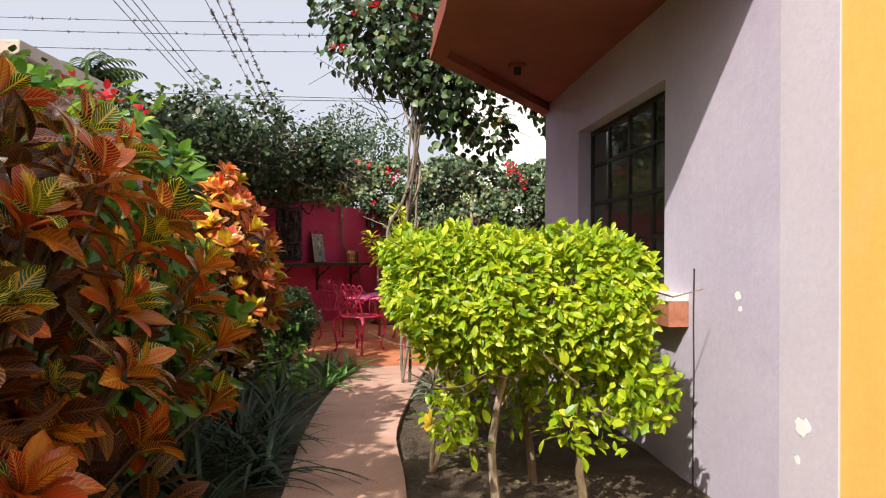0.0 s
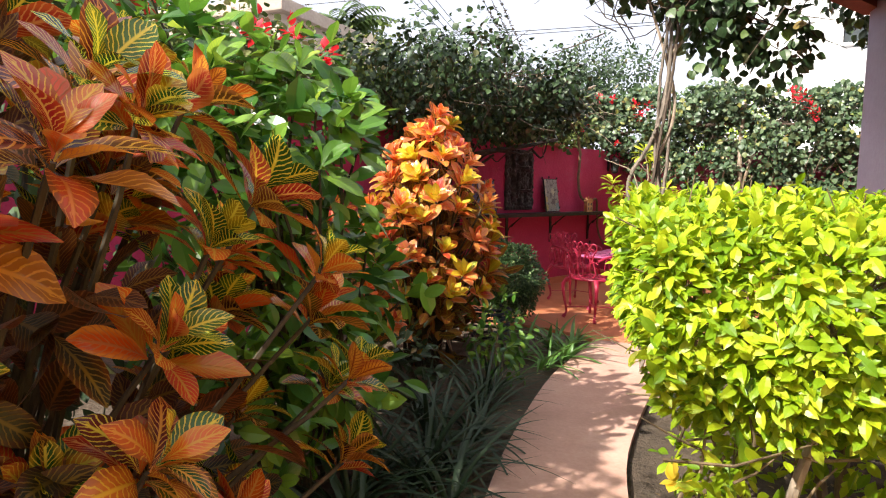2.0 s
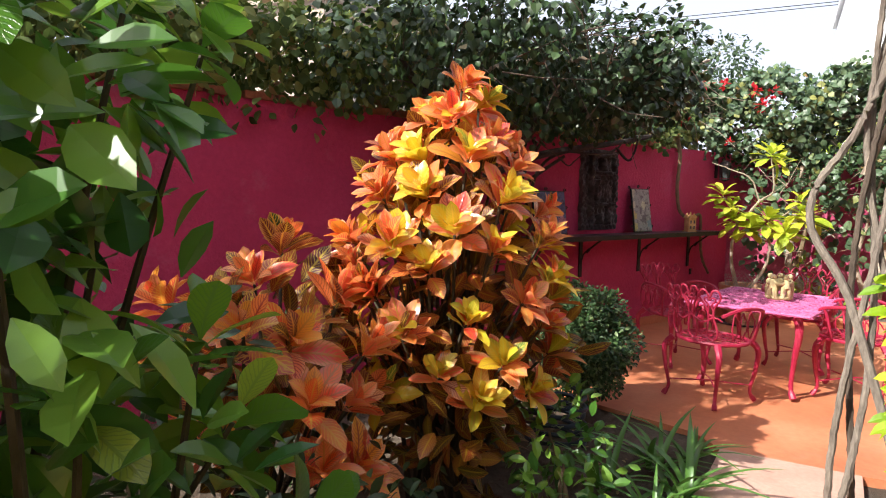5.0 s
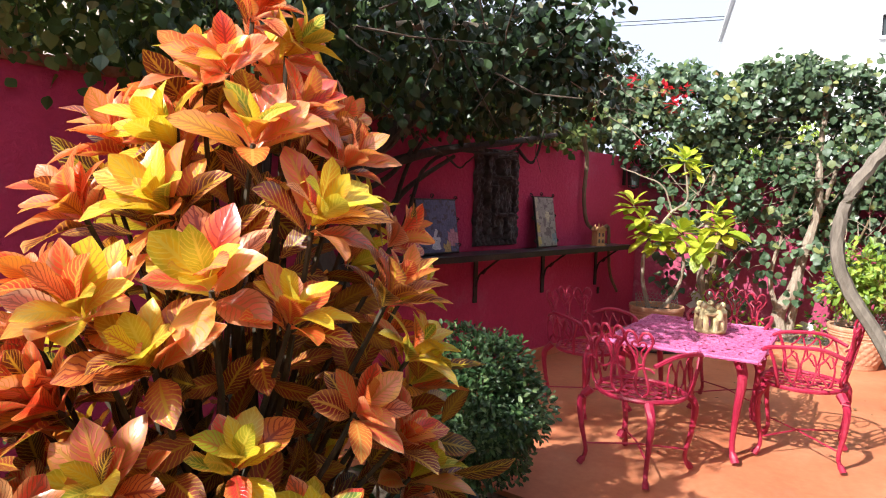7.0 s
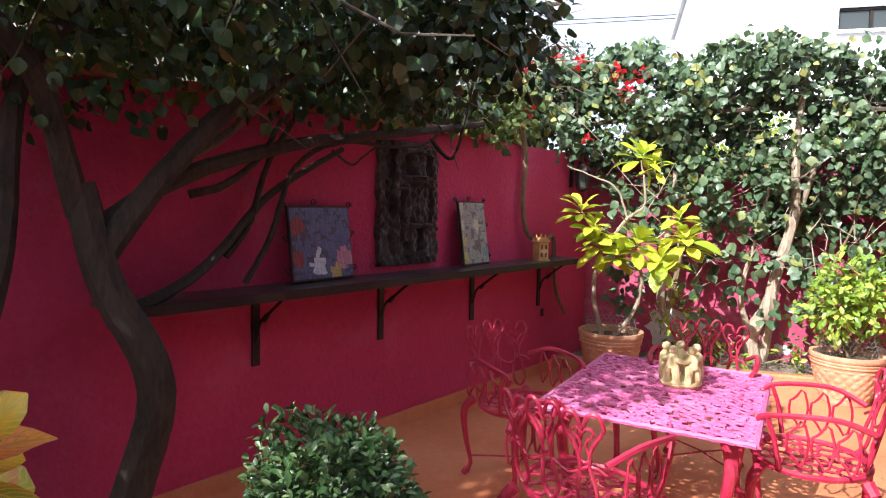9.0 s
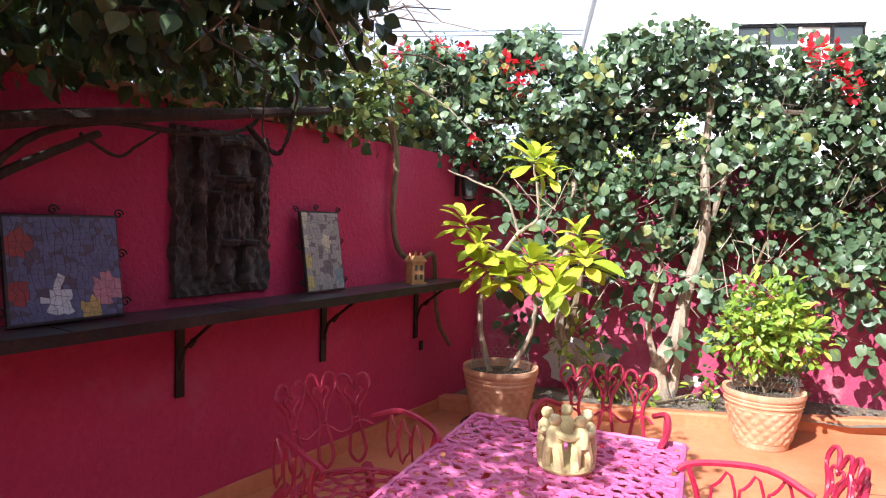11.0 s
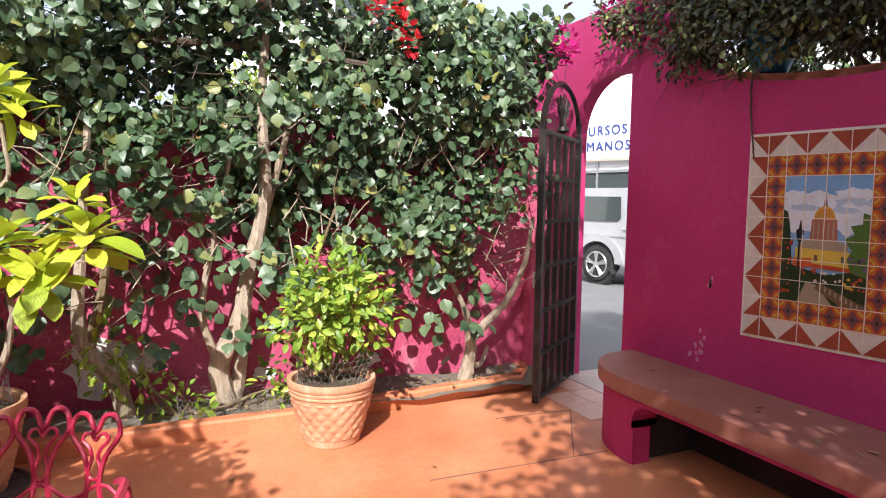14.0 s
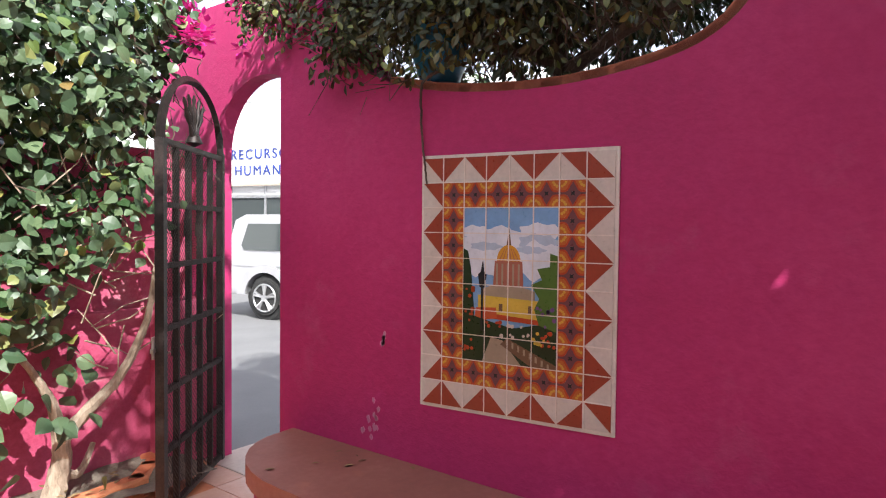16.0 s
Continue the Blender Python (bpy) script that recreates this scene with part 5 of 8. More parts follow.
tips3 += [(-2.3 + 0.42 * math.cos(k * 2.399), 4.6 + 0.3 * math.sin(k * 2.399), 0.42 + 0.05 * k) for k in range(12)]
croton("croton_bush", "low croton bush with orange and red leaves by the wall", (-2.3, 4.6, 0), tips3, (SUN_OLD, SUN_MID, SUN_MID, SUN_INNER), 0.185, 13, 300,
       [(-2.3, 4.6, 0.75, 0.3), (-2.2, 4.6, 0.45, 0.28), (-2.55, 4.65, 0.6, 0.25), (-2.4, 4.75, 0.9, 0.22)], density=900, tilt=(0.10, 0.98))


def gloss_shrub():
    r = random.Random(12)
    root = thing("gardenia_bush", "tall glossy dark green bush with large pointed leaves", "shrub")
    meshes = [big_leaf(400 + k, r.choice((0.2, 0.23, 0.25)), 0.22, r.uniform(0.1, 0.4), 0.03, GLOSS_LEAF) for k in range(7)]
    centres = [(-1.80, 3.15, 1.35, 0.48), (-1.75, 2.95, 0.85, 0.40), (-1.95, 3.4, 1.75, 0.40), (-1.62, 3.4, 1.55, 0.30), (-2.15, 3.0, 1.7, 0.45), (-1.8, 3.45, 0.95, 0.38), (-2.5, 3.2, 1.75, 0.45), (-1.55, 3.1, 0.65, 0.24), (-1.75, 2.7, 1.35, 0.35), (-1.5, 3.35, 0.45, 0.3), (-1.62, 2.85, 0.45, 0.3), (-1.45, 3.45, 0.9, 0.26)]
    n = 0
    while n < 60:
        cx, cy, cz, rad = r.choice(centres)
        d = Vector((r.gauss(0, 1), r.gauss(0, 1), r.gauss(0, 1))).normalized()
        if d.x < -0.4:
            continue
        tip = Vector((cx, cy, cz)) + d * rad
        b = Vector((-1.65 + r.uniform(-0.2, 0.2), 3.3 + r.uniform(-0.2, 0.2), 0))
        line = wander([b, b.lerp(tip, 0.6) + Vector((0, 0, 0.08)), tip], 4, 0.004, r)
        part("stem", Shape().tube(line, taper(len(line), 0.012, 0.005), 5).mesh("stem", STEM_DARK), root)
        rosette(root, tip, d + Vector((0, 0, 0.9)), meshes, 7, r.uniform(0.13, 0.19), r, (0.3, 1.3))
        n += 1
    rr = np.random.default_rng(13)
    P, D = clumps(rr, centres, 1300, 0.4)
    way, up = leaf_frame(rr, D, 0.7, 0.2, 0.6, 0.9)
    tagged(part("leaves", cloud("leaves", P, way, up, rr.uniform(0.09, 0.16, len(P)), OVAL, GLOSS_CLOUD), root), kind="stuff")
    return root


gloss_shrub()
flower_heads("white_bloom", "small white flower on the glossy green bush", [(-1.45, 2.75, 1.55, 0.025), (-1.3, 3.3, 1.9, 0.02)], WHITE_PAINT, 0.03)
flower_heads("hibiscus_flower", "red hibiscus flower above the green bush", [(-2.1, 3.9, 2.15, 0.06), (-2.35, 3.9, 2.2, 0.08), (-1.95, 4.0, 2.05, 0.05), (-2.3, 3.0, 2.1, 0.05), (-2.6, 3.4, 2.25, 0.06)], RED_PETAL)


def lime_hedge():
    r = np.random.default_rng(51)
    root = thing("clipped_hedge", "clipped lime-green hedge with a flat top on thin trunks", "hedge")
    n = 15000
    x0, x1, y0, y1, z0, z1 = -0.33, 0.92, 2.70, 4.75, 0.72, 1.25
    u, v = r.random(n), r.random(n)
    side = r.choice(5, n, p=[0.42, 0.22, 0.2, 0.08, 0.08])
    X, Y, Z = x0 + (x1 - x0) * u, y0 + (y1 - y0) * v, z0 + (z1 - z0) * r.random(n)
    N = np.zeros((n, 3))
    for s, (ax, val, nv) in enumerate(((2, z1, (0, 0, 1)), (0, x0, (-1, 0, 0)), (1, y0, (0, -1, 0)), (0, x1, (1, 0, 0)), (1, y1, (0, 1, 0)))):
        k = side == s
        for arr, i in ((X, 0), (Y, 1), (Z, 2)):
            if ax == i:
                arr[k] = val
        N[k] = nv
    # clipped top falls off at the ends, lower sides ragged and tucked in
    P = np.stack([X, Y, Z], 1)
    lump = 0.035 * np.sin(X * 11 + Y * 7) + 0.03 * np.sin(Y * 13 - Z * 9) + 0.02 * np.sin(X * 23 + Z * 17)
    P += N * lump[:, None] - N * (r.random(n) ** 2)[:, None] * 0.10
    P[:, 0] += np.clip((3.75 - P[:, 1]) * 0.19, 0, 0.22) * np.clip((0.9 - P[:, 0]) / 1.2, 0, 1)
    tuck = np.clip((1.0 - P[:, 2]) / 0.35, 0, 1) ** 1.5 * 0.2
    P[:, 0] += np.where(side == 1, tuck, 0)
    P[:, 1] += np.where(side == 2, tuck * 0.8, 0)
    P[:, 2] -= np.where(P[:, 1] < 2.9, 0.04 * r.random(n), 0)
    shoot = (side == 0) & (r.random(n) < 0.18)
    P[:, 2] += np.where(shoot, r.uniform(0.0, 0.035, n), 0)
    way, up = leaf_frame(r, N, 0.8, 0.0, 0.7, 0.8)
    tagged(part("leaves", cloud("leaves", P, way, up, r.uniform(0.038, 0.070, n), LIMELEAF, LIME_LEAF), root), kind="stuff")
    m = 4200
    P = np.stack([r.uniform(0.0, 0.9, m), r.uniform(2.75, 4.6, m), 0.78 - 0.5 * r.random(m) ** 1.6], 1)
    D = unit(r, m)
    way, up = leaf_frame(r, D, 0.7, 0.2, 0.7, 0.8)
    keep = (np.sin(P[:, 0] * 9 + P[:, 1] * 5) > -0.1 - (P[:, 2] - 0.5))
    tagged(part("leaves", cloud("leaves", P[keep], way[keep], up[keep], r.uniform(0.045, 0.085, int(keep.sum())), OVAL, LIME_LEAF), root), kind="stuff")
    m = 700
    P = np.stack([r.uniform(0.75, 1.0, m), r.uniform(2.6, 3.3, m), r.uniform(0.45, 0.72, m)], 1)
    way, up = leaf_frame(r, unit(r, m), 0.7, 0.2, 0.7, 0.8)
    tagged(part("leaves", cloud("leaves", P, way, up, r.uniform(0.04, 0.075, m), OVAL, LIME_LEAF), root), kind="stuff")
    tagged(part("brushwood", twigs(52, 420, [(-0.1, 0.9), (2.75, 4.6), (0.45, 1.05)], (0.12, 0.4), BARK_GREEN, 0.005, (0, 0, 0.9)), root), kind="stuff")
    rr = random.Random(53)
    for x, y in ((0.27, 2.98), (0.5, 3.4), (0.2, 3.7), (0.55, 4.1), (0.3, 4.4), (0.7, 3.05)):
        line = wander([(x, y, -0.06), (x - 0.03, y + 0.02, 0.25), (x + rr.uniform(-0.1, 0.1), y, 0.6), (x + rr.uniform(-0.2, 0.2), y + 0.05, 1.0)], 5, 0.004, rr)
        part("trunk", Shape().tube(line, taper(len(line), 0.026, 0.010), 7).mesh("trunk", BARK_PALE if y < 3 else BARK_GREEN, smooth=True), root)
    return root


lime_hedge()


def leaf_ball(name, label, category, base, centres, density, size, pattern, material, seed, trunk=None, shell=0.5, droop=0.1):
    r = np.random.default_rng(seed)
    root = thing(name, label, category)
    P, D = clumps(r, centres, density, shell)
    way, up = leaf_frame(r, D, 0.8, droop, 0.7, 0.8)
    tagged(part("leaves", cloud("leaves", P, way, up, r.uniform(size[0], size[1], len(P)), pattern, material), root), kind="stuff")
    if trunk:
        for k in range(trunk):
            c = centres[k % len(centres)]
            line = wander([base, ((base[0] + c[0]) / 2 + 0.03 * k - 0.03, (base[1] + c[1]) / 2, (base[2] + c[2]) / 2), c[:3]], 4, 0.003, random.Random(seed + k))
            part("stem", Shape().tube(line, taper(len(line), 0.016, 0.006), 6).mesh("stem", BARK_GREEN), root)
    return root


leaf_ball("boxwood_ball", "round clipped dark green boxwood bush at the patio edge", "shrub", (-1.7, 6.85, -0.05), [(-1.70, 6.85, 0.47, 0.30), (-1.68, 6.87, 0.58, 0.22), (-1.72, 6.83, 0.38, 0.28), (-1.70, 6.86, 0.45, 0.24)], 42000, (0.022, 0.042), OVAL, BOX_LEAF, 61, 3, 0.78)
leaf_ball("leafy_shrub", "low green leafy shrub with small pointed leaves", "shrub", (-1.3, 5.3, -0.05), [(-1.35, 5.35, 0.28, 0.26), (-1.25, 5.0, 0.22, 0.2), (-1.5, 5.6, 0.3, 0.25)], 1800, (0.05, 0.09), OVAL, GLOSS_CLOUD, 62, 3)
leaf_ball("leafy_shrub", "small bright green bush with a yellow flower under the hedge", "shrub", (-0.05, 3.55, -0.05), [(0.02, 3.5, 0.28, 0.14), (0.1, 3.4, 0.38, 0.14), (0.03, 3.7, 0.2, 0.12)], 3200, (0.05, 0.085), OVAL, LIME_LEAF, 63, 3)
flower_heads("hibiscus_flower", "yellow hibiscus flower on the small bush", [(-0.06, 3.36, 0.27, 0.03)], YELLOW_PETAL, 0.05)
leaf_ball("leafy_shrub", "green weeds and seedlings growing at the foot of the wall", "shrub", (0.0, 11.2, 0.06), [(-0.15, 11.2, 0.22, 0.16), (0.05, 11.15, 0.16, 0.13), (-0.4, 11.25, 0.5, 0.2), (0.55, 11.2, 0.2, 0.12)], 3000, (0.04, 0.08), OVAL, POT_LEAF, 64, 4)
leaf_ball("leafy_shrub", "green weeds growing behind the terracotta pot", "shrub", (1.15, 11.2, 0.06), [(1.15, 11.2, 0.3, 0.16), (1.2, 11.22, 0.55, 0.15), (0.65, 11.2, 0.35, 0.15)], 2500, (0.04, 0.08), OVAL, GLOSS_CLOUD, 65, 3)


leaf_ball("background_shrub", "dense dark green shrub filling the bed along the wall", "shrub", (-2.4, 1.8, -0.05), [(-2.3, 0.8, 0.8, 0.7), (-2.4, 1.7, 0.9, 0.75), (-2.6, 2.6, 0.9, 0.7), (-2.4, 1.2, 1.4, 0.5), (-2.9, 2.2, 1.2, 0.5), (-2.5, 0.2, 1.2, 0.7), (-2.0, 0.2, 0.6, 0.5)], 1500, (0.07, 0.13), OVAL, DARK_LEAF, 67, 5, 0.4)
leaf_ball("background_shrub", "low dark green undergrowth beneath the crotons", "shrub", (-2.0, 4.0, -0.05), [(-1.9, 3.9, 0.4, 0.42), (-2.3, 4.0, 0.6, 0.45), (-1.75, 4.4, 0.25, 0.3), (-2.6, 5.2, 0.4, 0.4), (-2.0, 4.9, 0.2, 0.25), (-2.2, 5.9, 0.3, 0.35)], 1700, (0.05, 0.10), OVAL, DARK_LEAF, 68, 5, 0.4)


def strap_plant(name, label, x, y, count, length, material, seed, z=-0.03, spread=0.9, narrow=1.0):
    r = random.Random(seed)
    root = thing(name, label, "plant", (x, y, z))
    meshes = []
    for k in range(4):
        tv, tf, tu = blade([narrow * q for q in (0.028, 0.034, 0.036, 0.034, 0.03, 0.024, 0.014, 0.002)], 0.5, r.uniform(0.35, 0.95))
        meshes.append(mesh_from("leaf", tv.tolist(), tf, material, tu, smooth=True))
    for k in range(count):
        az, el = k * 2.399 + r.uniform(-0.3, 0.3), r.uniform(0.45, 1.35) * spread + (1 - spread) * 1.3
        s = length * r.uniform(0.65, 1.15)
        ob = new("leaf", r.choice(meshes))
        ob.parent = root
        ob.matrix_basis = pose(0.03 * math.cos(az), 0.03 * math.sin(az), 0, 0, 0, math.degrees(az)) @ pose(0, 0, 0, math.degrees(el), 0, 0) @ Matrix.Diagonal((s, s, s, 1))
    return root


for k, (x, y, n, L) in enumerate(((-0.95, 5.95, 18, 0.48), (-1.12, 6.2, 16, 0.46), (-1.05, 5.6, 14, 0.4), (-0.98, 6.35, 14, 0.42), (-1.3, 5.85, 12, 0.42))):
    strap_plant("agapanthus", "clump of arching green strap leaves beside the path", x, y, n, L, STRAP_LEAF, 70 + k)
for k, (x, y, n, L) in enumerate(((-0.95, 3.3, 30, 0.6), (-1.1, 2.8, 30, 0.62), (-1.25, 3.9, 30, 0.62), (-1.0, 2.3, 26, 0.55), (-1.35, 3.4, 26, 0.6), (-1.5, 4.3, 26, 0.6), (-1.05, 3.7, 24, 0.5), (-1.2, 4.5, 40, 0.5), (-1.1, 4.1, 40, 0.5), (-1.25, 4.9, 36, 0.45), (-1.3, 3.1, 40, 0.6), (-1.15, 3.5, 40, 0.6))):
    strap_plant("lily_grass", "tuft of dark green grassy leaves in the shaded bed", x, y, n, L, GRASS_LEAF, 80 + k, narrow=0.5)
for k, (x, y) in enumerate(((-0.1, 5.35), (-0.05, 5.7), (0.05, 5.1))):
    strap_plant("lavender_tuft", "grey-green tuft of narrow leaves beside the path", x, y, 46, 0.3, leafy("grey_green_blade", [(0, (0.16, 0.2, 0.14)), (1, (0.28, 0.33, 0.24))], 0.6, 0.2) if k == 0 else bpy.data.materials["grey_green_blade"], 95 + k)


# ---- shelf on the west wall ----
def shelf():
    t = thing("wall_shelf", "long dark wall shelf on wrought-iron brackets", "shelf")
    y0, bounds = 7.35, [7.35, 8.35, 9.05, 9.9, 10.9]
    for a, b in zip(bounds, bounds[1:]):
        L = (west(b) - west(a)).length
        part("board", Shape().box(0.003, L - 0.003, 0.004, 0.30, 0.0, 0.022, m=along(a, 0, 1.0), soft=0.004).mesh("board", SHELF_SLATE), t)
        part("frame", Shape().box(0.0, L, 0.30, 0.315, -0.018, 0.026, m=along(a, 0, 1.0)).mesh("frame", IRON), t)
    for y in (8.08, 8.91, 9.78, 10.65):
        br = part("bracket", Shape().box(-0.022, 0.022, 0.004, 0.016, -0.40, -0.02, m=along(y, 0, 1.0)).mesh("bracket", IRON), t)
        M = along(y, 0, 1.0)
        part("arm", Shape().box(-0.012, 0.012, 0.004, 0.29, -0.016, -0.001, m=M).mesh("arm", IRON), br)
        part("brace", Shape().tube([M @ Vector(p) for p in wander([(0, 0.016, -0.27), (0, 0.05, -0.17), (0, 0.14, -0.10), (0, 0.25, -0.02)], 5)], 0.009, 6).mesh("brace", IRON), br)
        part("collar", Shape().tube([M @ Vector((0, 0.085, -0.15)), M @ Vector((0, 0.115, -0.118))], 0.015, 6).mesh("collar", IRON), br)


shelf()


def mosaic_picture(name, label, y, w, h, seed, colours, spots):
    """A leaning mosaic panel in a curled iron frame on the shelf; chips cut by a jittered grid."""
    r = random.Random(seed)
    t = thing(name, label, "picture")
    M = along(y, 0.13, 1.0265) @ pose(0, 0, 0, 9, 0, 0)
    part("backing", Shape().box(0, w, -0.018, 0.0, 0.012, h, m=M).mesh("backing", SHELF_SLATE), t)
    step = 0.022
    nx, nz = int(w / step), int(h / step)
    sets = {}
    mats = []
    for c, rgb in enumerate(colours):
        mats.append(surface(name + "_chip_" + "abcdefg"[c], tuple(0.75 * q for q in rgb), rgb, tuple(min(1, 1.2 * q) for q in rgb), 20, 80, 0.35, 0.1))
    grid = [[(0.006 + (w - 0.012) * i / nx + (r.uniform(-0.011, 0.011) if 0 < i < nx else 0), 0.018 + (h - 0.024) * j / nz + (r.uniform(-0.011, 0.011) if 0 < j < nz else 0)) for i in range(nx + 1)] for j in range(nz + 1)]
    for j in range(nz):
        for i in range(nx):
            q = [grid[j][i], grid[j][i + 1], grid[j + 1][i + 1], grid[j + 1][i]]
            cx, cz = sum(p[0] for p in q) / 4, sum(p[1] for p in q) / 4
            q = [(cx + (a - cx) * 0.93, cz + (b - cz) * 0.93) for a, b in q]
            c = 0 if r.random() < 0.8 else 1
            for sx, sz, rad, col in spots:
                if (cx / w - sx) ** 2 + ((cz / h - sz) * h / w) ** 2 < rad * rad:
                    c = col
            part("tile", Shape().prism(q, lambda u, v, d: M @ Vector((u, d, v)), 0.0005, 0.003).mesh("tile", mats[c]), t)
    fr = Shape()
    fr.tube([M @ Vector(p) for p in ((0, -0.01, 0.01), (w, -0.01, 0.01), (w, -0.01, h), (0, -0.01, h))], 0.008, 6, closed=True)
    part("frame", fr.mesh("frame", IRON), t)
    for cx, cz, s in ((0.0, h, -1), (w, h, 1), (0.0, 0.05, -1), (w, 0.05, 1), (w * 0.4, h + 0.012, 1), (0, h * 0.55, -1), (w, h * 0.6, 1)):
        pts = [(cx + s * 0.018 + 0.022 * (1 - k / 16) * math.cos(k * 0.6) * s, -0.012, cz + 0.012 + 0.022 * (1 - k / 16) * math.sin(k * 0.6)) for k in range(15)]
        part("scroll", Shape().tube([M @ Vector(p) for p in pts], 0.004, 5).mesh("scroll", IRON), t)
    return t


mosaic_picture("mosaic_picture", "blue mosaic panel with flowers in a curled iron frame", 8.22, 0.42, 0.41, 5, [(0.13, 0.13, 0.24), (0.10, 0.08, 0.12), (0.6, 0.6, 0.66), (0.5, 0.22, 0.28), (0.55, 0.38, 0.14), (0.3, 0.06, 0.06)],
               [(0.42, 0.2, 0.13, 2), (0.42, 0.4, 0.05, 2), (0.85, 0.3, 0.14, 3), (0.7, 0.12, 0.10, 4), (0.12, 0.75, 0.12, 5), (0.1, 0.3, 0.1, 5)])
mosaic_picture("mosaic_picture", "pale mosaic panel with a yellow edge in a scrolled iron frame", 9.55, 0.30, 0.46, 6, [(0.34, 0.31, 0.30), (0.18, 0.14, 0.16), (0.55, 0.5, 0.38), (0.52, 0.42, 0.16), (0.2, 0.26, 0.3)],
               [(0.05, 0.15, 0.13, 3), (0.05, 0.4, 0.13, 3), (0.05, 0.65, 0.13, 2), (0.05, 0.9, 0.13, 2), (0.6, 0.62, 0.14, 2), (0.6, 0.3, 0.12, 1), (0.9, 0.2, 0.15, 4)])


def carved_relief():
    """One plain carved board, its ridges and folds standing out of the plank."""
    nx, nz = 60, 84
    w, h = 0.57, 0.80
    vs, fs = [], []
    for j in range(nz + 1):
        for i in range(nx + 1):
            u, v = i / nx, j / nz
            d = 0.03
            def bar(cx, hw, lo, hi, amp):
                return amp * max(0.0, 1 - ((u - cx) / hw) ** 2) ** 0.5 * (lo < v < hi) if abs(u - cx) < hw else 0.0
            d += bar(0.57, 0.20, 0.30, 0.72, 0.055) + bar(0.57, 0.13, 0.68, 0.93, 0.07) + bar(0.48, 0.075, 0.08, 0.34, 0.06) + bar(0.70, 0.075, 0.06, 0.34, 0.06)
            d += bar(0.22, 0.05, 0.12, 0.95, 0.055) + bar(0.36, 0.045, 0.2, 0.62, 0.05) + bar(0.84, 0.06, 0.35, 0.9, 0.05) + bar(0.62, 0.24, 0.9, 0.985, 0.035)
            d += 0.012 * math.sin(u * 60 + 2 * math.sin(v * 20)) * math.sin(v * 46) + 0.008 * math.sin(u * 95) * (0.3 < v < 0.7) + 0.012 * noise.noise((u * 14, v * 18, 3.0))
            edge = 0.012 * math.sin(v * 17) + 0.008 * math.sin(v * 41)
            x = w * u + (edge if i == nx else (edge * 0.6 if i == 0 else 0))
            z = h * v * (1 - (0.05 * (2 * u - 1) ** 2) * (j == nz))
            vs.append((x, d if 0 < i < nx and 0 < j < nz else 0.0, z))
    for j in range(nz):
        for i in range(nx):
            a = j * (nx + 1) + i
            fs.append((a, a + 1, a + nx + 2, a + nx + 1))
    M = along(8.86, 0.004, 1.06)
    tagged(new("carved_relief", mesh_from("carved_relief", [M @ Vector(p) for p in vs], fs, CARVED)), "dark carved wooden relief panel hung on the magenta wall", "carving")


carved_relief()


def clay_house():
    t = thing("clay_house", "small ochre clay house candle holder on the shelf", "ornament")
    M = along(10.42, 0.17, 1.0235) @ pose(0, 0, 0, 0, 0, 20)
    part("body", Shape().box(-0.05, 0.05, -0.04, 0.04, 0.0, 0.15, m=M, soft=0.006).mesh("body", OCHRE_CLAY), t)
    part("base", Shape().box(-0.06, 0.06, -0.05, 0.05, -0.0, 0.012, m=M @ pose(0, 0, -0.001)).mesh("base", OCHRE_CLAY), t)
    part("roof", Shape().prism([(-0.062, 0.15), (0.062, 0.15), (0.03, 0.185), (-0.03, 0.185)], lambda u, v, d: M @ Vector((u, d, v)), -0.05, 0.05).mesh("roof", OCHRE_CLAY), t)
    for x in (-0.045, 0.0, 0.045):
        part("finial", Shape().lathe([(0.010, 0.0), (0.011, 0.02), (0.002, 0.045)], 8, M @ Vector((x, 0, 0.165 + 0.012 * (x == 0)))).mesh("finial", OCHRE_CLAY), t)
    for x, z in ((-0.022, 0.03), (0.022, 0.03), (-0.022, 0.09), (0.022, 0.09)):
        part("opening", Shape().box(x - 0.010, x + 0.010, 0.0405, 0.042, z, z + 0.035, m=M).mesh("opening", CARVED), t)


clay_house()


def lantern():
    t = thing("wall_lantern", "small black iron wall lantern under the vine", "lamp")
    M = along(11.12, 0.004, 1.62)
    part("bracket", Shape().box(-0.02, 0.02, 0.0, 0.02, 0.02, 0.3, m=M).mesh("bracket", IRON), t)
    part("arm", Shape().tube([M @ Vector(p) for p in ((0, 0.01, 0.25), (0, 0.08, 0.30), (0, 0.12, 0.24))], 0.007, 6).mesh("arm", IRON), t)
    part("cap", Shape().lathe([(0.075, 0.0), (0.06, 0.03), (0.015, 0.06)], 6, M @ Vector((0, 0.12, 0.17))).mesh("cap", IRON), t)
    part("glass", Shape().lathe([(0.05, 0.0), (0.062, 0.15)], 6, M @ Vector((0, 0.12, 0.02))).mesh("glass", DARK_GLASS), t)
    for k in range(6):
        a = k * math.pi / 3
        part("bar", Shape().tube([M @ Vector((0.052 * math.cos(a), 0.12 + 0.052 * math.sin(a), 0.01)), M @ Vector((0.065 * math.cos(a), 0.12 + 0.065 * math.sin(a), 0.175))], 0.004, 4).mesh("bar", IRON), t)
    part("base", Shape().lathe([(0.02, -0.02), (0.056, 0.0), (0.056, 0.012)], 6, M @ Vector((0, 0.12, 0.0))).mesh("base", IRON), t)


lantern()
socket = Shape().box(-0.02, 0.02, 0.002, 0.014, 0.0, 0.07, m=along(10.72, 0, 0.5), soft=0.004)
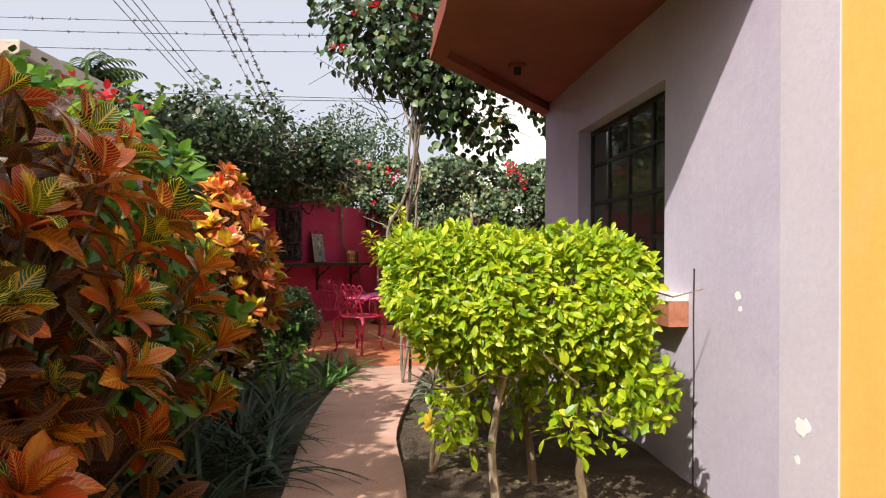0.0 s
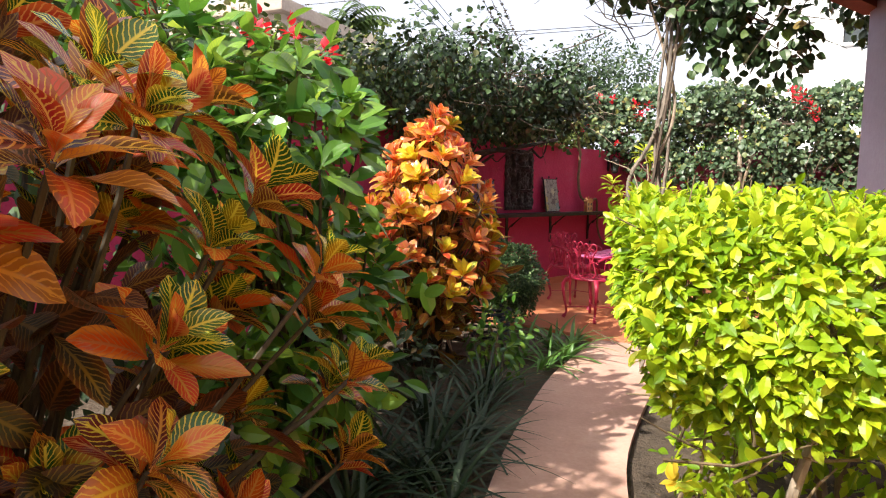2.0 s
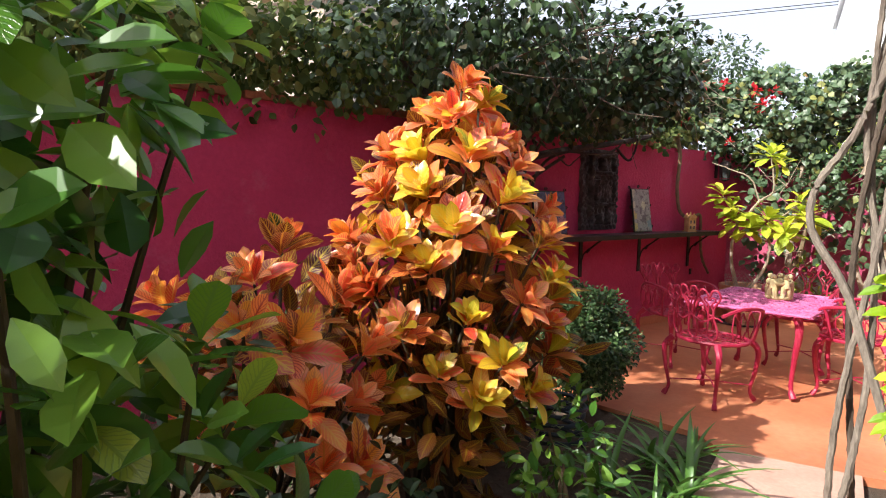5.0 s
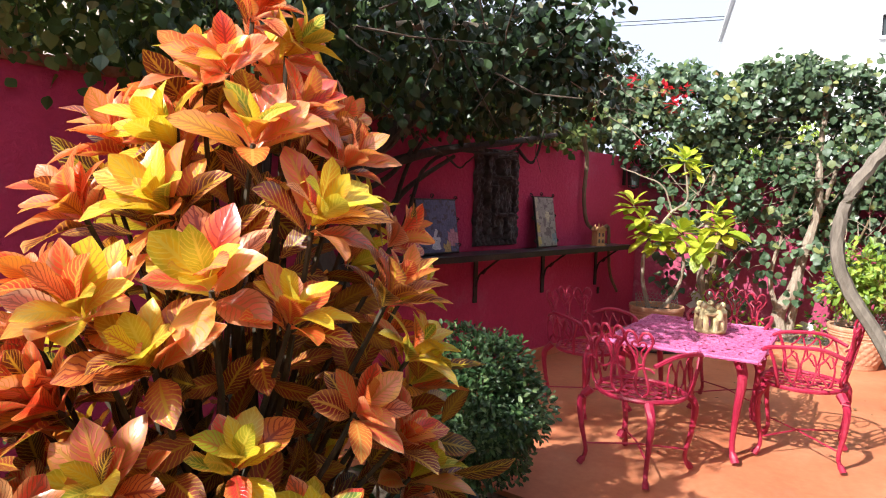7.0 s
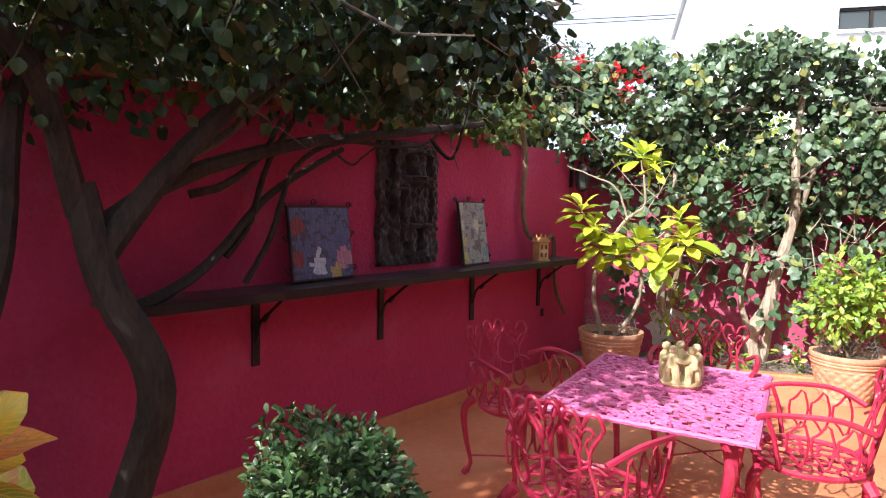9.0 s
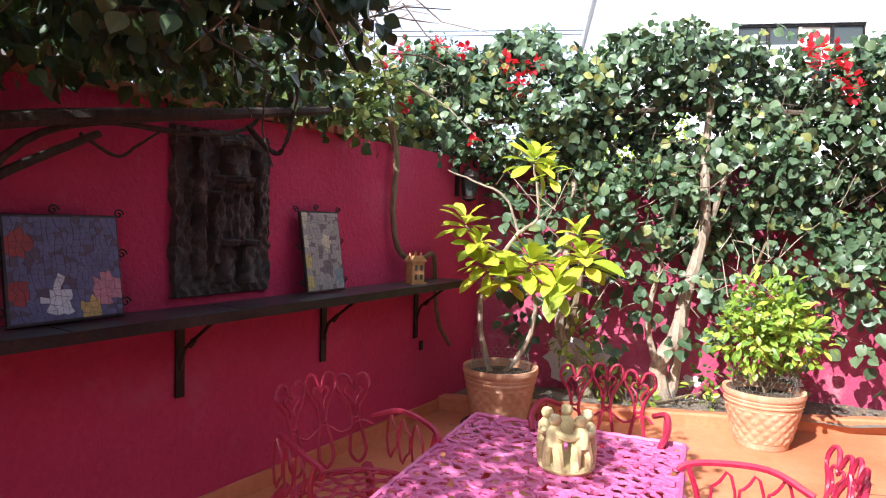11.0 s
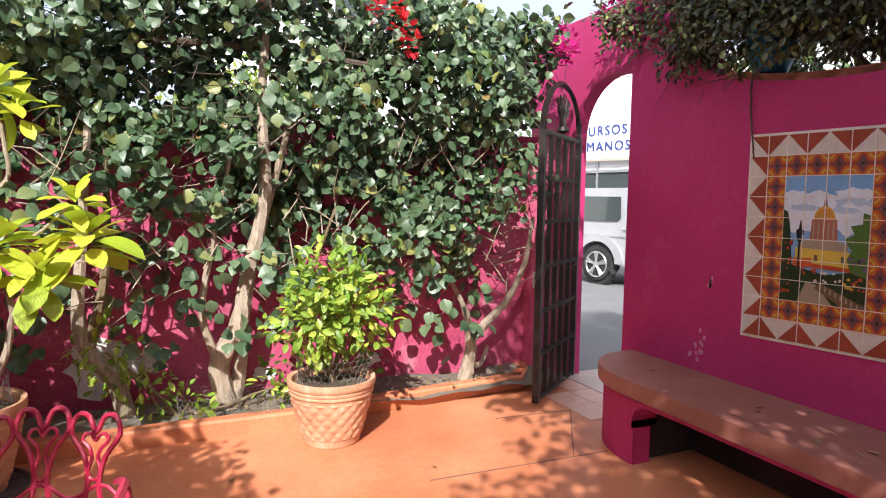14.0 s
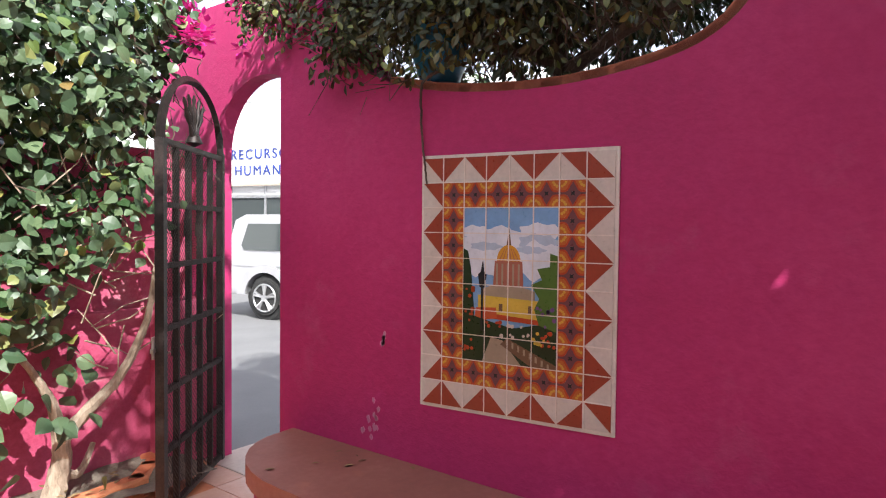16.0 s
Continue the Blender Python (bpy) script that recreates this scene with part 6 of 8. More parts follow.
tagged(new("wall_socket", socket.mesh("wall_socket", IRON)), "small dark outlet plate on the magenta wall", "socket")


# ---- garden table and chairs ----
def heart(cx, z0, z1, w):
    """A lyre-shaped loop, as (x, z) pairs."""
    h = z1 - z0
    pts = [(0.0, 0.0), (0.45, 0.10), (0.40, 0.28), (0.22, 0.48), (0.42, 0.68), (0.95, 0.86), (0.75, 1.0), (0.3, 0.99), (0.0, 0.86)]
    right = [(cx + w * x, z0 + h * z) for x, z in pts]
    ring = right + [(2 * cx - x, z) for x, z in right[-2:0:-1]]
    smooth = wander([(x, 0, z) for x, z in ring + ring[:3]], 3)
    return [(p.x, p.z) for p in smooth[3:3 + 3 * len(ring)]]


def garden_chair():
    t = thing("garden_chair", "pink painted cast-metal garden chair with lacy scrolled back", "chair", group="chairs round the table")
    z = 0.43
    def rim(a, r=1.0):
        return Vector((0.235 * r * math.cos(a) * (1 + 0.06 * math.sin(a)), 0.215 * r * math.sin(a), z))
    frame_ring = part("seat_frame", Shape().tube([rim(a) for a in np.linspace(0, 2 * math.pi, 28, endpoint=False)], 0.013, 6, closed=True).mesh("seat_frame", CAST_PINK, True), t)
    for ring, n in ((0.80, 14), (0.52, 10), (0.24, 5)):
        for k in range(n):
            c = rim(2 * math.pi * k / n, ring)
            loop = Shape().tube([c + Vector((0.040 * math.cos(w), 0.040 * math.sin(w), 0.0)) for w in np.linspace(0, 2 * math.pi, 9, endpoint=False)], 0.007, 5, closed=True, flat=0.7)
            part("seat_ring", loop.mesh("seat_ring", CAST_PINK, True), frame_ring)
    lean = lambda x, zz: Vector((x * (1 + 0.1 * (zz - z)), -0.20 - 0.22 * (zz - z) + 0.9 * x * x * 1.1, zz))
    for cx in (-0.135, 0.0, 0.135):
        top = 0.815 if cx == 0 else 0.80
        loop = heart(cx, z + 0.03, top, 0.068)
        part("back_loop", Shape().tube([lean(x, q) for x, q in [((p[0]), p[1]) for p in loop]], 0.0075, 6, closed=True).mesh("back_loop", CAST_PINK, True), t)
        inner = heart(cx, z + 0.20, top - 0.05, 0.036)
        part("back_scroll", Shape().tube([lean(x, q) for x, q in inner], 0.0055, 5, closed=True).mesh("back_scroll", CAST_PINK, True), t)
    part("backrest", Shape().tube([lean(x, 0.60 + 0.02 * math.cos(x * 40)) for x in np.linspace(-0.2, 0.2, 17)], 0.006, 5).mesh("backrest", CAST_PINK, True), t)
    for s in (-1, 1):
        arm = wander([lean(0.2 * s, 0.63), (0.255 * s, -0.08, 0.675), (0.265 * s, 0.10, 0.665), (0.245 * s, 0.185, 0.64), (0.235 * s, 0.17, 0.60)], 5)
        a = part("armrest", Shape().tube(arm, 0.012, 6).mesh("armrest", CAST_PINK, True), t)
        part("arm_support", Shape().tube(wander([(0.25 * s, 0.16, 0.65), (0.252 * s, 0.13, 0.56), (0.232 * s, 0.11, 0.44)], 4), 0.010, 6).mesh("arm_support", CAST_PINK, True), a)
        for k in range(3):
            c = Vector((0.25 * s, -0.12 + 0.085 * k, 0.56))
            part("arm_scroll", Shape().tube([c + Vector((0, 0.038 * math.cos(w), 0.10 * math.sin(w) * (0.75 + 0.25 * math.cos(w * 3)))) for w in np.linspace(0, 2 * math.pi, 14, endpoint=False)], 0.0055, 5, closed=True).mesh("arm_scroll", CAST_PINK, True), a)
        for y, k in ((0.17, 1), (-0.19, -1)):
            leg = wander([(0.175 * s, y, 0.43), (0.215 * s, y + 0.035 * k, 0.36), (0.205 * s, y + 0.03 * k, 0.22), (0.185 * s, y + 0.012 * k, 0.08), (0.205 * s, y + 0.04 * k, 0.012)], 5)
            n = len(leg)
            part("leg", Shape().tube(leg, [0.026 - 0.014 * min(1, i / (n * 0.6)) + 0.006 * (i > n - 4) for i in range(n)], 7).mesh("leg", CAST_PINK, True), t)
    part("stretcher", Shape().tube([(-0.19, -0.19, 0.12), (0.0, 0.0, 0.13), (0.19, 0.17, 0.12)], 0.005, 5).mesh("stretcher", CAST_PINK), t)
    part("stretcher", Shape().tube([(0.19, -0.19, 0.12), (0.0, 0.0, 0.142), (-0.19, 0.17, 0.12)], 0.005, 5).mesh("stretcher", CAST_PINK), t)
    return t


first = garden_chair()
first.matrix_basis = pose(-0.99, 7.55, 0, 0, 0, -30)
for x, y, rz in ((-0.10, 8.14, 76.0), (-1.36, 8.46, -132.0), (-0.44, 8.87, 168.0)):
    copy_thing(first, pose(x, y, 0, 0, 0, rz))


def garden_table():
    t = thing("garden_table", "pink cast-metal garden table with a perforated top", "table", (-0.682, 8.28, 0), -14.0)
    r = random.Random(77)
    w, L, z = 0.42, 0.545, 0.63
    top = Shape()
    step = 0.052
    for j in range(int(2 * L / step)):
        for i in range(int(2 * w / step)):
            cx, cy = -w + step * (i + 0.5) + 0.006 + (step / 2 if j % 2 else 0) * 0.5, -L + step * (j + 0.5) + 0.006
            a0 = r.uniform(0, 6.28)
            pts = [(max(-w, min(w, cx + 0.026 * math.cos(a0 + k * 0.78))), max(-L, min(L, cy + 0.022 * math.sin(a0 + k * 0.78))), z - 0.008 + 0.002 * math.sin(k + i)) for k in range(7)]
            top.tube(pts, 0.0098, 5, flat=0.7)
    for i in range(9):
        x = -w + 2 * w * i / 8
        top.tube([(x + 0.012 * math.sin(k * 1.1 + i), -L + 2 * L * k / 40, z - 0.015) for k in range(41)], 0.008, 4, flat=0.5)
    for j in range(13):
        y = -L + 2 * L * j / 12
        top.tube([(-w + 2 * w * k / 32, y + 0.012 * math.sin(k * 1.2 + j), z - 0.015) for k in range(33)], 0.008, 4, flat=0.5)
    part("tabletop", top.mesh("tabletop", CAST_TABLE, True), t, "faded pink openwork tabletop")
    edge = [(-w, -L), (w, -L), (w, L), (-w, L)]
    for (x0, y0), (x1, y1) in zip(edge, edge[1:] + edge[:1]):
        part("rim", Shape().tube([(x0 + (x1 - x0) * k / 24, y0 + (y1 - y0) * k / 24, z - 0.012 + 0.003 * (k % 2)) for k in range(25)], 0.011, 6).mesh("rim", CAST_TABLE, True), t)
    for sx in (-1, 1):
        for sy in (-1, 1):
            leg = wander([(sx * 0.30, sy * 0.40, z - 0.02), (sx * 0.335, sy * 0.43, 0.5), (sx * 0.315, sy * 0.42, 0.3), (sx * 0.30, sy * 0.405, 0.1), (sx * 0.325, sy * 0.43, 0.014)], 6)
            n = len(leg)
            part("leg", Shape().tube(leg, [0.034 - 0.018 * min(1, i / (n * 0.6)) + 0.007 * (i > n - 5) for i in range(n)], 8).mesh("leg", CAST_PINK, True), t)
    part("apron", Shape().tube([(-0.3, -0.4, z - 0.035), (0.3, -0.4, z - 0.035), (0.3, 0.4, z - 0.035), (-0.3, 0.4, z - 0.035)], 0.016, 6, closed=True).mesh("apron", CAST_PINK), t)


garden_table()


def ring_figure():
    """A clay ring candle holder of plain rounded shapes, one mesh."""
    S = Shape().lathe([(0.082, 0.0), (0.088, 0.01), (0.085, 0.022), (0.06, 0.026)], 28)
    for k in range(5):
        a = k * 2 * math.pi / 5 + 0.3
        c, s = math.cos(a), math.sin(a)
        for off in (-0.022, 0.022):
            S.tube([(0.07 * c - off * s, 0.07 * s + off * c, 0.02), (0.074 * c - off * s, 0.074 * s + off * c, 0.06), (0.068 * c - off * 0.6 * s, 0.068 * s + off * 0.6 * c, 0.10)], [0.017, 0.016, 0.02], 8)
        S.tube([(0.066 * c, 0.066 * s, 0.09), (0.066 * c, 0.066 * s, 0.135), (0.064 * c, 0.064 * s, 0.155)], [0.027, 0.026, 0.012], 9)
        S.lathe([(0.004, 0.0), (0.016, 0.008), (0.020, 0.022), (0.014, 0.036), (0.003, 0.041)], 10, (0.064 * c, 0.064 * s, 0.152))
    S.tube([(0.074 * math.cos(a), 0.074 * math.sin(a), 0.128 + 0.006 * math.sin(5 * a)) for a in np.linspace(0, 2 * math.pi, 40, endpoint=False)], 0.0125, 8, closed=True)
    ob = new("clay_candle_ring", S.mesh("clay_candle_ring", CREAM_CLAY, True))
    ob.matrix_basis = pose(-0.60, 8.38, 0.6305) @ Matrix.Diagonal((1.1, 1.1, 1.0, 1))
    tagged(ob, "cream clay ring ornament standing on the pink table", "ornament")


ring_figure()


# ---- pots ----
def terracotta_pot(x, y, rim, h, label, seed):
    t = thing("terracotta_pot", label, "plant pot", (x, y, -0.005), seed * 40.0, "terracotta pots")
    b = rim * 0.66
    def weave(w, z):
        return 0.009 * abs(math.sin(w * 9 + z * 40)) * abs(math.sin(w * 9 - z * 40)) + 0.002 * noise.noise((w * 6, z * 30, 2.0)) if 0.05 < z < h * 0.70 else 0.0
    prof = [(b * 0.96, 0.0), (b, 0.012)] + [(b + (rim * 0.93 - b) * k / 40, 0.02 + (h * 0.75 - 0.02) * k / 40) for k in range(41)]
    prof += [(rim * 0.945, h * 0.77), (rim * 0.965, h * 0.775), (rim * 0.965, h * 0.80), (rim * 0.95, h * 0.81), (rim * 0.975, h * 0.83), (rim * 0.975, h * 0.86), (rim * 0.96, h * 0.87), (rim, h * 0.90), (rim * 1.01, h * 0.94), (rim, h), (rim * 0.95, h), (rim * 0.90, h * 0.98), (rim * 0.88, h * 0.87), (0.002, h * 0.87)]
    part("body", Shape().lathe(prof, 144, wave=weave).mesh("body", TERRACOTTA, True), t)
    part("soil", Shape().lathe([(rim * 0.86, h * 0.872), (rim * 0.6, h * 0.90), (0.02, h * 0.91)], 24, wave=lambda w, z: 0.004 * math.sin(w * 7)).mesh("soil", SOIL), t, "dry potting soil")
    return t


def wire_ring(x, y, z, rad, h, label):
    S = Shape()
    cols, rows = 30, 5
    dz = h / (rows * 1.5)
    for j in range(rows):
        for i in range(cols):
            a = 2 * math.pi * (i + 0.5 * (j % 2)) / cols
            b = math.pi / cols
            zz = z + j * dz * 1.5
            def p(w, q):
                k = rad * (1 + 0.04 * math.sin(w * 3 + q * 20))
                return (x + k * math.cos(w), y + k * math.sin(w), q)
            S.tube([p(a - b, zz + dz * 0.5), p(a, zz), p(a + b, zz + dz * 0.5), p(a + b, zz + dz * 1.0 + dz * 0.5)], 0.0016, 3)
    tagged(new("chicken_wire", S.mesh("chicken_wire", WIRE)), label, "wire mesh")


terracotta_pot(-0.95, 10.66, 0.265, 0.44, "worn terracotta pot with a woven pattern holding a leggy plant", 1)
terracotta_pot(0.82, 10.71, 0.255, 0.385, "terracotta pot with a basket-weave pattern holding a leafy bush", 2)
tagged(new("saucer", Shape().lathe([(0.2, -0.006), (0.26, 0.004), (0.275, 0.02), (0.265, 0.022), (0.25, 0.008), (0.01, 0.006)], 36, (-0.95, 10.66, -0.0055)).mesh("saucer", CARVED, True)), "dark saucer under the terracotta pot", "saucer")
wire_ring(0.82, 10.71, 0.355, 0.2, 0.17, "hexagonal chicken wire round the bush in the pot")
wire_ring(-0.95, 10.66, 0.40, 0.2, 0.15, "hexagonal chicken wire in the pot of the leggy plant")
wire_ring(0.15, 11.2, 0.08, 0.16, 0.14, "crumpled chicken wire round the seedlings")
wire_ring(0.5, 11.16, 0.08, 0.17, 0.12, "crumpled chicken wire round the vine's foot")


def leggy_plant():
    r = random.Random(15)
    root = thing("potted_shrub", "leggy potted plant with large yellow-green leaves on bare stems", "plant")
    meshes = [big_leaf(500 + k, r.choice((0.18, 0.2, 0.22)), 0.2, r.uniform(0.2, 0.6), 0.05, YELLOW_LEAF) for k in range(6)]
    stems = [([(-1.02, 10.66, 0.38), (-1.1, 10.62, 0.7), (-1.08, 10.6, 1.0), (-0.98, 10.62, 1.2), (-0.85, 10.64, 1.38)], 0.022, 0.014, BARK_PALE),
             ([(-0.92, 10.68, 0.38), (-0.78, 10.62, 0.6), (-0.72, 10.6, 0.85), (-0.78, 10.6, 1.1)], 0.02, 0.012, BARK_PALE),
             ([(-0.85, 10.64, 1.38), (-0.72, 10.62, 1.5), (-0.76, 10.6, 1.85)], 0.013, 0.008, BARK_PALE),
             ([(-0.85, 10.64, 1.38), (-0.95, 10.6, 1.62), (-1.15, 10.58, 1.72), (-1.35, 10.56, 1.8)], 0.010, 0.005, BARK_PALE),
             ([(-0.95, 10.63, 1.22), (-1.1, 10.6, 1.32), (-1.22, 10.6, 1.42)], 0.010, 0.006, BARK_PALE),
             ([(-0.9, 10.63, 1.2), (-0.65, 10.6, 1.2), (-0.48, 10.6, 1.36)], 0.010, 0.006, BARK_PALE),
             ([(-1.0, 10.6, 1.15), (-0.7, 10.6, 1.1), (-0.42, 10.58, 1.16)], 0.010, 0.006, BARK_PALE)]
    for pts, a, b, m in stems:
        line = wander(pts, 6, 0.004, r)
        part("stem", Shape().tube(line, taper(len(line), a, b), 7).mesh("stem", m, True), root)
    for x, y, z, n, s in ((-0.76, 10.6, 1.88, 10, 0.2), (-0.66, 10.55, 1.78, 5, 0.16), (-1.22, 10.6, 1.43, 9, 0.2), (-1.07, 10.58, 1.14, 12, 0.22), (-0.77, 10.55, 1.17, 14, 0.25), (-0.40, 10.56, 1.2, 12, 0.24), (-0.45, 10.58, 1.38, 7, 0.17), (-0.58, 10.5, 1.04, 10, 0.22), (-1.12, 10.55, 1.28, 7, 0.18), (-0.92, 10.5, 1.08, 8, 0.2)):
        rosette(root, (x, y, z), (r.uniform(-0.3, 0.3), r.uniform(-0.4, 0.1), 1), meshes, int(n * 1.8), s * 1.15, r, (0.5, 1.75))


leggy_plant()
leaf_ball("potted_bush", "bushy light-green plant in the terracotta pot", "plant", (0.82, 10.71, 0.34), [(0.82, 10.68, 0.78, 0.26), (0.68, 10.66, 0.72, 0.22), (0.98, 10.68, 0.74, 0.22), (0.80, 10.7, 0.95, 0.22), (0.70, 10.6, 0.9, 0.16), (0.95, 10.75, 0.88, 0.18)], 3800, (0.05, 0.085), OVAL, POT_LEAF, 66, 6, 0.4)


def coil_of_hose():
    S = Shape()
    pts = []
    for k in range(150):
        a = k * 0.22
        pts.append((-1.68 + 0.17 * math.cos(a) * (1 + 0.05 * math.sin(k)), 6.22 + 0.17 * math.sin(a), 0.01 + 0.0018 * k + 0.006 * math.sin(k * 0.9)))
    tagged(new("garden_hose", S.tube(pts, 0.013, 6).mesh("garden_hose", HOSE, True)), "coiled dark blue garden hose lying on the soil", "hose")


coil_of_hose()


# ---- iron gate ----
def gate():
    hinge, free = Vector((2.94, 11.27, 0)), Vector((2.245, 10.735, 0))
    L = (free - hinge).length
    ang = math.degrees(math.atan2(free.y - hinge.y, free.x - hinge.x))
    t = thing("iron_gate", "open arched black wrought-iron gate with mesh and lattice bars", "gate", (hinge.x, hinge.y, 0), ang)
    z0, zs = 0.03, 1.90
    part("stile", Shape().box(0.0, 0.035, -0.02, 0.02, z0, zs + 0.02).mesh("stile", IRON), t)
    part("stile", Shape().box(L - 0.04, L, -0.022, 0.022, z0, zs).mesh("stile", IRON), t)
    arc = [(L / 2 - (L / 2 - 0.018) * math.cos(a), 0, zs + 0.36 * math.sin(a)) for a in np.linspace(0, math.pi, 22)]
    part("arch", Shape().tube(arc, 0.022, 4).mesh("arch", IRON), t)
    for z in (0.05, 0.36, 0.66, 0.97, 1.28, 1.58, 1.89):
        part("rail", Shape().box(0.035, L - 0.04, -0.014, 0.014, z - 0.014, z + 0.014).mesh("rail", IRON), t)
    for k in range(4):
        x = 0.035 + (L - 0.075) * (k + 1) / 5
        part("bar", Shape().box(x - 0.010, x + 0.010, -0.016, 0.0135, z0 + 0.02, 1.89).mesh("bar", IRON), t)
        for z in (0.36, 0.97, 1.58):
            part("spear", Shape().prism([(x - 0.022, z - 0.16), (x + 0.022, z - 0.16), (x + 0.018, z - 0.10), (x, z - 0.02), (x - 0.018, z - 0.10)], lambda u, v, d: (u, d, v), -0.019, -0.0165).mesh("spear", IRON), t)
    S = Shape()
    step = 0.028
    for k in range(int((L + 1.85) / step)):
        for s in (1, -1):
            a = -1.85 + k * step
            x0, zz0 = max(0.035, a if s > 0 else a), 0
            p = []
            for x in (0.035, L - 0.04):
                z = z0 + (x - a) if s > 0 else z0 + 1.85 - (x - a)
                p.append((x, z))
            (xa, za), (xb, zb) = p
            lo, hi = z0 + 0.02, 1.88
            def cut(x1, z1, x2, z2):
                if z1 == z2:
                    return None
                ts = sorted(((lo - z1) / (z2 - z1), (hi - z1) / (z2 - z1)))
                t0, t1 = max(0, ts[0]), min(1, ts[1])
                return None if t0 >= t1 else ((x1 + (x2 - x1) * t0, z1 + (z2 - z1) * t0), (x1 + (x2 - x1) * t1, z1 + (z2 - z1) * t1))
            seg = cut(xa, za, xb, zb)
            if seg:
                S.tube([(seg[0][0], 0.018, seg[0][1]), (seg[1][0], 0.018, seg[1][1])], 0.0013, 3)
    tagged(part("mesh_panel", S.mesh("mesh_panel", IRON), t, "fine diamond wire mesh"), kind="stuff")
    for k, a in enumerate((-0.55, -0.28, 0.0, 0.28, 0.55)):
        base, tip = Vector((L / 2, 0, zs + 0.03)), Vector((L / 2 + 0.27 * math.sin(a), 0, zs + 0.05 + 0.24 * math.cos(a)))
        line = [base.lerp(tip, q) for q in np.linspace(0, 1, 11)]
        part("spindle", Shape().tube(line, [0.008, 0.012, 0.016, 0.012, 0.008, 0.014, 0.018, 0.012, 0.008, 0.012, 0.004], 7).mesh("spindle", IRON, True), t)
    part("boss", Shape().lathe([(0.01, 0.0), (0.045, 0.02), (0.03, 0.06), (0.01, 0.07)], 10, (L / 2, 0, zs + 0.01)).mesh("boss", IRON, True), t)
    part("lock", Shape().box(L - 0.075, L + 0.012, -0.035, -0.0225, 0.83, 0.94, soft=0.004).mesh("lock", CHROME), t, "pale metal lock plate")
    part("latch", Shape().box(L + 0.005, L + 0.035, -0.03, -0.015, 0.865, 0.885).mesh("latch", CHROME), t)
    for z in (0.3, 1.6):
        part("hinge", Shape().lathe([(0.016, 0.0), (0.016, 0.08)], 8, (-0.016, 0, z)).mesh("hinge", IRON), t)


gate()


# ---- tile mural ----
TILE = 0.108
MURAL_Y, MURAL_Z = 9.490, 0.742


def mural_point(u, v, d):
    """u metres to the right as one faces the wall, v up, d out of the wall."""
    u, v = u * 0.967, v * 0.95
    return Vector((2.728 - d, MURAL_Y - u, MURAL_Z + v + 0.034 * (u / 0.864) * (1 - v / 1.08) - 0.02 * (u / 0.864) * (v / 1.08)))


def glaze(name, rgb, spread=0.12, rough=0.3):
    return surface(name, tuple(q * (1 - spread) for q in rgb), rgb, tuple(min(1, q * (1 + spread)) for q in rgb), 12, 60, rough, 0.1, 0.001)


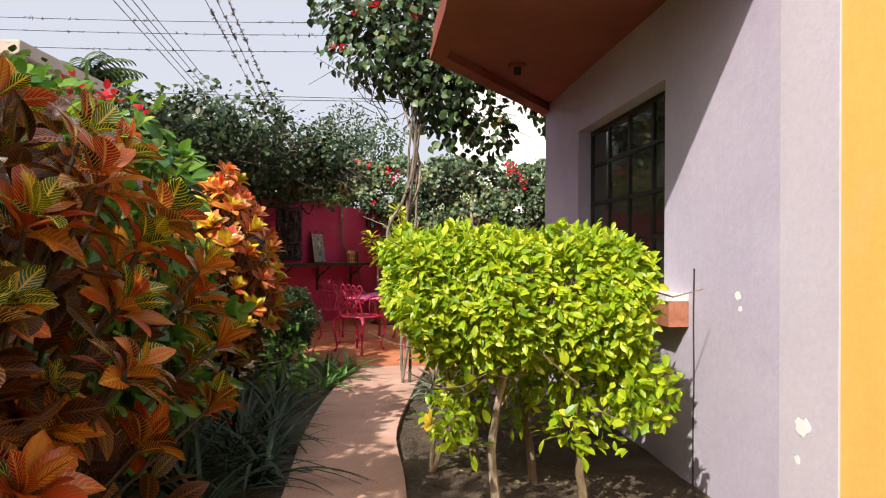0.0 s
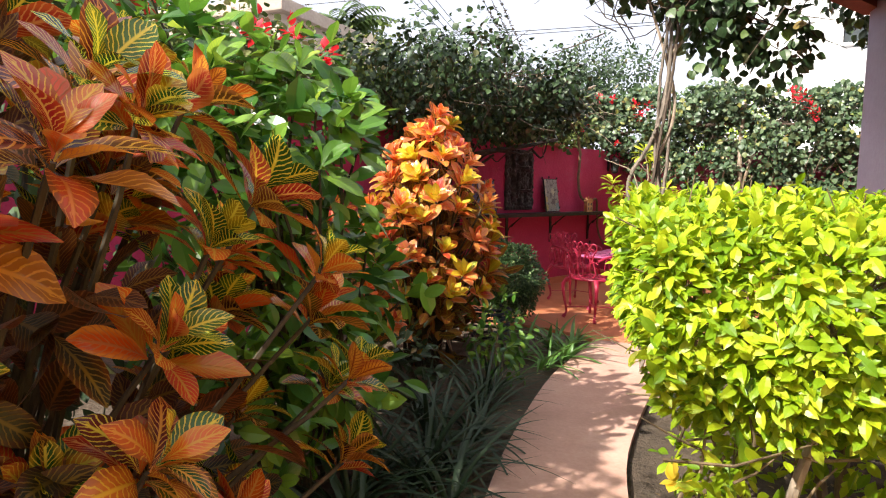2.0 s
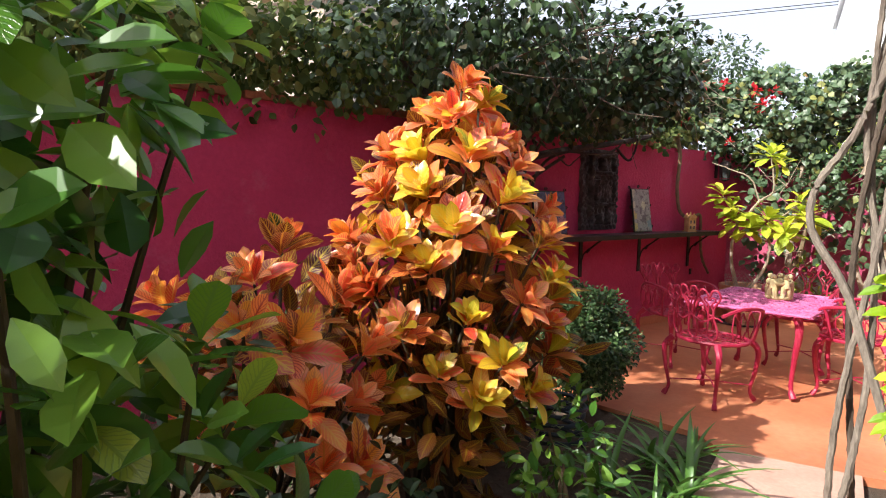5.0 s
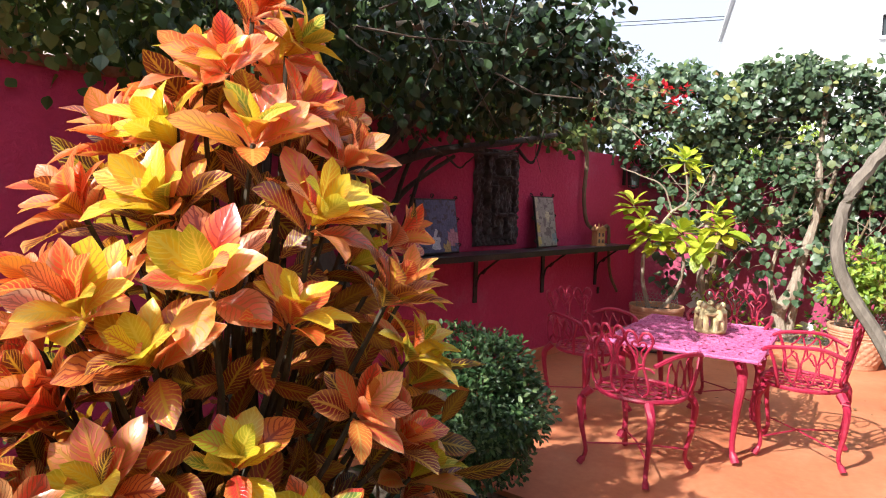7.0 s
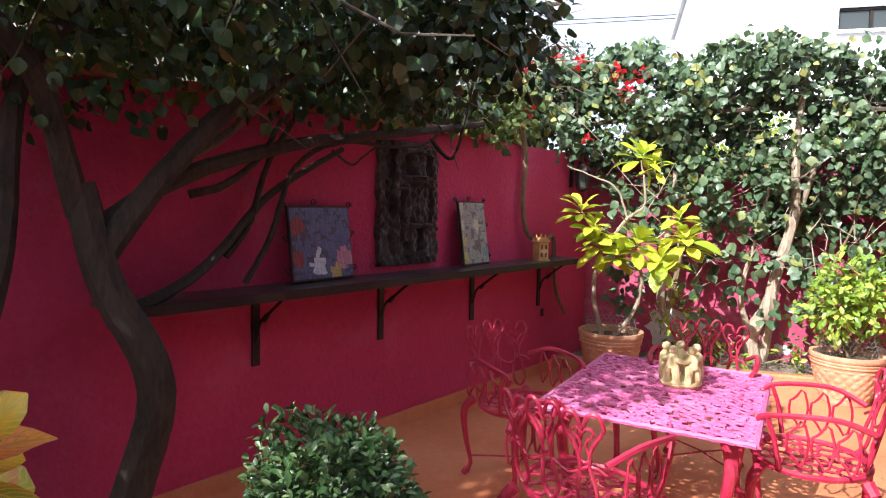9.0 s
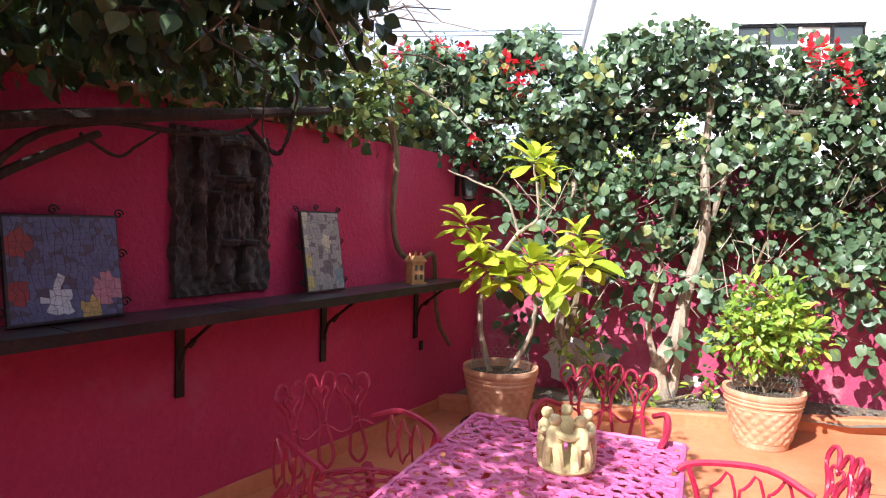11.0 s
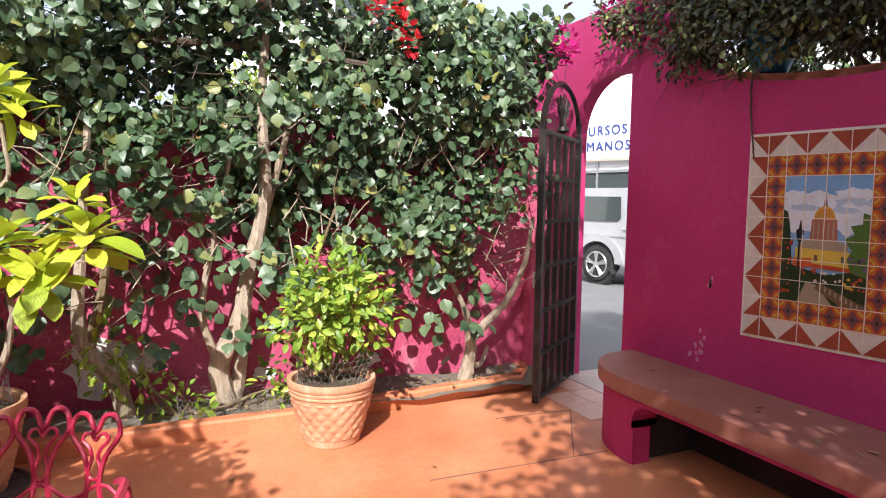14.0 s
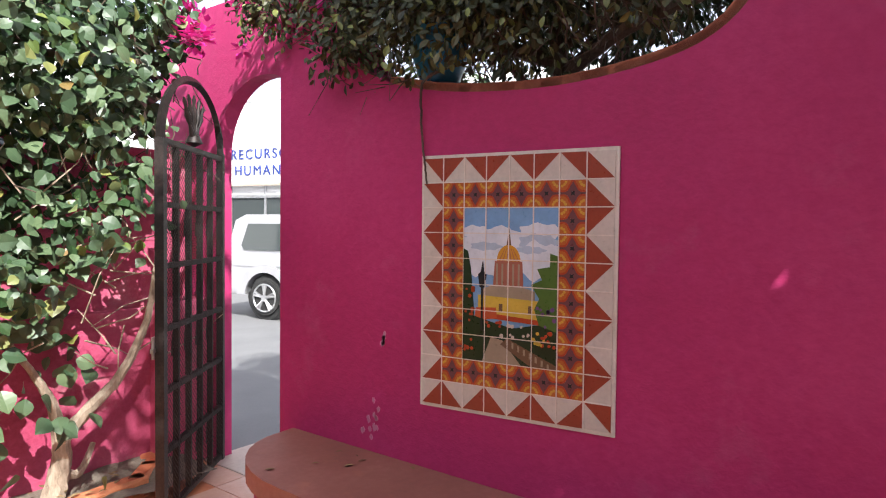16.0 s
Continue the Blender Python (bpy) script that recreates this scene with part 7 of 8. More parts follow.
def mural():
    t = thing("tile_mural", "painted ceramic tile mural of a domed building in a talavera border", "tile mural")
    white, red = glaze("ivory_glaze", (0.60, 0.53, 0.46)), glaze("brick_red_glaze", (0.30, 0.055, 0.03))
    orange, blue, deep, dark = glaze("orange_glaze", (0.47, 0.13, 0.028)), glaze("plum_brown_glaze", (0.16, 0.06, 0.07)), glaze("deep_red_glaze", (0.42, 0.06, 0.02)), glaze("black_glaze", (0.02, 0.02, 0.025))
    petal_yellow = glaze("yellow_glaze", (0.58, 0.33, 0.05))
    W, H = 8, 10
    part("grout", Shape().prism([(-0.012, -0.014), (W * TILE + 0.012, -0.014), (W * TILE + 0.012, H * TILE + 0.012), (-0.012, H * TILE + 0.012)], mural_point, 0.0, 0.005).mesh("grout", glaze("grout", (0.70, 0.62, 0.54), 0.15, 0.9)), t, "pale grout bed")
    g = 0.0022
    def cell(i, j, poly, m, name, d0=0.004, d1=0.009):
        pts = [(i * TILE + g + (TILE - 2 * g) * a, j * TILE + g + (TILE - 2 * g) * b) for a, b in poly]
        return part(name, Shape().prism(pts, mural_point, d0, d1).mesh(name, m), t)
    full = [(0, 0), (1, 0), (1, 1), (0, 1)]
    for i in range(W):
        for j in range(H):
            edge_h, edge_v = i in (0, W - 1), j in (0, H - 1)
            if edge_h or edge_v:
                cell(i, j, full, white, "tile")
                if edge_v and not edge_h:
                    up = j == H - 1
                    flip = (i % 2 == 1)
                    a, b = ((0, 1) if flip else (1, 0))
                    inner, outer = (0, 1) if up else (1, 0)
                    tri = [(a, inner), (a, outer), (b, outer)] if flip else [(a, inner), (a, outer), (b, outer)]
                    cell(i, j, tri, red, "tile_triangle", 0.0085, 0.0098)
                elif edge_h and not edge_v:
                    left = i == 0
                    flip = (j % 2 == 0)
                    a, b = ((0, 1) if flip else (1, 0))
                    inner, outer = (1, 0) if left else (0, 1)
                    cell(i, j, [(inner, a), (inner, b), (outer, b)] if left else [(inner, a), (inner, b), (outer, a)], red, "tile_triangle", 0.0085, 0.0098)
                else:
                    cell(i, j, [(0, 1), (1, 1), (1, 0)] if (i == 0) == (j == H - 1) else [(0, 0), (1, 0), (1, 1)] if i == 0 else [(0, 0), (1, 0), (0, 1)], red, "tile_triangle", 0.0085, 0.0098)
            elif i in (1, W - 2) or j in (1, H - 2):
                cell(i, j, full, blue, "tile")
                def at_tile(points):
                    return [(i * TILE + g + (TILE - 2 * g) * a, j * TILE + g + (TILE - 2 * g) * b) for a, b in points]
                for cx, cy, a0 in ((0, 0, 0), (1, 0, 90), (1, 1, 180), (0, 1, 270)):
                    for rad, nm, m, d in ((0.475, "painted_red_scallop", deep, 0.0096), (0.40, "painted_orange_scallop", orange, 0.0104)):
                        arc = [(cx, cy)] + [(cx + rad * (1 + 0.05 * math.cos(6 * q)) * math.cos(q), cy + rad * (1 + 0.05 * math.cos(6 * q)) * math.sin(q)) for q in np.radians(np.linspace(a0, a0 + 90, 13))]
                        part(nm, Shape().prism(at_tile(arc), mural_point, 0.0085, d).mesh(nm, m), t)
                    for q in np.radians(np.linspace(a0 + 20, a0 + 70, 3)):
                        dot = [(cx + 0.24 * math.cos(q) + 0.06 * math.cos(w), cy + 0.24 * math.sin(q) + 0.06 * math.sin(w)) for w in np.linspace(0, 6.28, 7)[:-1]]
                        part("painted_petal", Shape().prism(at_tile(dot), mural_point, 0.0104, 0.0112).mesh("painted_petal", petal_yellow), t)
                star = [(0.5 + (0.12 if k % 2 else 0.055) * math.cos(k * math.pi / 4 + math.pi / 4 * 0), 0.5 + (0.12 if k % 2 else 0.055) * math.sin(k * math.pi / 4)) for k in range(8)]
                cell(i, j, star, dark, "painted_star", 0.0086, 0.0100)
            else:
                cell(i, j, full, bpy.data.materials.get("sky_blue_glaze") or glaze("sky_blue_glaze", (0.20, 0.36, 0.58)), "tile")
    pale = bpy.data.materials["grout"]
    for k in range(1, W):
        part("joint", Shape().prism([(k * TILE - 0.0022, 0), (k * TILE + 0.0022, 0), (k * TILE + 0.0022, H * TILE), (k * TILE - 0.0022, H * TILE)], mural_point, 0.0045, 0.0122).mesh("joint", pale), t)
    for k in range(1, H):
        part("joint", Shape().prism([(0, k * TILE - 0.0022), (W * TILE, k * TILE - 0.0022), (W * TILE, k * TILE + 0.0022), (0, k * TILE + 0.0022)], mural_point, 0.0045, 0.0120).mesh("joint", pale), t)
    # the picture: u 0..4 and v 0..6 tiles from its lower left, cut at the joints
    layers = 0
    def paint(name, poly, m):
        nonlocal layers
        layers += 1
        d = 0.0092 + 0.00012 * layers
        S = Shape()
        for i in range(4):
            for j in range(6):
                q = clip(poly, i + 0.02, i + 0.98, j + 0.02, j + 0.98)
                if len(q) > 2:
                    S.prism([((2 + a) * TILE, (2 + b) * TILE) for a, b in q], mural_point, 0.0088, d)
        if S.v:
            part(name, S.mesh(name, m), t)
    cloudw, cloudg = glaze("cloud_glaze", (0.66, 0.68, 0.72)), glaze("cloud_shade_glaze", (0.42, 0.50, 0.60))
    rr = random.Random(4)
    for cx, cy, w, h, m in ((0.4, 4.9, 0.8, 0.35, cloudg), (2.0, 4.3, 2.2, 0.9, cloudw), (0.5, 5.05, 0.7, 0.25, cloudw), (3.3, 5.1, 0.9, 0.3, cloudw), (3.2, 4.7, 0.8, 0.3, cloudg), (1.6, 5.0, 0.7, 0.25, cloudw), (0.7, 3.9, 0.9, 0.55, cloudw), (3.2, 4.0, 1.0, 0.7, cloudw), (1.0, 4.5, 0.7, 0.16, cloudg), (2.9, 4.4, 0.6, 0.14, cloudg)):
        paint("painted_cloud", [(cx + w * math.cos(a) * (1 + 0.12 * math.cos(5 * a)), cy + h * math.sin(a) * (1 + 0.18 * math.cos(7 * a))) for a in np.linspace(0, 2 * math.pi, 30)[:-1]], m)
    wallr, domeo, brown, yell, greenl, greend = glaze("rose_brick_glaze", (0.36, 0.12, 0.08)), glaze("amber_glaze", (0.60, 0.28, 0.03)), glaze("brown_glaze", (0.16, 0.09, 0.05)), glaze("warm_yellow_glaze", (0.62, 0.42, 0.06)), glaze("leaf_green_glaze", (0.08, 0.15, 0.03)), glaze("dark_green_glaze", (0.018, 0.035, 0.014))
    stone = glaze("stone_glaze", (0.34, 0.26, 0.18))
    paint("painted_spire", [(1.9, 4.55), (2.02, 5.2), (2.1, 4.55)], brown)
    paint("painted_dome", [(1.5, 3.95)] + [(2.0 + 0.5 * math.cos(a), 3.95 + 0.62 * math.sin(a)) for a in np.linspace(math.pi, 0, 16)], domeo)
    for k in range(6):
        x = 1.58 + k * 0.17
        paint("painted_rib", [(x, 3.95), (x + 0.03, 3.95), (2.0 + (x - 2.0) * 0.4 + 0.02, 4.42), (2.0 + (x - 2.0) * 0.4, 4.42)], wallr)
    paint("painted_drum", [(1.35, 2.95), (2.62, 2.95), (2.58, 3.95), (1.42, 3.95)], wallr)
    for k in range(5):
        paint("painted_column", [(1.48 + k * 0.23, 3.0), (1.56 + k * 0.23, 3.0), (1.56 + k * 0.23, 3.85), (1.48 + k * 0.23, 3.85)], stone)
    paint("painted_parapet", [(0.9, 2.55), (3.1, 2.45), (3.1, 2.85), (2.5, 3.0), (1.3, 3.0), (0.9, 2.85)], stone)
    paint("painted_house", [(0.7, 1.85), (3.3, 1.75), (3.3, 2.5), (0.7, 2.6)], yell)
    for x in (1.62, 2.85):
        paint("painted_window", [(x, 2.0), (x + 0.16, 2.0), (x + 0.16, 2.3), (x, 2.3)], brown)
    paint("painted_roof", [(0.6, 1.75), (3.4, 1.6), (3.4, 1.78), (0.6, 1.95)], deep)
    paint("painted_wall", [(0.55, 1.55), (1.55, 1.75), (1.5, 2.15), (0.6, 2.1)], glaze("scarlet_glaze", (0.5, 0.09, 0.03)))
    paint("painted_garden", [(0, 0), (4, 0), (4, 1.7), (3.2, 1.6), (2.2, 1.4), (1.2, 1.6), (0, 1.9)], greend)
    paint("painted_paving", [(0.9, 0.0), (2.6, 0.0), (1.8, 0.9), (1.3, 1.0)], stone)
    paint("painted_balustrade", [(2.0, 1.0), (4.0, 0.15), (4.0, -0.1), (3.0, 0.0), (1.7, 0.75)], brown)
    for k in range(8):
        x = 1.95 + k * 0.24
        paint("painted_baluster", [(x, 0.75 - 0.11 * k), (x + 0.08, 0.73 - 0.11 * k), (x + 0.08, 0.95 - 0.11 * k), (x, 0.98 - 0.11 * k)], stone)
    paint("painted_vine", [(0, 0), (0.6, 0.1), (0.5, 2.0), (0.35, 3.6), (0.2, 4.3), (0, 4.4)], greend)
    paint("painted_tree", [(4, 1.4), (3.3, 1.6), (3.1, 2.2), (3.3, 2.6), (2.95, 3.1), (3.4, 3.3), (3.2, 3.7), (3.7, 3.8), (3.7, 4.3), (4, 4.2)], greenl)
    for k, (c, n, box) in enumerate(((deep, 16, (0.05, 0.5, 0.2, 3.4)), (deep, 10, (3.4, 3.9, 0.7, 1.4)), (white, 10, (1.7, 2.9, 1.0, 1.5)), (yell, 8, (3.0, 3.6, 0.8, 1.3)), (glaze("violet_glaze", (0.16, 0.08, 0.22)), 10, (3.2, 3.9, 1.5, 2.3)), (deep, 6, (1.1, 1.7, 1.1, 1.6)))):
        for q in range(n):
            x, y, s = rr.uniform(box[0], box[1]), rr.uniform(box[2], box[3]), rr.uniform(0.05, 0.09)
            layers -= 1
            paint("painted_blossom", [(x + s * math.cos(a), y + s * math.sin(a)) for a in np.linspace(0, 2 * math.pi, 8)[:-1]], c)
        layers += 1
    paint("painted_lamp", [(0.78, 2.9), (0.98, 2.9), (1.05, 3.4), (0.95, 3.5), (0.9, 3.9), (0.82, 3.5), (0.7, 3.4)], dark)
    paint("painted_post", [(0.84, 1.2), (0.92, 1.2), (0.92, 2.9), (0.84, 2.9)], dark)


mural()

# brick capping on the low part of the east wall and on the west wall
cap_brick = Shape().box(-0.10, 0.10, -0.135, 0.135, 0.0, 0.05, soft=0.006).mesh("brick", BRICK)
for host, spots in (("wall_east", [(Vector((2.84, p.x, p.y)), math.degrees(math.atan2(q.y - p.y, -(p.x - q.x)))) for p, q in zip(EAST_TOP[14:38:2], EAST_TOP[15:39:2])]),):
    for p, a in spots:
        ob = new("brick", cap_brick)
        ob.parent = bpy.data.objects[host]
        ob.matrix_basis = Matrix.Translation(p - Vector((0, 0, 0.012))) @ pose(0, 0, 0, a if abs(a) < 90 else a - 180, 0, 0) @ pose(0, 0, 0, 0, 0, 0)
for k in range(34):
    ob = new("brick", cap_brick)
    ob.parent = bpy.data.objects["wall_west"]
    y = 3.0 + k * 0.21
    ob.matrix_basis = along(y, -0.1, float(np.interp(y, [-2, 4, 6.2, 8.5], [2.10, 2.04, 1.98, 1.95])) - 0.006)


# ---- fallen leaves ----
def litter(label, box, count, seed, z):
    r = np.random.default_rng(seed)
    P = np.stack([r.uniform(box[0], box[1], count), r.uniform(box[2], box[3], count), np.full(count, z)], 1)
    a = r.uniform(0, 6.28, count)
    way = np.stack([np.cos(a), np.sin(a), r.uniform(0.0, 0.15, count)], 1)
    me = cloud("fallen_leaves", P, way, np.tile([0.1, 0.1, 1.0], (count, 1)), r.uniform(0.02, 0.06, count), OVAL, DRY_LEAF)
    tagged(new("fallen_leaves", me), label, "leaves", kind="stuff")


litter("dry leaves scattered on the patio floor", (-1.4, 2.2, 7.2, 10.9), 26, 1, 0.004)
litter("dry leaves on the soil under the vine", (-1.2, 2.4, 11.1, 11.45), 150, 2, 0.115)
litter("dry leaves on the soil beside the path", (-0.15, 0.9, 2.4, 5.2), 160, 3, -0.015)
litter("dry leaves on the soil bed", (-1.7, -0.9, 2.4, 6.5), 150, 4, -0.015)
litter("withered petals on the bench top", (2.25, 2.7, 8.2, 10.1), 26, 5, 0.464)


# ---- the street outside ----
STREET = Matrix.Translation((7.45, 16.75, -0.12)) @ pose(0, 0, 0, 0, 0, -77)


def suv():
    """Local x runs from the rear wheel to the front, y away from the street's near side."""
    t = thing("parked_car", "silver sport utility car parked across the street", "car")
    t.matrix_basis = STREET
    side = [(-0.95, 0.45), (-1.0, 0.75), (-0.98, 1.05), (-0.86, 1.15), (-0.72, 1.72), (-0.5, 1.82), (2.0, 1.82), (2.45, 1.6), (2.95, 1.17), (4.0, 1.08), (4.1, 0.8), (4.1, 0.45), (3.5, 0.42), (3.4, 0.7), (3.05, 0.82), (2.7, 0.7), (2.6, 0.40), (0.48, 0.40), (0.40, 0.62), (0.22, 0.80), (0.0, 0.84), (-0.22, 0.80), (-0.40, 0.62), (-0.48, 0.42)]
    part("body", Shape().prism(side, lambda u, v, d: (u, d - 0.10 * max(0.0, v - 1.15) * (1 if d > 0.9 else -1), v), 0.0, 1.85).mesh("body", SILVER), t)
    flare = [(0.60 * math.cos(a), 0.40 + 0.56 * math.sin(a)) for a in np.linspace(0.05, math.pi - 0.05, 18)] + [(0.43 * math.cos(a), 0.40 + 0.42 * math.sin(a)) for a in np.linspace(math.pi - 0.05, 0.05, 18)]
    for cx in (0.0, 3.05):
        part("wheel_arch", Shape().prism([(cx + u, v) for u, v in flare], lambda u, v, d: (u, -d, v), 0.0, 0.05).mesh("wheel_arch", SILVER), t)
        for y0 in (-0.03, 1.65):
            w = part("wheel", Shape().tube([(cx, y0, 0.38), (cx, y0 + 0.22, 0.38)], 0.30, 24).mesh("wheel", TYRE), t)
            rub = Shape()
            for a0, b0, y in ((0.25, 0.385, 0.02),):
                rub.tube([(cx + 0.315 * math.cos(a), y0 + 0.11, 0.38 + 0.315 * math.sin(a)) for a in np.linspace(0, 2 * math.pi, 32, endpoint=False)], 0.075, 8, closed=True, flat=1.5)
            part("tyre", rub.mesh("tyre", TYRE, True), w)
            rim = Shape().tube([(cx + 0.235 * math.cos(a), y0 - 0.012, 0.38 + 0.235 * math.sin(a)) for a in np.linspace(0, 2 * math.pi, 28, endpoint=False)], 0.016, 6, closed=True)
            for k in range(5):
                a = k * 2 * math.pi / 5 + 0.3
                for off in (-0.13, 0.13):
                    rim.tube([(cx + 0.05 * math.cos(a), y0 - 0.02, 0.38 + 0.05 * math.sin(a)), (cx + 0.23 * math.cos(a + off), y0 - 0.014, 0.38 + 0.23 * math.sin(a + off))], 0.022, 5)
            rim.tube([(cx, y0 - 0.03, 0.38), (cx, y0 + 0.02, 0.38)], 0.06, 12)
            part("rim", rim.mesh("rim", CHROME, True), w)
    for u0, u1, v0, v1 in ((-0.55, 0.48, 1.2, 1.66), (0.62, 1.35, 1.2, 1.68), (1.48, 2.35, 1.2, 1.66)):
        ring = [(u0 + 0.06, v0), (u1 - 0.06, v0), (u1, v0 + 0.06), (u1 - 0.04, v1), (u0 + 0.12, v1), (u0, v0 + 0.08)]
        part("side_window", Shape().prism(ring, lambda u, v, d: (u, 0.10 * max(0.0, v - 1.15) - d, v), -0.01, 0.006).mesh("side_window", DARK_GLASS), t)
    part("rear_light", Shape().prism([(-1.0, 0.85), (-0.9, 0.8), (-0.82, 1.12), (-0.9, 1.2)], lambda u, v, d: (u, d, v), -0.012, 0.2).mesh("rear_light", RED_LENS), t, "red tail light")
    part("bumper", Shape().box(-1.1, -0.52, -0.02, 1.87, 0.42, 0.66, soft=0.05).mesh("bumper", SILVER, True), t)
    part("trim", Shape().box(-0.85, 2.5, -0.016, 0.0, 0.92, 0.955).mesh("trim", SILVER), t)
    part("door_handle", Shape().box(0.55, 0.72, -0.03, -0.001, 1.05, 1.09, soft=0.01).mesh("door_handle", CHROME), t)


suv()


def office():
    """Local x along the street, y away from it."""
    M = STREET @ Matrix.Translation((0, 4.2, 0))
    t = thing("office_building", "long white office building across the street with a blue sign", "building")
    def at(u, v, d):
        return M @ Vector((u, d, v))
    for u0, u1, v0, v1 in ((-40, 26, 2.70, 4.8), (-40, -7.0, 0, 2.70), (-1.1, -0.9, 0, 2.70), (4.0, 26, 0, 2.70), (-7.0, 4.0, 0, 0.9)):
        part("wall", Shape().prism([(u0, v0), (u1, v0), (u1, v1), (u0, v1)], at, 0.0, 0.3).mesh("wall", WHITE_PAINT), t)
    part("roof", Shape().prism([(-40, 0.0), (26, 0.0), (26, 9.0), (-40, 9.0)], lambda u, v, d: at(u, d, v), 4.82, 4.98).mesh("roof", WHITE_PAINT), t)
    part("wall", Shape().prism([(-40, 0), (26, 0), (26, 4.8), (-40, 4.8)], at, 8.0, 8.3).mesh("wall", WHITE_PAINT), t)
    part("canopy", Shape().prism([(-7.2, 2.66), (4.2, 2.66), (4.2, 2.72), (-7.2, 2.72)], at, -0.06, 0.0).mesh("canopy", BEIGE), t)
    for u0, u1 in ((-7.0, -1.1), (-0.9, 4.0)):
        w = part("window", Shape().prism([(u0, 2.36), (u1, 2.36), (u1, 2.43), (u0, 2.43)], at, 0.05, 0.15).mesh("window", CHROME), t)
        k = u0
        while k < u1 - 0.3:
            part("pane", Shape().prism([(k + 0.04, 0.92), (k + 1.1, 0.92), (k + 1.1, 2.35), (k + 0.04, 2.35)], at, 0.10, 0.12).mesh("pane", DARK_GLASS), w)
            part("panel", Shape().prism([(k + 0.04, 2.44), (k + 1.1, 2.44), (k + 1.1, 2.69), (k + 0.04, 2.69)], at, 0.10, 0.12).mesh("panel", WHITE_PAINT), w)
            part("frame", Shape().prism([(k - 0.02, 0.9), (k + 0.04, 0.9), (k + 0.04, 2.70), (k - 0.02, 2.70)], at, 0.06, 0.14).mesh("frame", CHROME), w)
            k += 1.14
    for text, u, v in (("RECURSOS", SIGN_U, 3.36), ("HUMANOS", SIGN_U + 0.13, 2.94)):
        cu = bpy.data.curves.new("sign_letters", "FONT")
        cu.body, cu.size, cu.extrude, cu.space_character = text, 0.36, 0.012, 1.25
        cu.materials.append(BLUE_PAINT)
        ob = new("sign_letters", cu)
        ob.parent = t
        ob.matrix_basis = M @ Matrix.Translation((u, -0.014, v)) @ pose(0, 0, 0, 90, 0, 0)


SIGN_U = -4.64
office()


def white_house():
    """A tall plain block with one band of windows high in its face."""
    t = thing("apartment_building", "plain white building with a high band of windows behind the garden", "building")
    x0, x1, y0, y1, top = 0.5, 6.2, 20.0, 27.0, 6.9
    a, b, lo, hi = 3.2, 5.62, 5.12, 5.62
    for u0, u1, v0, v1 in ((x0, x1, -0.12, lo), (x0, x1, hi, top), (x0, a, lo, hi), (b, x1, lo, hi)):
        part("wall", Shape().box(u0, u1, y0, y0 + 0.25, v0, v1).mesh("wall", WHITE_PAINT), t)
    for u0, u1, w0, w1 in ((x0, x0 + 0.25, y0 + 0.25, y1), (x1 - 0.25, x1, y0 + 0.25, y1), (x0 + 0.25, x1 - 0.25, y1 - 0.25, y1)):
        part("wall", Shape().box(u0, u1, w0, w1, -0.12, top).mesh("wall", WHITE_PAINT), t)
    part("roof", Shape().box(x0 - 0.1, x1 + 0.1, y0 - 0.1, y1 + 0.1, top + 0.004, top + 0.16, soft=0.02).mesh("roof", WHITE_PAINT), t)
    win = part("window", Shape().box(a, b, y0 + 0.06, y0 + 0.16, hi - 0.06, hi - 0.002).mesh("window", IRON), t, "dark framed band of panes")
    for k in range(5):
        u = a + (b - a) * k / 4
        part("frame", Shape().box(max(a, u - 0.03), min(b, u + 0.03), y0 + 0.07, y0 + 0.13, lo + 0.05, hi - 0.062).mesh("frame", BEIGE if k == 2 else IRON), win)
        if k < 4:
            part("pane", Shape().box(u + 0.034, u + (b - a) / 4 - 0.034, y0 + 0.10, y0 + 0.112, lo + 0.05, hi - 0.064).mesh("pane", BEIGE if k == 2 else DARK_GLASS), win)
    part("sill", Shape().box(a - 0.05, b + 0.05, y0 - 0.08, y0 + 0.16, lo - 0.03, lo + 0.04, soft=0.008).mesh("sill", WHITE_PAINT), t)


white_house()

# far trees, a palm and overhead cables
r9 = np.random.default_rng(91)
for x, y, h, w in ((-9.5, 24.0, 6.2, 2.4), (-4.0, 30.0, 7.5, 2.6), (-16.0, 14.0, 6.5, 2.6), (0.5, 16.2, 3.2, 0.9), (-5.0, -8.0, 6.0, 2.2)):
    t = thing("tree", "leafy green tree beyond the garden wall", "tree")
    line = wander([(x, y, -0.12), (x + 0.1, y, h * 0.4), (x, y + 0.1, h * 0.75)], 5, 0.02)
    part("trunk", Shape().tube(line, taper(len(line), 0.05 * w + 0.05, 0.05), 8).mesh("trunk", BARK_DARK), t)
    cs = [(x + r9.uniform(-0.6, 0.6) * w, y + r9.uniform(-0.6, 0.6) * w, h * r9.uniform(0.62, 0.98), w * r9.uniform(0.35, 0.55)) for _ in range(9)]
    P, D = clumps(r9, cs, 520 if w > 1 else 1600, 0.4)
    way, up = leaf_frame(r9, D)
    tagged(part("crown", cloud("crown", P, way, up, r9.uniform(0.14, 0.24, len(P)) * (1 if w > 1 else 0.5), OVAL, POT_LEAF if w < 1 else DARK_LEAF), t), kind="stuff")


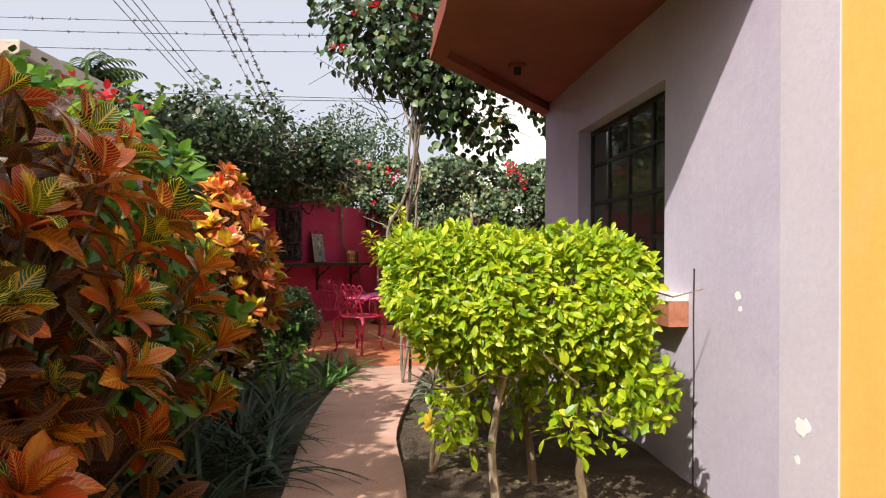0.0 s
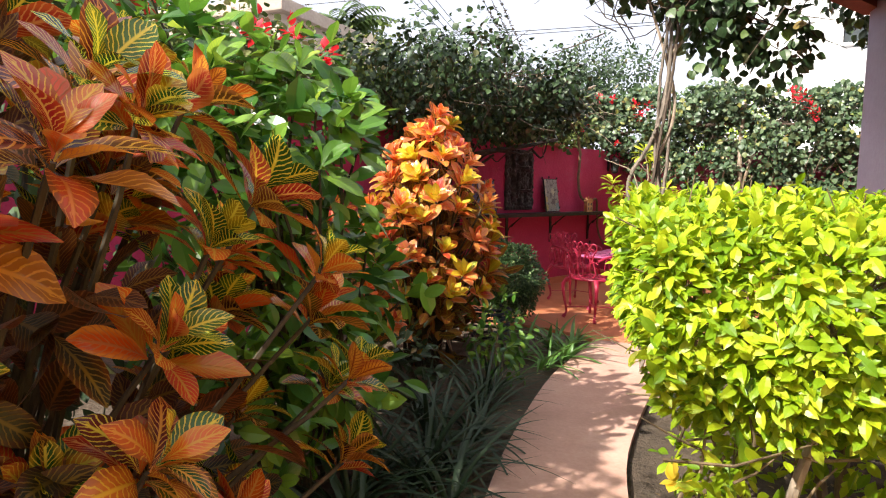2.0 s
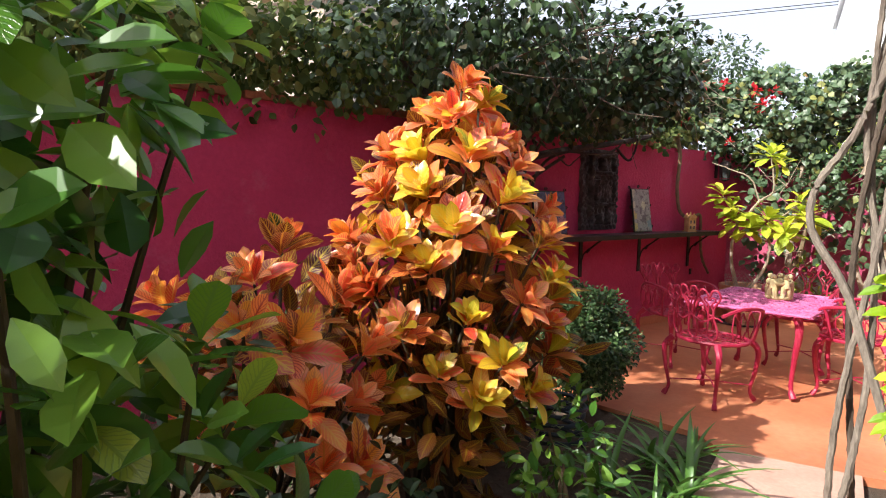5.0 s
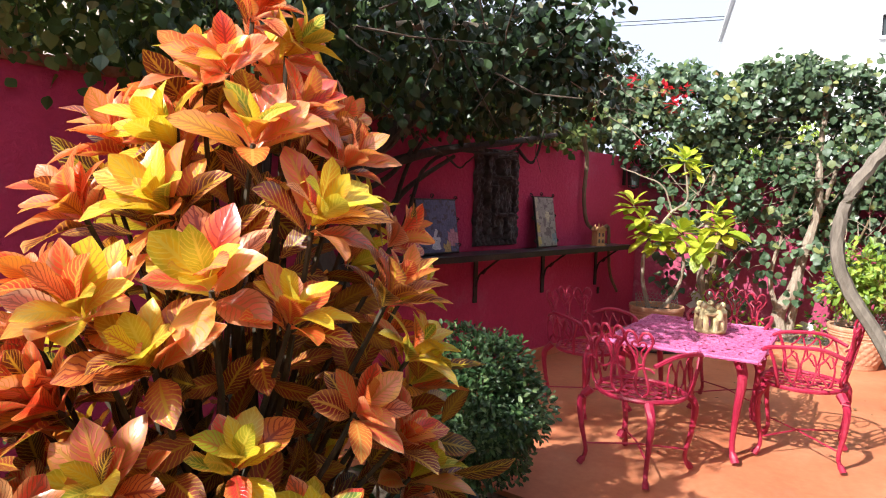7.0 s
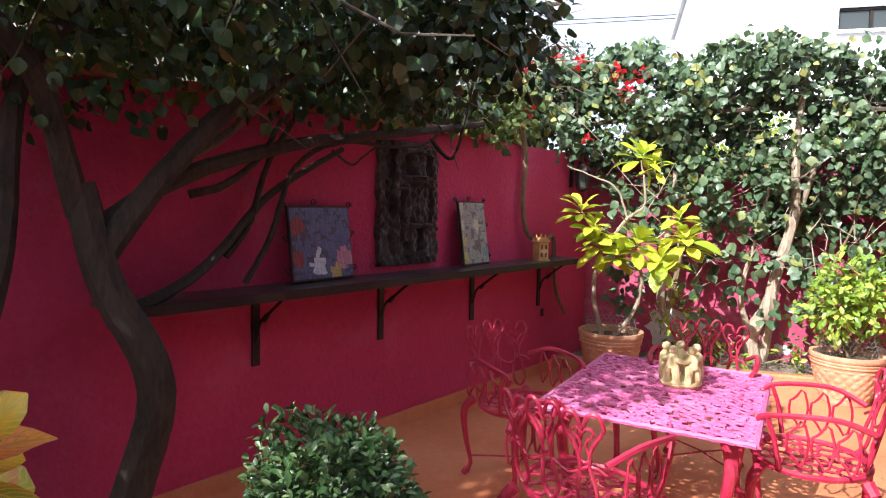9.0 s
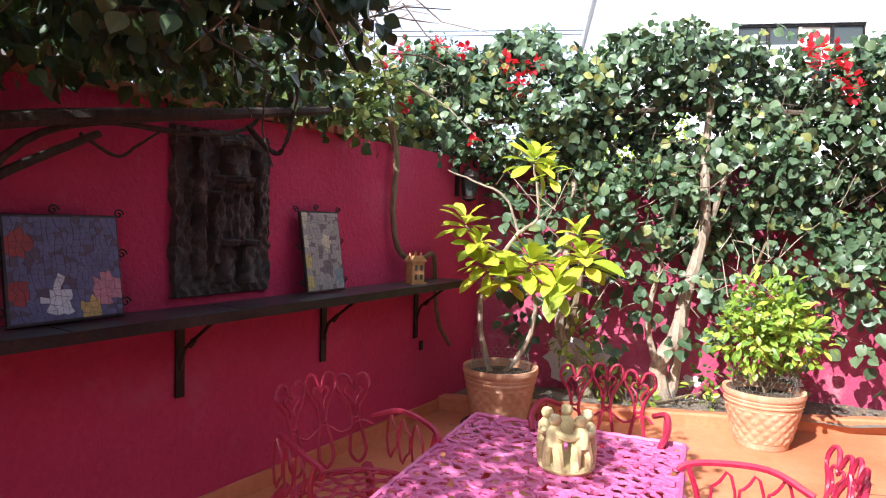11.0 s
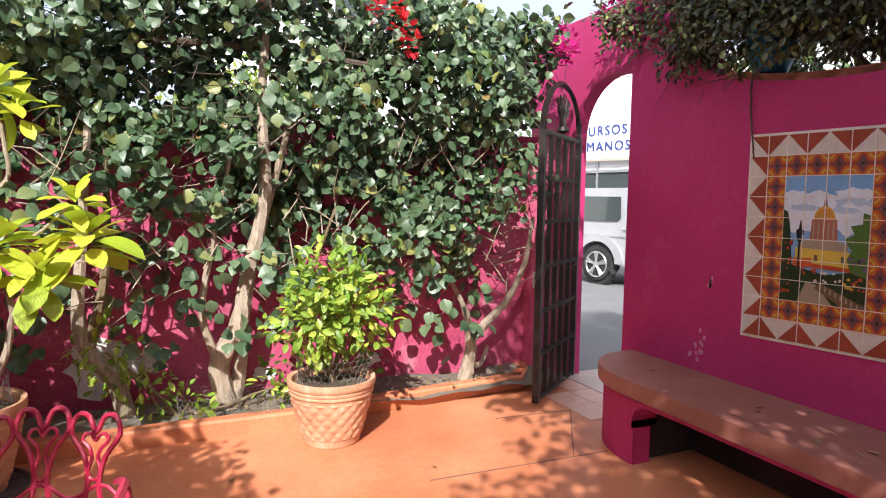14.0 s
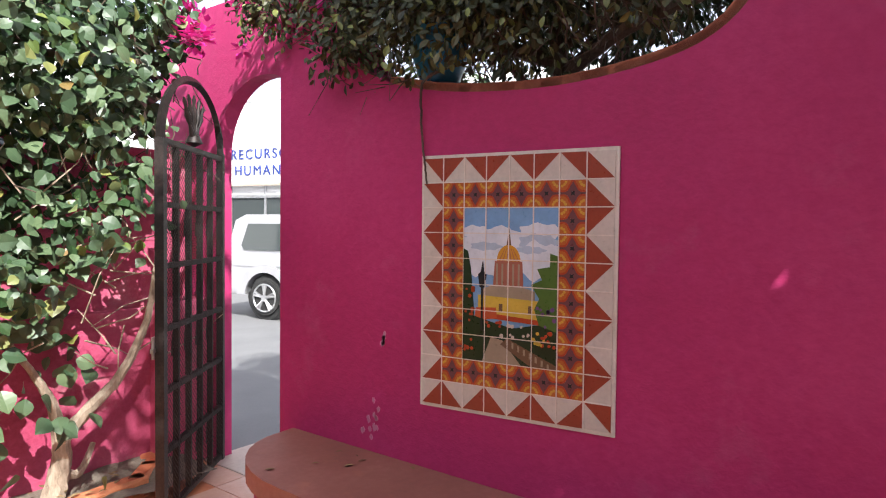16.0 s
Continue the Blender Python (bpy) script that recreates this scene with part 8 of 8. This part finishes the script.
def palm(x, y, h, spread, seed):
    r = random.Random(seed)
    t = thing("palm_tree", "palm tree with long arching fronds beyond the wall", "tree")
    line = wander([(x, y, -0.12), (x + 0.1, y, h * 0.5), (x, y, h)], 5, 0.01, r)
    part("trunk", Shape().tube(line, taper(len(line), 0.2, 0.14), 9).mesh("trunk", BARK_DARK), t)
    for k in range(26):
        az, el = k * 2.399, r.uniform(-0.3, 1.2)
        L = spread * r.uniform(0.8, 1.1)
        d = Vector((math.cos(az), math.sin(az), 0))
        spine = [Vector((x, y, h)) + d * L * q * math.cos(el * (1 - q * 0.3)) + Vector((0, 0, L * (q * math.sin(el) - 0.55 * q * q))) for q in np.linspace(0, 1, 12)]
        side = d.cross(Vector((0, 0, 1)))
        P, W, U, Z = [], [], [], []
        for i, p in enumerate(spine[1:]):
            for s in (-1, 1):
                for e in (0, 0.5):
                    P.append(p + d * 0.04 * e)
                    W.append(side * s + d * 0.7 + Vector((0, 0, -0.35)))
                    U.append((0, 0, 1))
                    Z.append(spread * 0.34 * (1 - 0.55 * i / 11))
        part("frond", cloud("frond", P, W, U, Z, LANCE, PALM_LEAF), t)


palm(-11.5, 20.0, 6.6, 1.9, 3)
palm(7.4, 12.4, 2.6, 1.9, 4)

far_house = thing("neighbour_house", "beige brick house corner beyond the garden wall", "house")
part("wall", Shape().box(-12.4, -8.9, 13.0, 17.0, -0.1, 5.2).mesh("wall", BEIGE), far_house)
part("roof", Shape().box(-12.6, -8.7, 12.8, 17.2, 5.2, 5.5, soft=0.03).mesh("roof", BEIGE), far_house)

rc = random.Random(6)


def cable(a, b, sag, tufts):
    """One overhead wire, with air plants rooted along it."""
    a, b = Vector(a), Vector(b)
    def at(q):
        return a.lerp(b, q) - Vector((0, 0, sag * 4 * q * (1 - q)))
    tagged(new("overhead_cable", Shape().tube([at(q) for q in np.linspace(0, 1, 24)], 0.016, 4).mesh("overhead_cable", CABLE)), "black overhead cable strung across the sky", "cable", "overhead cables", "structure")
    if tufts:
        S = Shape()
        for _ in range(tufts):
            p = at(rc.random())
            for _ in range(4):
                d = Vector((rc.uniform(-1, 1), rc.uniform(-1, 1), rc.uniform(-0.7, 1))).normalized()
                S.tube([p, p + d * rc.uniform(0.06, 0.14)], [0.022, 0.008], 4)
        tagged(new("air_plant", S.mesh("air_plant", BARK_DARK)), "tufts of air plants growing on the overhead cable", "plant", kind="stuff")


for k in range(4):
    cable((-8.6 + 0.22 * k, 9.0, 9.0 + 0.06 * k), (-14.4 + 0.30 * k, 46.0, 8.9 + 0.06 * k), 0.1, 0)
for k in range(3):
    cable((-5.7 + 0.33 * k, 9.0, 9.0 + 0.05 * k), (-11.7 + 0.33 * k, 46.0, 8.9), 0.1, 90)
for z, tufts in ((12.5, 50), (11.9, 45), (11.1, 55)):
    cable((-34, 30, z + 0.3), (2, 30, z - 0.2), 0.3, tufts)
for k in range(2):
    cable((-34, 30 + k, 9.35 - 0.12 * k), (20, 30 + k, 8.5 + 0.3 * k), 0.3, 0)
